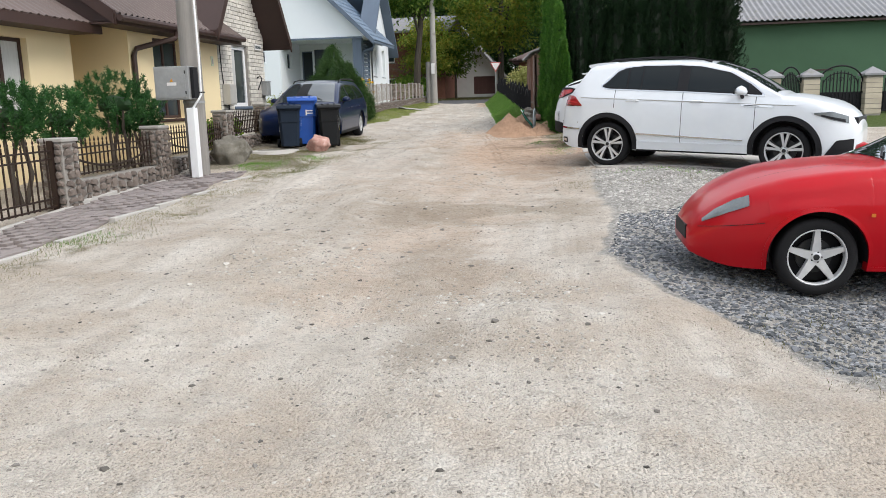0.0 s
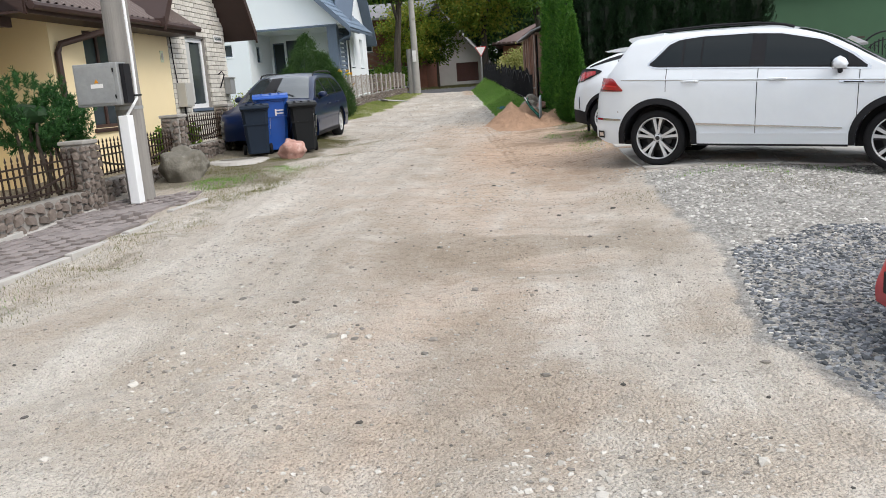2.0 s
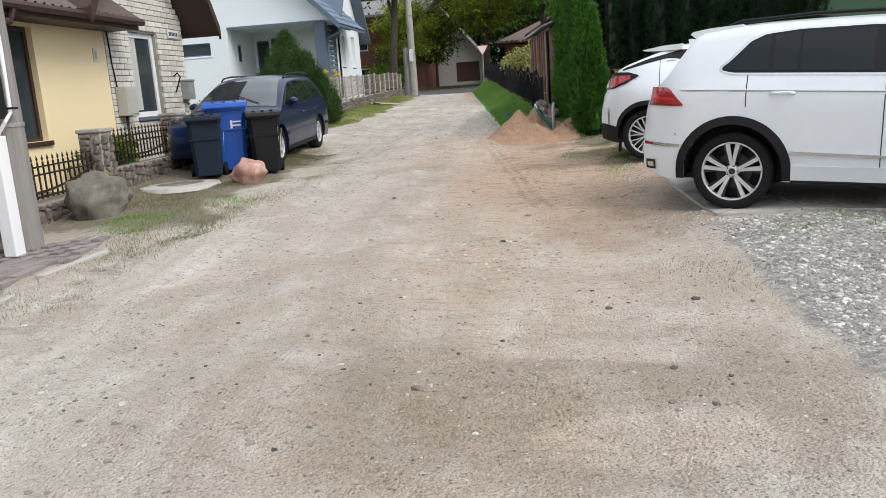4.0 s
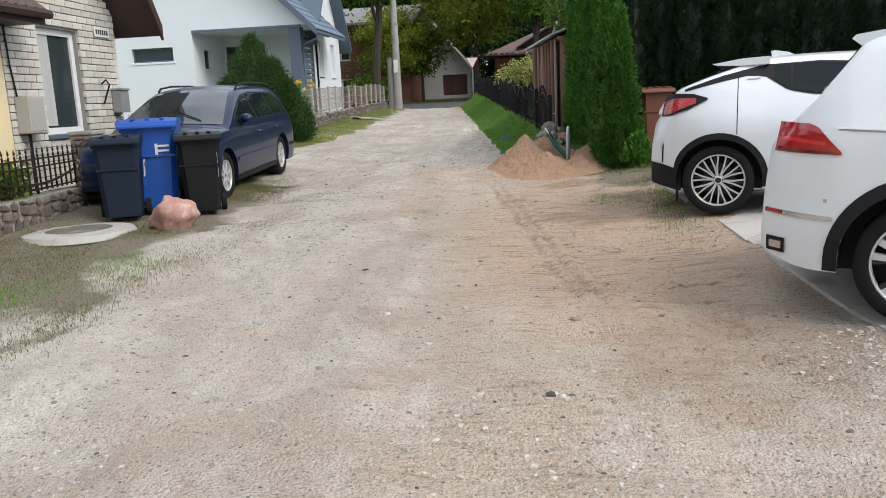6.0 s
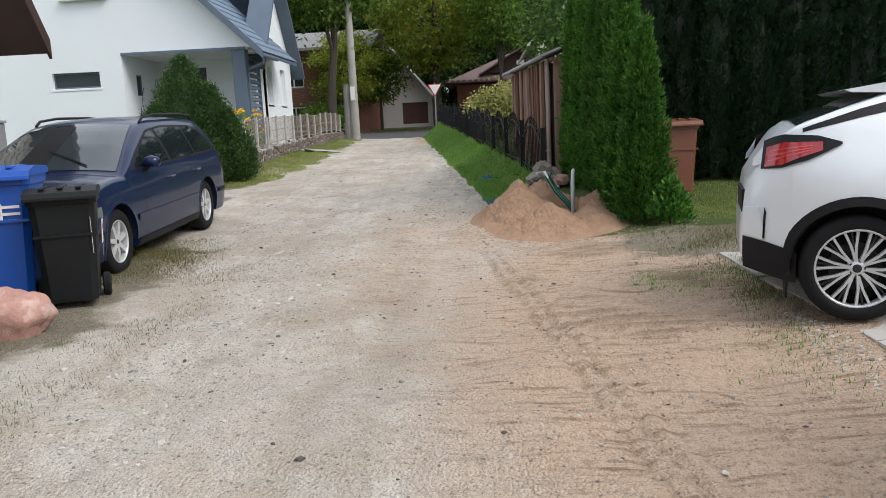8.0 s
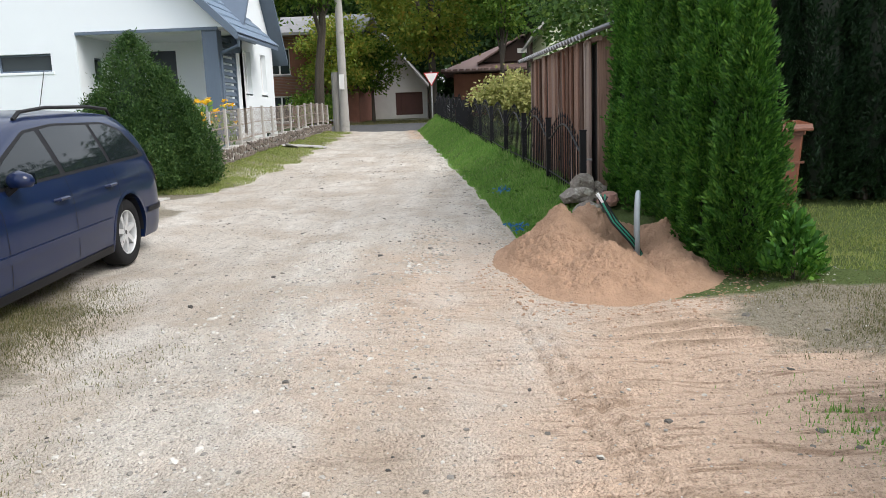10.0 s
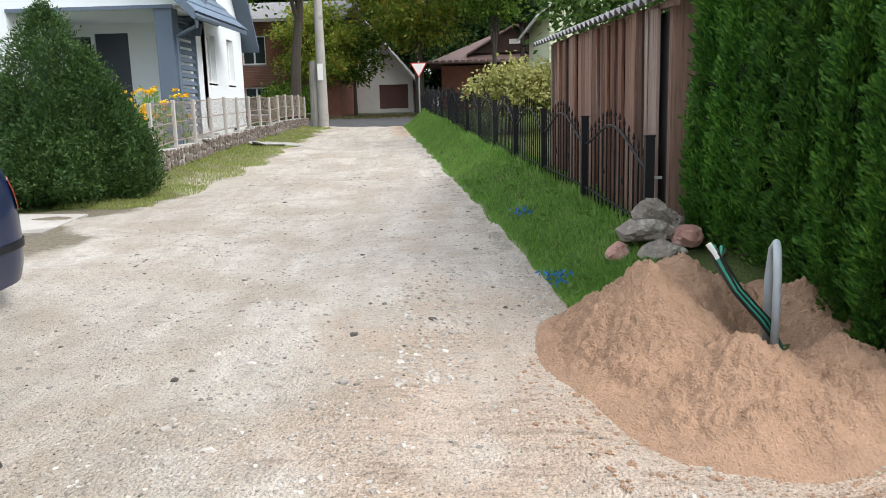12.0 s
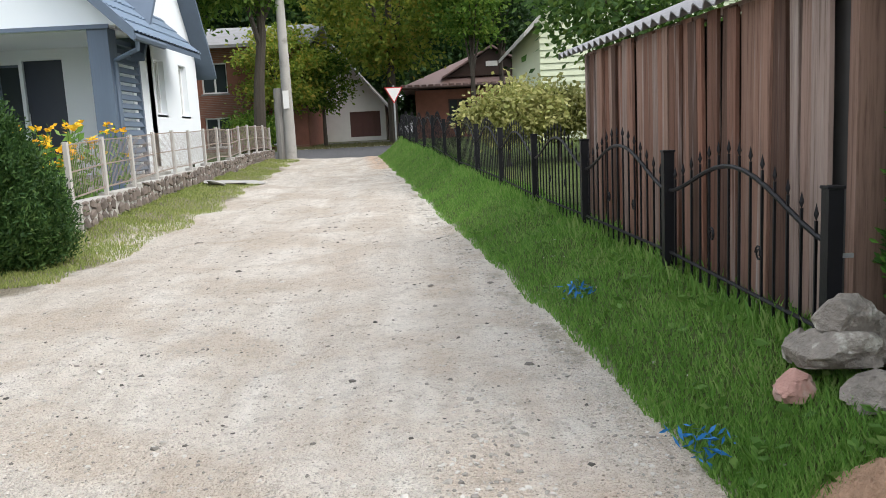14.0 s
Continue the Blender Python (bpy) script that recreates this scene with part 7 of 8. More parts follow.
    for x, y, sx in ((-1.5, 33.0, .85), (-.5, 33.6, .8)):
        b = thing("shrub", pose(x, y, gz(x, y)), "pale yellow-leaved bush behind the fence", "shrub")
        p, d = crown_points(rng, 60, 90, sx, sx * .8, .48, .95, .16, .35)
        leaves("foliage", leaf_mesh("foliage", p, d, rng.uniform(.06, .12, len(p)), rng, .6), M["leaf_gold"], b)
        part("stem", tube(bmesh.new(), [(0, 0, -.03), (.02, 0, .9)], [.04, .01], 6), M["bark"], b)
    # yellow flowers along the pale fence
    fl = thing("flower_bed", pose(-8.0, 29.6, gz(-8.0, 29.6)), "tall yellow garden flowers behind the pale fence", "flowers")
    rng = np.random.RandomState(77)
    bm = bmesh.new()
    heads, hd = [], []
    P, D = [], []
    for _ in range(46):
        x, y, h = rng.uniform(-.55, .2), rng.uniform(-.8, 2.6), rng.uniform(.7, 1.35)
        tube(bm, [(x, y, -.02), (x + .03, y, h)], [.008, .005], 4)
        q = np.array([x + .03, y, h])
        heads += [q + rng.normal(0, .02, 3) for _ in range(9)]
        hd += [np.array([math.cos(a), math.sin(a), .35]) for a in np.linspace(0, 6, 9)]
        P += [np.array([x, y, rng.uniform(.15, h)]) + rng.normal(0, .05, 3) for _ in range(16)]
        D += [rng.normal(size=3) for _ in range(16)]
    part("stems", bm, M["grass"], fl)["kind"] = "stuff"
    leaves("petals", leaf_mesh("petals", heads, hd, rng.uniform(.06, .1, len(heads)), rng, .6), M["flower"], fl)["kind"] = "stuff"
    leaves("foliage", leaf_mesh("foliage", P, D, rng.uniform(.08, .16, len(P)), rng, .5), M["grass"], fl)


def street_trees():
    T = "trees along the street"
    # the small maple at the crossing and those round it
    tree(101, -9.4, 55.0, 5.6, 1.75, 1.9, .13, 95, 105, .17, M["leaf_yellow"], "young maple with leaves turning yellow", T, spread=.36)
    tree(102, -7.9, 56.5, 4.6, 1.3, 1.4, .11, 60, 100, .16, M["leaf"], "small leafy street tree", T, spread=.34)
    tree(103, -4.6, 56.0, 10.5, 3.2, 3.5, .26, 120, 110, .24, M["leaf_yellow"], "tall maple with yellow-green leaves over the crossing", T, spread=.6)
    tree(104, -9.0, 47.0, 11.0, 2.7, 2.9, .24, 110, 100, .22, M["leaf"], "tall tree with a thick leaning trunk", T, (-.4, .2), .55)
    tree(105, -12.4, 50.5, 10.5, 2.6, 2.6, .22, 100, 100, .22, M["leaf"], "leafy tree before the brick building", T, (.3, 0), .55)
    tree(106, -14.5, 47.5, 11.0, 2.8, 3.4, .22, 100, 100, .22, M["leaf_dark"], "dark leafy tree behind the white house", T, (.3, 0), .6)
    tree(107, 1.6, 34.8, 5.6, 1.9, 1.9, .14, 95, 85, .15, M["leaf_mid"], "garden fruit tree before the cream house", T, (-.3, -.2), .42)
    tree(108, -1.0, 52.5, 8.6, 1.5, 2.2, .13, 60, 90, .2, M["leaf"], "slim garden tree before the red house", T, spread=.45)
    tree(109, .4, 54.5, 9.2, 1.6, 2.4, .13, 60, 90, .2, M["leaf_dark"], "slim dark garden tree", T, spread=.45)
    tree(110, 3.2, 50.5, 6.6, 1.8, 2.8, .16, 80, 100, .2, M["leaf_dark"], "dark bushy tree beside the cream house", T, spread=.45)
    s = thing("shrub", pose(-10.6, 53.9, gz(-10.6, 53.9)), "green shrub under the brick building", "shrub")
    rng = np.random.RandomState(120)
    p, d = crown_points(rng, 40, 80, 1.1, .8, .8, 1.0, .3, .3)
    leaves("foliage", leaf_mesh("foliage", p, d, rng.uniform(.1, .2, len(p)), rng, .6), M["leaf"], s)
    part("stem", tube(bmesh.new(), [(0, 0, -.03), (.02, 0, .9)], [.05, .01], 6), M["bark"], s)
    # the dark wood behind everything
    a = tree(131, -22, 74, 17, 5.0, 6.5, .4, 150, 110, .42, M["leaf_dark"], "tall dark tree of the wood behind the houses", "wood behind the houses", spread=1.0)
    b = tree(132, -14, 77, 18, 5.2, 7.0, .42, 150, 110, .42, M["leaf_dark"], "tall dark tree of the wood behind the houses", "wood behind the houses", spread=1.0)
    c = tree(133, -6, 74, 16, 5.0, 6.5, .4, 150, 110, .42, M["leaf_mid"], "tall green tree of the wood behind the houses", "wood behind the houses", spread=1.0)
    tree(134, -3.8, 69, 10.5, 3.4, 5.0, .25, 130, 110, .32, M["leaf_dark"], "dark bushy tree behind the crossing", T, spread=.7)
    for k, (src, x, y) in enumerate(((a, 1, 76), (b, 8, 73), (c, 15, 75), (a, 23, 74), (b, -30, 76), (c, -38, 73), (b, -10, 88), (a, -2, 90), (c, -18, 90), (b, 6, 90), (c, 31, 78), (a, -26, 90), (c, -27, 60), (b, -25, 50), (a, 13, 60), (b, 19, 48))):
        copy_thing(src, pose(x, y, gz(x, y) - .1, 0, 0, 47 * k + 11))


def grasses():
    rng = np.random.RandomState(201)

    def bunch(n, f):
        xs, ys = f(n)
        return xs, ys, ground_z(xs, ys)
    # lush bank: denser where it is passed
    def bank(n):
        y = 21.2 + (45.3 - 21.2) * rng.uniform(0, 1, n) ** 1.6
        e, f = bank_edge(y) + .05, fence_r(y) + np.where(y < 22.5, .02, .35)
        x = e + (f - e) * rng.uniform(0, 1, n) + .015 * np.sin(y * 5)
        return x, y
    blades("bank_grass", rng, *bunch(75000, bank), .055, M["grass"], "lush green grass on the bank below the iron fence", .0065, .8)
    def tall(n):
        y = 22.3 + 22.5 * rng.uniform(0, 1, n) ** 1.3
        return fence_r(y) + rng.normal(0, .1, n), y
    blades("bank_grass", rng, *bunch(4000, tall), .12, M["grass"], "longer grass along the iron fence", .008, .5)
    def lawn(n):
        return rng.uniform(-.2, 3.6, n), 19.6 + 2.2 * rng.uniform(0, 1, n)
    blades("lawn_grass", rng, *bunch(16000, lawn), .035, M["grass_verge"], "short thin grass by the thuja row", .006, .7)
    def clumpy(cx, cy, rx, ry, n, k):
        c = np.stack([rng.uniform(cx - rx, cx + rx, k), rng.uniform(cy - ry, cy + ry, k)], -1)
        i = rng.randint(0, k, n)
        return c[i, 0] + rng.normal(0, .14, n), c[i, 1] + rng.normal(0, .18, n)
    for spot in ((-5.2, 18.7, .3, .5, 5200, 12), (-5.6, 18.4, .45, 1.5, 11000, 26), (-6.0, 15.0, .75, 1.0, 9000, 34), (-4.95, 13.2, .55, 1.3, 5200, 34), (-4.85, 10.5, .4, 2.2, 3000, 40), (-4.7, 7.2, .4, 1.6, 2400, 34), (-4.4, 16.2, .3, 2.0, 1600, 26), (.5, 18.6, .8, .5, 6500, 20), (.12, 16.4, .2, 1.1, 2600, 9), (1.2, 10.9, 1.2, .6, 700, 6), (1.9, 4.4, .7, .5, 500, 6), (-.9, 22.6, .35, .5, 900, 8)):
        blades("verge_weeds", rng, *bunch(spot[4], lambda n: clumpy(spot[0], spot[1], spot[2], spot[3], n, spot[5])), .026, M["grass_dry"], "patchy dry weeds along the lane", .0038, .9)
    for spot in ((-5.35, 13.2, .3, .3, 1500, 7), (-4.75, 14.3, .15, .2, 500, 3), (-5.0, 7.2, .3, .4, 500, 6), (-.3, 17.0, .35, .25, 900, 7), (-.15, 15.0, .12, .6, 350, 5), (1.6, 11.6, 1.0, .25, 500, 5), (.15, 16.6, .15, .8, 900, 5)):
        blades("verge_weeds", rng, *bunch(spot[4], lambda n: clumpy(spot[0], spot[1], spot[2], spot[3], n, spot[5])), .03, M["grass"], "small green weeds on the verge", .006, .7)
    def verge(n):
        y = 26.2 + 19 * rng.uniform(0, 1, n) ** 1.2
        e = left_edge(y) - .1
        return e - 1.3 * rng.uniform(0, 1, n) ** .8 + .1 * np.sin(y * 3), y
    blades("verge_grass", rng, *bunch(42000, verge), .05, M["grass_verge"], "dry yellow-green grass on the verge", .008, .9)
    def far(n):
        return rng.uniform(-12, 6, n), rng.uniform(53.6, 58, n)
    blades("far_grass", rng, *bunch(9000, far), .12, M["grass_dry"], "worn grass strip across the street", .02, .7)
    # broad-leaved weeds on the bank
    P, D = [], []
    for _ in range(70):
        y = 21.6 + 7 * rng.uniform(0, 1) ** 1.5
        x = rng.uniform(bank_edge(y) + .1, fence_r(y))
        for k in range(7):
            a = rng.uniform(0, 6.3)
            P.append((x + .02 * math.cos(a), y + .02 * math.sin(a), gz(x, y) + .04))
            D.append((math.cos(a), math.sin(a), rng.uniform(.1, .6)))
    me = leaf_mesh("bank_weeds", P, D, rng.uniform(.03, .075, len(P)), rng, .5)
    me.materials.append(M["grass"])
    tagged(new("bank_weeds", me), "broad-leaved weeds in the bank grass", "weeds", kind="stuff")


def loose_stones():
    rng = np.random.RandomState(301)

    def inside(n, cx, cy, rx, ry, ymax=99):
        r, a = np.sqrt(rng.uniform(0, 1, n)), rng.uniform(0, 6.283, n)
        x, y = cx + rx * r * np.cos(a), cy + ry * r * np.sin(a)
        k = y < ymax
        return x[k], y[k]
    x, y = inside(38000, 2.4, 6.6, 2.4, 2.6, 9.1)
    k = x > yard_edge(y) + .08
    x, y = x[k], y[k]
    scatter_stones("grey_gravel", rng, x, y, .0145, M["pebble_grey"], "loose blue-grey crushed stone under the red car")
    x = rng.uniform(.15, 4.6, 20000)
    y = rng.uniform(2.6, 12.1, 20000)
    k = ((x - 2.6) / 2.3) ** 2 + ((y - 6.2) / 2.8) ** 2 > .9
    k &= x > yard_edge(y) + .05
    scatter_stones("pale_gravel", rng, x[k], y[k], .015, M["pebble_white"], "pale coarse gravel of the parking yard")
    y = -.5 + 46 * rng.uniform(0, 1, 26000) ** 1.4
    x = left_edge(y) + (np.where(y < 20, .6, bank_edge(y)) - left_edge(y)) * rng.uniform(0, 1, 26000)
    scatter_stones("road_stones", rng, x, y, .007, M["pebble_road"], "small loose stones on the lane")
    y = rng.uniform(0, 26, 1500)
    x = rng.uniform(-4, -.4, 1500) - .05 * y
    scatter_stones("road_stones", rng, x, y, .012, M["pebble_road"], "scattered larger stones on the lane")
    for cx, cy, rx, ry, n in ((-.3, 3.9, .8, .55, 500), (-1.5, 4.9, .6, .5, 200), (-3.6, 9.6, .5, 2.2, 900), (-3.9, 14.5, .5, 2.6, 900), (-3.7, 17.2, .5, 3.2, 1200), (-4.6, 23, 1.0, 2.6, 900), (-2.9, 18.5, .5, 1.6, 500)):
        x, y = inside(n, cx, cy, rx, ry)
        scatter_stones("road_stones", rng, x, y, .0095, M["pebble_road"], "patch of coarse stones on the lane")
    y = rng.uniform(1.5, 34, 1700)
    x = left_edge(y) + .3 + (np.where(y < 20, .4, bank_edge(y)) - left_edge(y) - .3) * rng.uniform(0, 1, 1700)
    scatter_stones("dark_stones", rng, x, y, .011, M["pebble_dark"], "dark flint chips lying on the lane")
    y = rng.uniform(2, 30, 130)
    x = left_edge(y) + .5 + (np.where(y < 20, .2, bank_edge(y)) - left_edge(y) - .5) * rng.uniform(0, 1, 130)
    scatter_stones("dark_stones", rng, x, y, .022, M["pebble_dark"], "single larger dark stones on the lane")
    for cx, cy, rx, ry, n in ((-2.7, 21.3, .25, 1.6, 420), (-3.4, 19.5, 1.0, 2.4, 500), (-2.3, 6.3, .7, .8, 260), (-.4, 5.3, .55, .4, 240), (-1.4, 11.2, .6, .5, 160), (.35, 12.0, .5, .5, 300), (.05, 15.2, .12, .9, 160)):
        x, y = inside(n, cx, cy, rx, ry)
        scatter_stones("road_stones", rng, x, y, .013, M["pebble_road"], "drift of coarse crushed stone")
    y = 21.0 + 24 * rng.uniform(0, 1, 1400) ** 1.4
    scatter_stones("edge_stones", rng, bank_edge(y) - .12 + rng.normal(0, .07, 1400), y, .011, M["pebble_road"], "crumbled stones along the foot of the bank")


plants(), street_trees(), grasses(), loose_stones()


# ---------- fences, walls and things along the left side ----------
def fence_l(y):
    return -6.25 - .1 * (y - 8.9)


def spear(bm, x, y, z0, z1, r=.008):
    """An upright iron bar with a pointed head."""
    box(bm, x - r, x + r, y - r, y + r, z0, z1)
    a, b = [(x + r * 2 * i, y + r * 2 * j) for i, j in ((-1, 0), (0, -1), (1, 0), (0, 1))], z1
    ring = [bm.verts.new((p[0], p[1], b + .03)) for p in a]
    lo, hi = bm.verts.new((x, y, b - .005)), bm.verts.new((x, y, b + .085))
    for i in range(4):
        bm.faces.new((ring[i], ring[(i + 1) % 4], hi)), bm.faces.new((ring[(i + 1) % 4], ring[i], lo))


def stone_face(parent, p0, p1, z0, z1, seed, out, size=.16):
    """Field stones set in a wall face from p0 to p1 (plan), facing side out."""
    rng = random.Random(seed)
    d = Vector((p1[0] - p0[0], p1[1] - p0[1], 0))
    L = d.length
    d.normalize()
    u, k = 0.0, 0
    made = []
    while u < L:
        w = size * rng.uniform(.7, 1.4)
        z = z0
        while z < z1 - .03:
            h = min(size * rng.uniform(.5, .95), z1 - z)
            made.append((u + w / 2 + rng.uniform(-.02, .02), z + h / 2, w * .53, h * .56))
            z += h
        u += w
    for uu, zz, w, h in made:
        bm = rock(rng.randint(0, 99), w, .035, h, .18, 1)
        o = part("stone", bm, M["fieldstone"], parent)
        o.matrix_basis = Matrix.Translation((p0[0] + d.x * uu + out[0], p0[1] + d.y * uu + out[1], zz)) @ Matrix.Rotation(math.atan2(d.y, d.x), 4, "Z") @ Matrix.Rotation(rng.uniform(-.3, .3), 4, "Y")


def left_fence():
    f = thing("fence", pose(0, 0, 0), "dark brown iron fence with stone posts on a low stone wall", "fence")
    posts = [8.9, 11.75, 15.05, 17.85]
    for y in posts:
        x, z = fence_l(y), gz(fence_l(y), y)
        p = part("post", B(x - .15, x + .15, y - .15, y + .15, z - .1, z + .84, bevel=.012), M["mortar"], f, "square field-stone post")
        for a, b, o in (((x + .15, y - .14), (x + .15, y + .14), (.012, 0)), ((x - .14, y - .15), (x + .14, y - .15), (0, -.012))):
            stone_face(p, a, b, z, z + .82, int(y * 7), o, .13)
        part("cap", B(x - .17, x + .17, y - .17, y + .17, z + .84, z + .89, bevel=.012), M["concrete"], p)
    for a, b in zip(posts, posts[1:]):
        xa, xb = fence_l(a + .15), fence_l(b - .15)
        z = min(gz(xa, a), gz(xb, b))
        bm = bmesh.new()
        prism(bm, [(xa - .12, a + .15), (xa + .1, a + .15), (xb + .1, b - .15), (xb - .12, b - .15)], z - .15, z + .33, "z")
        w = part("low_wall", bm, M["mortar"], f, "low wall of field stones")
        stone_face(w, (xa + .1, a + .16), (xb + .1, b - .16), z + .0, z + .33, int(a * 3), (.012, 0), .17)
        n = int((b - a - .3) / .115)
        za, zb = z + .40, z + .74
        for zz in (za, zb - .09, zb):
            part("rail", tube(bmesh.new(), [(xa, a + .15, zz), (xb, b - .15, zz + .01)], .014, 4), M["brown_iron"], f)
        for k in range(n):
            t = (k + .5) / n
            y = a + .15 + (b - a - .3) * t
            bm = bmesh.new()
            spear(bm, fence_l(y), y, za - .02, zb + .06)
            part("picket", bm, M["brown_iron"], f)
        sw = [(fence_l(a + .3 + (b - a - .6) * q / 12) + .02, a + .3 + (b - a - .6) * q / 12, za + .06 + .16 * (2 * q / 12 - 1) ** 2) for q in range(13)]
        part("curved_rail", tube(bmesh.new(), sw, .016, 5), M["brown_iron"], f)
    g = thing("gate", pose(0, 0, 0), "dark brown iron driveway gate with spear tips", "gate")
    for y0, y1 in ((7.0, 8.72), (5.2, 6.95)):
        z = gz(-6.15, (y0 + y1) / 2)
        for zz in (z + .1, z + .2, z + .68, z + .78):
            part("rail", tube(bmesh.new(), [(fence_l(y0), y0, zz), (fence_l(y1), y1, zz)], .015, 4), M["brown_iron"], g)
        for y in (y0, y1):
            part("stile", B(fence_l(y) - .03, fence_l(y) + .03, y - .03, y + .03, z + .03, z + .9), M["brown_iron"], g)
        n = 14
        for k in range(1, n):
            y = y0 + (y1 - y0) * k / n
            bm = bmesh.new()
            spear(bm, fence_l(y), y, z + .08, z + .86)
            part("picket", bm, M["brown_iron"], g)
    part("letter_plate", B(fence_l(9.3) + .02, fence_l(9.3) + .03, 9.15, 9.3, gz(-6.3, 9.2) + .52, gz(-6.3, 9.2) + .66), M["plastic_grey"], f)


def utility_pole():
    x, y = -6.06, 12.25
    z = gz(x, y)
    p = thing("utility_pole", pose(0, 0, 0), "weathered grey utility pole with a metal meter box", "pole")
    part("shaft", lathe(bmesh.new(), [(.17, z - .1), (.168, z + 1.2), (.155, z + 4), (.13, z + 8.5), (.0, z + 8.5)], 18, "z", Matrix.Translation((x, y, 0))), M["pole"], p, smooth=True)
    boxp = part("meter_box", B(x - .44, x + .14, y - .42, y - .19, 1.68, 2.2, bevel=.008), M["zinc"], p, "grey galvanised meter box with a warning label")
    part("box_door", B(x - .41, x + .09, y - .432, y - .424, 1.71, 2.17, bevel=.003), M["zinc"], boxp)
    part("box_side", B(x + .145, x + .20, y - .36, y - .2, 1.70, 2.18), M["clad"], boxp)
    part("label", B(x - .22, x - .06, y - .437, y - .434, 1.9, 1.95), M["paper"], boxp, "white and yellow warning label")
    bm = prism(bmesh.new(), [(x - .17, 1.96), (x - .11, 1.96), (x - .14, 2.01)], y - .437, y - .434)
    part("warning_sign", bm, M["flower"], boxp)
    for k in range(2):
        part("hinge", B(x + .085, x + .1, y - .44, y - .43, 1.76 + k * .32, 1.81 + k * .32), M["clad"], boxp)
    part("cable_guard", B(x + .02, x + .15, y - .34, y - .2, z + .0, z + 1.12, bevel=.01), M["plastic_white"], p, "white sheet-metal cable guard")
    part("conduit", tube(bmesh.new(), [(x + .09, y - .26, z + 1.1), (x + .2, y - .24, z + 1.25), (x + .22, y - .18, 1.75), (x + .22, y - .16, 2.3), (x + .19, y - .15, 5.5)], .018, 8), M["plastic_white"], p, "white cable conduit")
    part("clamp", B(x + .15, x + .25, y - .2, y - .1, 1.78, 1.8), M["clad"], p)
    part("strap", lathe(bmesh.new(), [(.172, 1.62), (.176, 1.62), (.176, 1.66), (.172, 1.66)], 18, "z", Matrix.Translation((x, y, 0))), M["zinc"], p)
    # far pole at the crossing with its street lamp
    x, y = -7.75, 46.2
    z = gz(x, y)
    q = thing("street_lamp", pose(0, 0, 0), "tall grey concrete pole with a street lamp", "pole")
    part("shaft", lathe(bmesh.new(), [(.2, z - .1), (.17, z + 3), (.12, z + 8.2), (0, z + 8.2)], 14, "z", Matrix.Translation((x, y, 0))), M["concrete"], q, smooth=True)
    part("stub", lathe(bmesh.new(), [(.2, z - .1), (.18, z + 2.4), (0, z + 2.4)], 12, "z", Matrix.Translation((x - .3, y + .1, 0))), M["pole"], q)
    part("arm", tube(bmesh.new(), [(x, y, z + 7.4), (x + .25, y - .1, z + 7.65), (x + .7, y - .3, z + 7.75)], .03, 7), M["zinc"], q)
    head = rock(4, .32, .12, .07, .05, 2)
    bmesh.ops.translate(head, vec=(x + .9, y - .38, z + 7.78), verts=head.verts[:])
    part("lamp_head", head, M["plastic_white"], q, "white lamp head")
    part("notice", B(x - .1, x + .1, y - .235, y - .22, z + 1.7, z + 2.3), M["paper"], q)


def boulders():
    for n, x, y, sx, sy, sz, rz, mm, lab, sd in (("boulder", -6.15, 13.75, .36, .30, .36, 20, "rock_grey", "grey-green lichen-spotted boulder by the pole", 5), ("boulder", -5.22, 16.1, .22, .2, .23, 40, "rock_pink", "pink granite stone on the verge", 12)):
        o = part(n, rock(sd, sx, sy, sz, .22, 4), M[mm], None, "", True)
        o.matrix_basis = pose(x, y, gz(x, y) + sz * .42, 0, 0, rz)
        tagged(o, lab, "stone")
    heap = ((-1.07, 22.26, .19, .15, .13, .30, 15, "rock_heap"), (-1.15, 22.24, .25, .17, .13, .15, -20, "rock_heap"), (-1.33, 22.2, .12, .11, .11, .06, 40, "rock_pink"), (-1.06, 22.0, .21, .15, .10, .05, 5, "rock_heap"), (-.84, 22.16, .15, .13, .14, .10, 60, "rock_pink"), (-.92, 22.36, .17, .14, .15, .14, 110, "rock_heap"), (-1.2, 22.46, .10, .09, .12, .08, 30, "rock_heap"))
    for k, (x, y, sx, sy, sz, dz, rz, mm) in enumerate(heap):
        sx, sy, sz, dz = sx * .84, sy * .84, sz * .84, dz * .84
        bm = rock(20 + k, sx, sy, sz, .2, 4)
        # broken faces: slice a few flat planes off each stone
        r = random.Random(70 + k)
        for _ in range(7):
            n = Vector((r.uniform(-1, 1), r.uniform(-1, 1), r.uniform(-.3, 1))).normalized()
            reach = r.uniform(.70, .86) * math.sqrt((n.x * sx) ** 2 + (n.y * sy) ** 2 + (n.z * sz) ** 2)
            for v in bm.verts:
                over = v.co.dot(n) - reach
                if over > 0:
                    v.co -= n * over * .92
        o = part("field_stone", bm, M[mm], None)
        o.matrix_basis = pose(x, y, gz(x, y) + dz, r.uniform(-10, 10), r.uniform(-10, 10), rz)
        tagged(o, "rough broken field stone in a small heap by the fence", "stone", "heap of field stones")


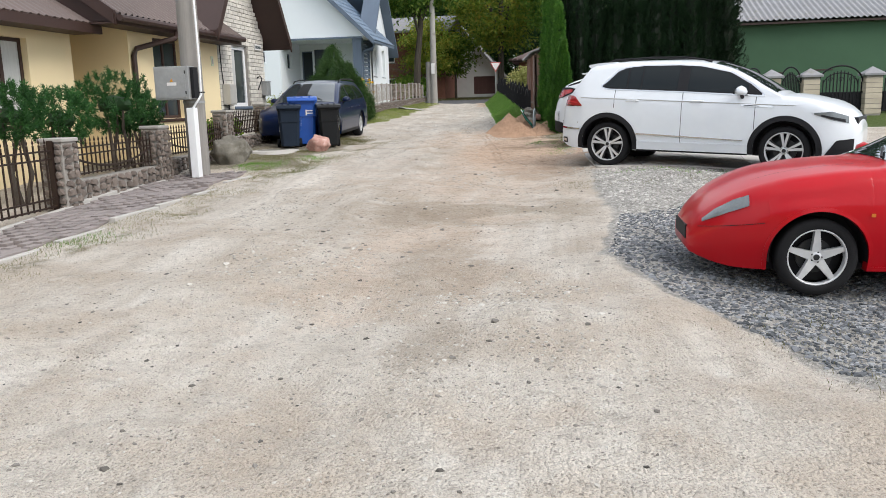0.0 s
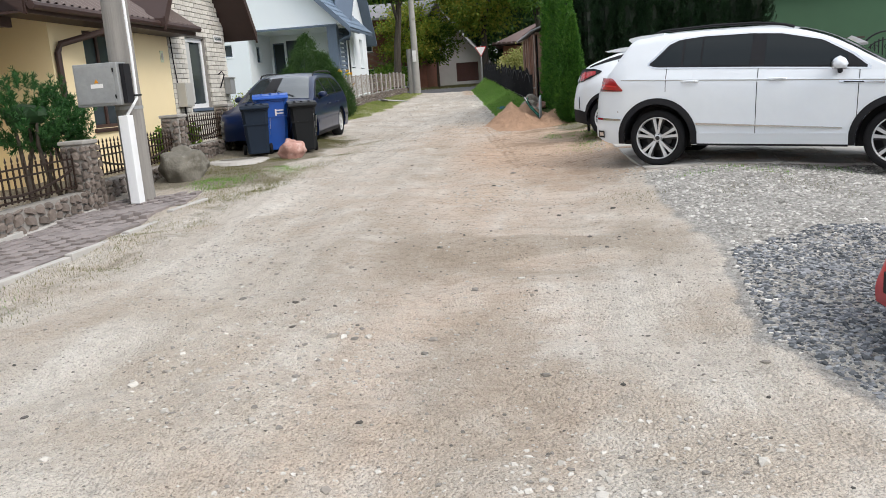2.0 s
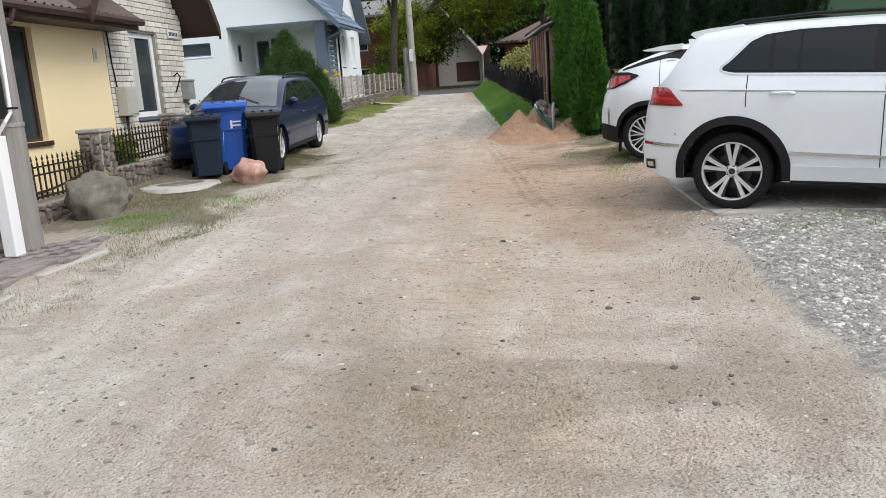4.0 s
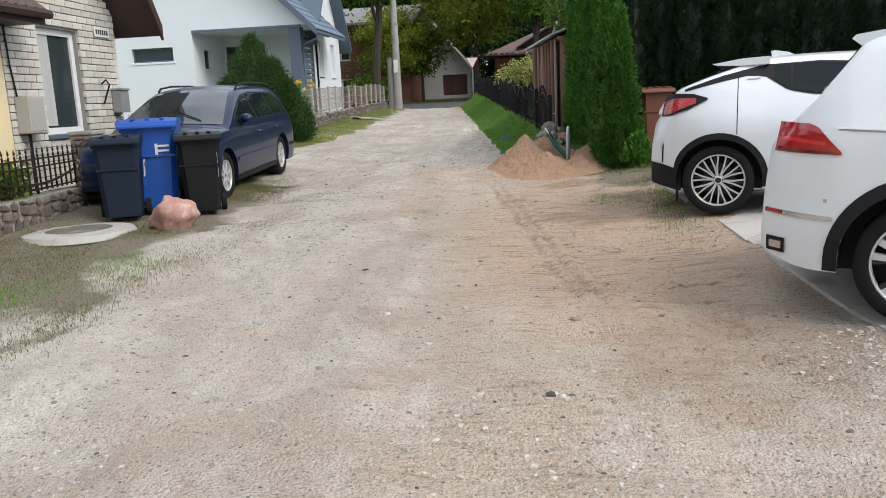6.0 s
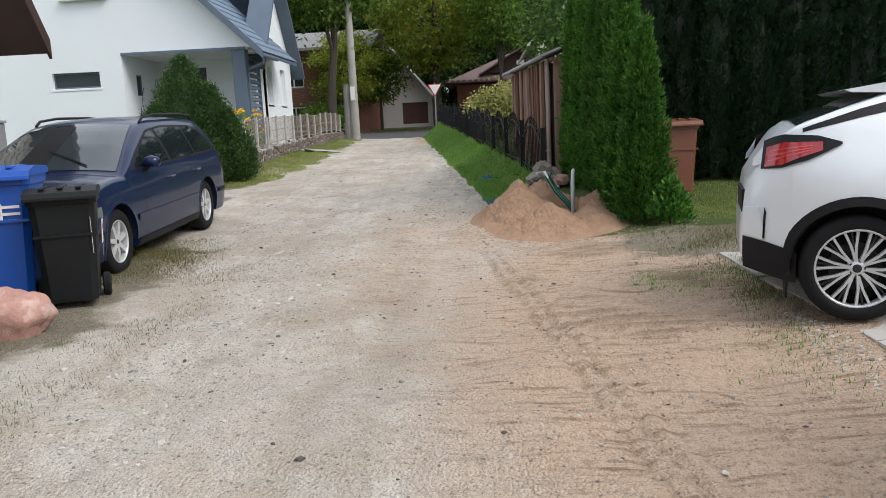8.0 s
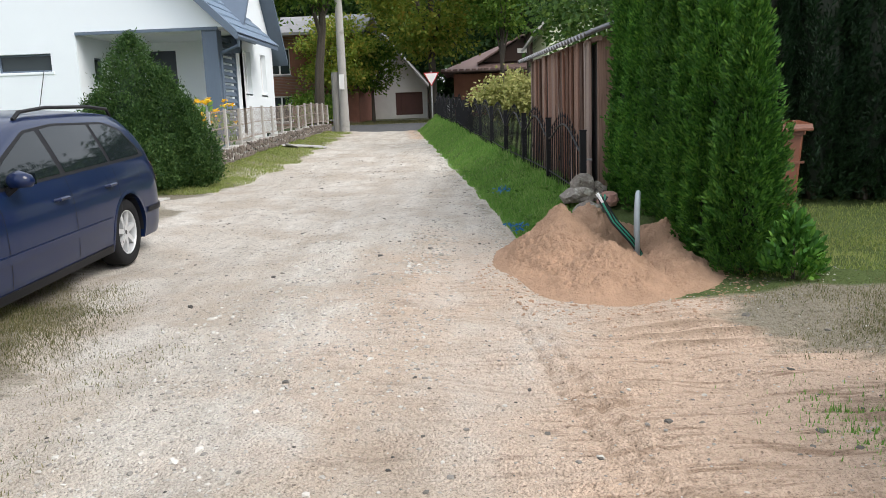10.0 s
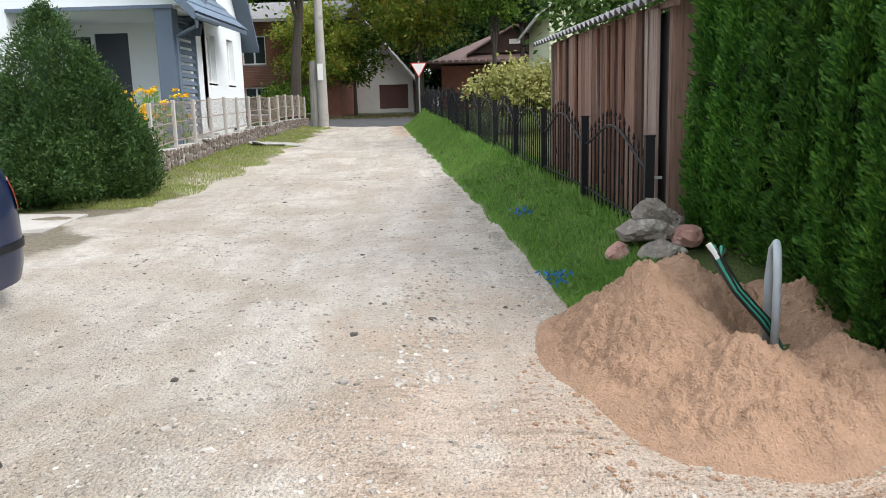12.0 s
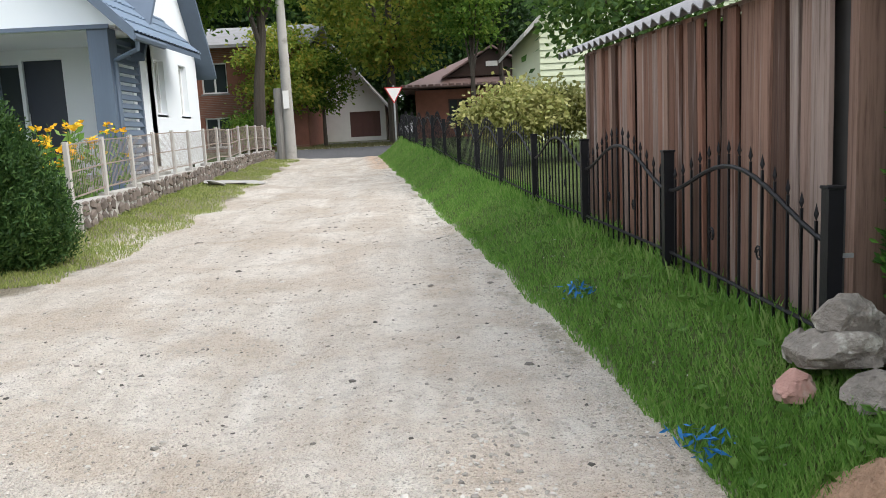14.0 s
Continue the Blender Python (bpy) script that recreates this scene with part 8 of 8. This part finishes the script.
def wheelie_bin(m, W, D, H, body_m, lid_m, label, sticker, group="wheelie bins on the verge"):
    b = thing("wheelie_bin", m, label, "bin", group)
    bm = bmesh.new()
    rings = []
    for z, k in ((.05, .78), (.08, .80), (H * .55, .90), (H * .86, .97), (H * .865, 1.03), (H * .93, 1.05)):
        w, d = W / 2 * k, D / 2 * k
        c = .05
        pts = [(-w + c, -d), (w - c, -d), (w, -d + c), (w, d - c), (w - c, d), (-w + c, d), (-w, d - c), (-w, -d + c)]
        rings.append([bm.verts.new((p[0], p[1] + (k - 1) * .08, z)) for p in pts])
    for a, c in zip(rings, rings[1:]):
        for i in range(8):
            bm.faces.new((a[i], a[(i + 1) % 8], c[(i + 1) % 8], c[i]))
    bm.faces.new(rings[0][::-1]), bm.faces.new(rings[-1])
    part("body", bm, body_m, b)
    bm = bmesh.new()
    w, d = W / 2 * 1.08, D / 2 * 1.08
    prism(bm, [(-d - .03, H * .93), (-d - .02, H * .965), (-d * .3, H * 1.0), (d * .9, H * .985), (d + .03, H * .95), (d, H * .93)], -w, w, "x")
    part("lid", bm, lid_m, b)
    for k in (-.5, 0, .5):
        part("lid_rib", B(w * k - .02, w * k + .02, -d * .8, d * .7, H * .985, H * 1.003, bevel=.004), lid_m, b)
    part("front_rim", B(-w, w, -d - .045, -d - .01, H * .9, H * .935, bevel=.008), lid_m, b)
    part("handle", tube(bmesh.new(), [(-w * .7, d - .02, H * .9), (-w * .7, d + .07, H * .93), (w * .7, d + .07, H * .93), (w * .7, d - .02, H * .9)], .014, 6), lid_m, b)
    part("axle", tube(bmesh.new(), [(-W / 2, D * .36, .1), (W / 2, D * .36, .1)], .012, 6), M["zinc"], b)
    for s in (-1, 1):
        wh = part("wheel", lathe(bmesh.new(), [(.03, -.03), (.085, -.03), (.1, -.02), (.1, .02), (.085, .03), (.03, .03)], 20, "y"), M["rubber"], b)
        wh.matrix_basis = pose(s * (W / 2 + .0), D * .36, .1, 0, 0, 90)
        part("wheel_hub", lathe(bmesh.new(), [(0, -.032), (.03, -.032), (.03, .032), (0, .032)], 12, "y"), M["bin_dark"], wh)
    part("side_rib", B(-W * .46, W * .46, -D * .5, -D * .47, H * .6, H * .62), body_m, b)
    part("white_strip", B(W * .40, W * .404, -D * .49, -D * .46, H * .45, H * .75), M["paper"], b) if body_m is M["bin_black"] else None
    if body_m is M["bin_blue"]:
        for k in range(3):
            part("print_bar", B(W * .10, W * .36, -D * .487, -D * .482, H * .60 + k * .055, H * .60 + k * .055 + .022), M["paper"], b)
        part("print_bar", B(W * .10, W * .15, -D * .487, -D * .483, H * .60, H * .735), M["paper"], b)
    if sticker:
        st = part("sticker", B(W * .452, W * .457, -.10, .06, H * .52, H * .72), M["paper"], b, "white label with red and yellow-green marks")
        st.matrix_basis = pose(0, 0, 0, 0, 4, 0)
        part("mark", B(W * .458, W * .46, -.08, .04, H * .64, H * .68), M["sign_red"], st)
        part("mark", B(W * .458, W * .46, -.02, .03, H * .40, H * .50), M["leaf_gold"], st)
    return b


def bins():
    g = lambda x, y: gz(x, y)
    wheelie_bin(pose(-6.0, 16.5, g(-6.0, 16.5), 0, 0, 22), .48, .54, .94, M["bin_dark"], M["bin_dark"], "dark navy wheelie bin with a white label", True)
    wheelie_bin(pose(-5.88, 17.08, g(-5.9, 17.1), 0, 0, 20), .60, .70, 1.09, M["bin_blue"], M["bin_blue"], "bright blue wheelie bin on the verge", False)
    wheelie_bin(pose(-5.26, 16.95, g(-5.25, 17.0), 0, 0, 24), .48, .54, .95, M["bin_black"], M["bin_black"], "black wheelie bin beside the navy car", True)
    wheelie_bin(pose(.56, 21.4, g(.56, 21.4), 0, 0, 10), .5, .56, 1.0, M["bin_brown"], M["bin_brown"], "red-brown wheelie bin beside the thuja hedge", False, "bins by the hedge")
    m = thing("manhole", pose(-6.12, 15.75, g(-6.1, 15.75) + .015), "round iron manhole lid in a concrete ring", "manhole")
    part("ring", lathe(bmesh.new(), [(.33, .0), (.33, .035), (.54, .02), (.58, -.04)], 26), M["slab"], m)
    part("lid", lathe(bmesh.new(), [(0, .032), (.28, .032), (.29, .028), (.325, .03), (.325, .0)], 26), M["rock_grey"], m, "rusty cast-iron lid")


def wall_fittings():
    b = thing("gas_meter_box", pose(0, 0, 0), "grey meter cabinet on the brick wall", "meter box")
    part("cabinet", B(-8.09, -7.9, 17.86, 18.2, 1.62, 2.1, bevel=.01), M["plastic_grey"], b)
    part("door", B(-7.9, -7.892, 17.88, 18.18, 1.65, 2.07, bevel=.003), M["plastic_grey"], b)
    part("pipe", tube(bmesh.new(), [(-8.0, 17.95, 1.62), (-8.0, 17.95, .7)], .02, 7), M["clad"], b)
    part("cable", tube(bmesh.new(), [(-8.07, 17.9, 2.1), (-8.07, 17.84, 2.5), (-8.07, 17.8, 3.3), (-8.07, 17.95, 4.0)], .012, 6), M["clad"], b)
    k = thing("letter_box", pose(0, 0, 0), "grey metal letter box on a bracket", "mailbox")
    part("box", B(-8.09, -7.93, 20.3, 20.56, 1.85, 2.2, bevel=.012), M["zinc"], k)
    part("flap", B(-8.1, -7.91, 20.29, 20.57, 2.2, 2.235, bevel=.006), M["zinc"], k)
    part("bracket", tube(bmesh.new(), [(-8.08, 20.02, 2.3), (-8.0, 20.02, 2.36), (-7.95, 20.02, 2.28), (-8.0, 20.02, 2.16), (-8.07, 20.02, 2.0)], .014, 6), M["iron"], k)
    n = thing("notice_board", pose(0, 0, 0), "two small white plates on the fence post", "sign")
    x, y = fence_l(17.85) + .17, 17.85
    part("plate", B(x, x + .008, y - .06, y + .08, 1.02, 1.2), M["paper"], n)
    part("plate", B(x, x + .008, y - .04, y + .08, .86, .99), M["paper"], n)
    w = thing("house_number", pose(0, 0, 0), "small pale number plate on the yellow wall", "sign")
    part("plate", B(-8.098, -8.085, 17.36, 17.48, 2.5, 2.72, bevel=.004), M["cream"], w)
    part("number_bar", B(-8.084, -8.08, 17.39, 17.45, 2.55, 2.67), M["kerb"], w)


# ---------- right side: iron fence, sand heap, conduit ----------
def iron_fence():
    f = thing("fence", pose(0, 0, 0), "black wrought-iron fence with swooping rails and spear tips", "fence")
    step, y0 = 1.78, 22.45
    for k in range(14):
        y = y0 + step * k
        x, z = float(fence_r(y)), gz(fence_r(y), y)
        p = part("post", B(x - .035, x + .035, y - .035, y + .035, z - .15, z + .80), M["iron"], f)
        part("post_cap", B(x - .042, x + .042, y - .042, y + .042, z + .80, z + .815, bevel=.004), M["iron"], p)
        if k == 13:
            break
        yb = y + step
        xb, zb = float(fence_r(yb)), gz(fence_r(yb), yb)
        n = 15 if k < 8 else 11
        rail = lambda t: .54 + .26 * math.sin(math.pi * t) ** 1.6
        pts = lambda h: [(x + (xb - x) * q / 16, y + (yb - y) * q / 16, z + (zb - z) * q / 16 + h(q / 16)) for q in range(17)]
        part("top_rail", tube(bmesh.new(), pts(rail), .014, 6), M["iron"], f)
        part("low_rail", tube(bmesh.new(), pts(lambda t: .12), .012, 5), M["iron"], f)
        for q in range(1, n):
            t = q / n
            bm = bmesh.new()
            spear(bm, x + (xb - x) * t, y + (yb - y) * t, z + (zb - z) * t + .02, z + (zb - z) * t + rail(t) + .07, .0065)
            part("picket", bm, M["iron"], f)
        for q in (.35, .65):
            c = (x + (xb - x) * q, y + (yb - y) * q, z + (zb - z) * q + .36)
            sc = [(c[0], c[1] + .045 * math.cos(a * .6) * (1 - a / 26), c[2] + .045 * math.sin(a * .6) * (1 - a / 26)) for a in range(18)]
            part("scroll", tube(bmesh.new(), sc, .006, 5), M["iron"], f)
    part("latch", B(fence_r(22.45) - .0, fence_r(22.45) + .1, 22.44, 22.46, gz(-1.05, 22.4) + .48, gz(-1.05, 22.4) + .5), M["zinc"], f)


def sand_heap():
    xs, ys = np.linspace(-2.3, 0, 210), np.linspace(18.4, 21.6, 280)
    X, Y = np.meshgrid(xs, ys)
    hump = lambda x, y, rx, ry, h: h * np.clip(1 - np.sqrt(((X - x) / rx) ** 2 + ((Y - y) / ry) ** 2), 0, 1) ** 1.22
    Z = np.maximum(hump(-1.50, 20.5, .64, 1.1, .49), np.maximum(hump(-1.2, 19.9, .78, .85, .30), np.maximum(hump(-.7, 20.0, .46, .7, .28), hump(-1.2, 20.95, .7, .8, .44))))
    Z = np.maximum(Z, hump(-.5, 20.9, .45, .6, .26))
    pit = .25 * np.exp(-(((X + .82) / .22) ** 2 + ((Y - 20.55) / .25) ** 2))
    rough = np.zeros_like(X)
    for i in range(X.shape[0]):
        for j in range(X.shape[1]):
            v = Vector((X[i, j], Y[i, j], 0))
            rough[i, j] = .035 * noise.noise(v * 4) + .032 * noise.noise(v * 9) + .032 * abs(noise.noise(v * 17)) + .03 * noise.noise(v * 31) + .024 * max(0, noise.noise(v * 55))
    Z = Z - np.minimum(pit, Z * .8) + rough * np.clip(Z / .12, 0, 1)
    base = ground_z(X, Y)
    Z = base + np.where(Z > .0, Z - .014, -.05)
    n = len(xs)
    i = (np.arange(len(ys) - 1)[:, None] * n + np.arange(n - 1)).ravel()
    o = part("sand_mound", (np.stack([X, Y, Z], -1).reshape(-1, 3).tolist(), np.stack([i, i + 1, i + n + 1, i + n], -1).tolist()), M["sandpile"], None, "", True)
    tagged(o, "heap of freshly dug orange-brown sand", "sand heap")
    rng = np.random.RandomState(5)
    a, r = rng.uniform(0, 6.28, 900), rng.uniform(.75, 1.3, 900)
    x, y = -1.15 + r * np.cos(a) * .85, 19.9 + r * np.sin(a)
    k = (x < -.1)
    scatter_stones("sand_clods", rng, x[k], y[k], .011, M["sandpile"], "small clods of sand round the heap")
    c = thing("conduit", pose(-.86, 20.4, gz(-.86, 20.4) + .1, 0, 0, 76), "looped grey plastic conduit rising from the sand", "conduit")
    loop = [(.0, 0, -.1), (-.01, 0, .2), (.005, 0, .36), (.05, 0, .46), (.10, .0, .49), (.15, .01, .45), (.18, .02, .3), (.17, .02, -.1)]
    part("pipe", tube(bmesh.new(), loop, .022, 9), M["pipe_grey"], c, "", True)
    b = thing("cable_bundle", pose(-.9, 20.45, gz(-.9, 20.45) + .1), "bundle of black cables with green stripes", "cable")
    for k in range(5):
        off = (k - 2) * .016
        pts = [(.1 + off * .4, off, -.08), (.0 + off, off * .5, .08), (-.14 + off, .02 + off, .24), (-.24 + off * .6, .05, .40 + .02 * (k % 3)), (-.28 + .02 * k, .06, .46 + .02 * (k % 2))]
        part("cable", tube(bmesh.new(), pts, .009, 6), M["cable_green"] if k in (1, 3) else M["cable"], b)
    part("cable_end", tube(bmesh.new(), [(-.24, .05, .41), (-.29, .06, .49)], .016, 6), M["plastic_white"], b)
    for x, y in ((-1.85, 21.95), (-1.9, 24.3)):
        p, d = rng.normal(0, .07, (60, 3)) * np.array([.8, 1.2, .25]), rng.normal(size=(60, 3))
        me = leaf_mesh("netting_scrap", p + np.array([0, 0, .06]), d, rng.uniform(.03, .07, 60), rng, .3)
        me.materials.append(M["blue_rag"])
        o = tagged(new("netting_scrap", me), "torn scrap of blue plastic netting in the grass", "litter", kind="stuff")
        o.location = (x, y, gz(x, y))


def yield_sign():
    x, y = -4.06, 45.6
    z = gz(x, y)
    s = thing("yield_sign", pose(x, y, z), "white triangular give-way sign with a red border", "road sign")
    part("post", tube(bmesh.new(), [(0, 0, -.1), (0, 0, 2.1)], .03, 8), M["zinc"], s)
    def tri(r, y0, y1):
        a = [(r * math.sin(math.radians(t)), 1.86 + r * math.cos(math.radians(t))) for t in (60, 180, 300)]
        return prism(bmesh.new(), a, y0, y1)
    part("plate", tri(.36, -.045, -.035), M["sign_red"], s, "red triangular border")
    part("face", tri(.30, -.05, -.046), M["paper"], s)
    part("bracket", B(-.05, .05, -.035, -.02, 1.75, 1.8), M["zinc"], s)


def pale_fence():
    f = thing("fence", pose(0, 0, 0), "rusty white wire fence on a crumbling pale stone wall", "fence")
    line = lambda y: float(np.interp(y, [28.6, 35.5, 46], [-7.4, -7.9, -8.35]))
    y0, y1, n = 28.7, 45.6, 13
    ys = [y0 + (y1 - y0) * k / n for k in range(n + 1)]
    for k, y in enumerate(ys):
        x = line(y)
        z = gz(x, y)
        part("post", B(x - .03, x + .03, y - .03, y + .03, z - .1, z + 1.12, bevel=.006), M["kerb"], f, "flaking pale post")
    for a, b in zip(ys, ys[1:]):
        xa, xb = line(a), line(b)
        za, zb = gz(xa, a), gz(xb, b)
        bm = prism(bmesh.new(), [(xa - .12, a), (xa + .1, a), (xb + .1, b), (xb - .12, b)], min(za, zb) - .15, max(za, zb) + .30, "z")
        w = part("low_wall", bm, M["kerb"], f, "low crumbling pale stone wall")
        stone_face(w, (xa + .1, a + .05), (xb + .1, b - .05), min(za, zb), max(za, zb) + .3, int(a * 11), (.01, 0), .22)
        for h in (.42, .74, 1.08):
            part("rail", tube(bmesh.new(), [(xa, a, za + h), (xb, b, zb + h)], .012, 4), M["rust"], f)
        bm = bmesh.new()
        for q in range(1, 22):
            t = q / 22
            tube(bm, [(xa + (xb - xa) * t, a + (b - a) * t, za + (zb - za) * t + .4), (xa + (xb - xa) * t, a + (b - a) * t, za + (zb - za) * t + 1.08)], .0035, 3, False)
        part("wire_panel", bm, M["rust"], f)["kind"] = "stuff"
    for k, (y, dx, s) in enumerate(((36.0, .55, .42), (36.4, .95, .36), (35.6, .35, .3), (35.2, .5, .24))):
        x = line(y) + dx
        o = part("flagstone", rock(60 + k, s, s * .8, .05, .1, 2), M["flagstone"], None)
        o.matrix_basis = pose(x, y, gz(x, y) + .05, 6 * k, 3, 40 * k)
        tagged(o, "flat grey stone slab lying on the verge", "stone slab", "slabs on the verge")


# ---------- paving, laid last ----------
def paving():
    pv = tagged(new("pavement"), "strip of grey-brown interlocking paving blocks", "pavement", kind="structure")
    bw, bl, g = .1, .2, .008
    me = bpy.data.meshes.new("paver")
    bm = B(-bw / 2, bw / 2, -bl / 2, bl / 2, -.04, .02, bevel=.006)
    bmesh.ops.recalc_face_normals(bm, faces=bm.faces[:])
    bm.to_mesh(me)
    bm.free()
    me.materials.append(M["paver"])
    rest = bmesh.new()
    count = 0
    rng = random.Random(9)
    rows = [(x, y) for y in np.arange(1.0, 13.3, bl + g) for x in np.arange(0, 1.08, bw + g)]
    for u, y in rows:
        k = round(u / (bw + g))
        yy = y + (.104 if k % 2 else 0)
        x = -6.10 - .1 * (yy - 8.9) + .05 + u
        if x > -5.12 or yy > 12.6 + .5 * (x + 5.6):
            continue
        z = gz(x, yy) + rng.uniform(-.003, .003)
        if 7.2 < yy < 12.9 and count < 300:
            o = new("paver", me)
            o.location = (x, yy, z + .012)
            o.parent = pv
            count += 1
        else:
            box(rest, x - bw / 2, x + bw / 2, yy - bl / 2, yy + bl / 2, z - .03, z + .03)
    r = part("pavers", rest, M["paver"], pv)
    r["kind"] = "stuff"
    for k in range(11):
        y = 1.0 + k
        part("kerbstone", B(-5.10, -5.02, y + .005, y + .985, gz(-5.06, y + .5) - .1, gz(-5.06, y + .5) + .018, bevel=.008), M["kerb"], pv)
        x = -6.12 - .1 * (y + .5 - 8.9)
        o = part("kerbstone", B(-.04, .04, -.495, .495, -.1, .05, bevel=.008), M["kerb"], pv)
        o.matrix_basis = pose(x, y + .5, gz(x, y + .5), math.degrees(.036), 0, math.degrees(math.atan(.1)))


def slabs():
    yard = tagged(new("yard_paving"), "cracked pale concrete slabs under the parked cars", "paving", kind="structure")
    rng = random.Random(12)
    nx, ny = 6, 7
    x0, y0, sx, sy = .12, 12.15, .85, .78
    P = {}
    for i in range(nx + 1):
        for j in range(ny + 1):
            P[i, j] = (x0 + .32 * (1 - j / ny) * (1 - i / nx) + i * sx + (rng.uniform(-.12, .12) if i else rng.uniform(-.05, .05)), y0 + j * sy + rng.uniform(-.12, .12) - .1 * i * .5)
    for i in range(nx):
        for j in range(ny):
            q = [P[i, j], P[i + 1, j], P[i + 1, j + 1], P[i, j + 1]]
            cx, cy = sum(p[0] for p in q) / 4, sum(p[1] for p in q) / 4
            pieces = [q] if rng.random() < .55 else ([[q[0], q[1], q[2]], [q[0], q[2], q[3]]] if rng.random() < .5 else [[q[0], q[1], q[3]], [q[1], q[2], q[3]]])
            for pc in pieces:
                mx, my = sum(p[0] for p in pc) / len(pc), sum(p[1] for p in pc) / len(pc)
                sh = [(mx + (p[0] - mx) * .972, my + (p[1] - my) * .972) for p in pc]
                bm = bmesh.new()
                dz = rng.uniform(.014, .024)
                top = [bm.verts.new((p[0], p[1], gz(*p) + dz)) for p in sh]
                low = [bm.verts.new((p[0], p[1], gz(*p) - .06)) for p in sh]
                bm.faces.new(top), bm.faces.new(low[::-1])
                m = len(sh)
                for a in range(m):
                    bm.faces.new((top[a], low[a], low[(a + 1) % m], top[(a + 1) % m]))
                part("slab", bm, M["slab"], yard)
    drive = tagged(new("driveway"), "pale concrete driveway slabs by the juniper", "driveway", kind="structure")
    for a, b, c, d in ((-8.6, -6.95, 24.3, 25.75), (-10.4, -8.63, 24.3, 25.8), (-8.5, -7.05, 22.9, 24.27), (-10.4, -8.53, 22.9, 24.27)):
        bm = bmesh.new()
        sh = [(a, c), (b, c + .1), (b - .15, d), (a, d)]
        top = [bm.verts.new((p[0], p[1], gz(*p) + .03)) for p in sh]
        low = [bm.verts.new((p[0], p[1], gz(*p) - .08)) for p in sh]
        bm.faces.new(top), bm.faces.new(low[::-1])
        for k in range(4):
            bm.faces.new((top[k], low[k], low[(k + 1) % 4], top[(k + 1) % 4]))
        part("slab", bm, M["slab"], drive)


left_fence(), utility_pole(), boulders(), bins(), wall_fittings(), iron_fence(), sand_heap(), yield_sign(), pale_fence()
slabs(), paving(), brick_gable()
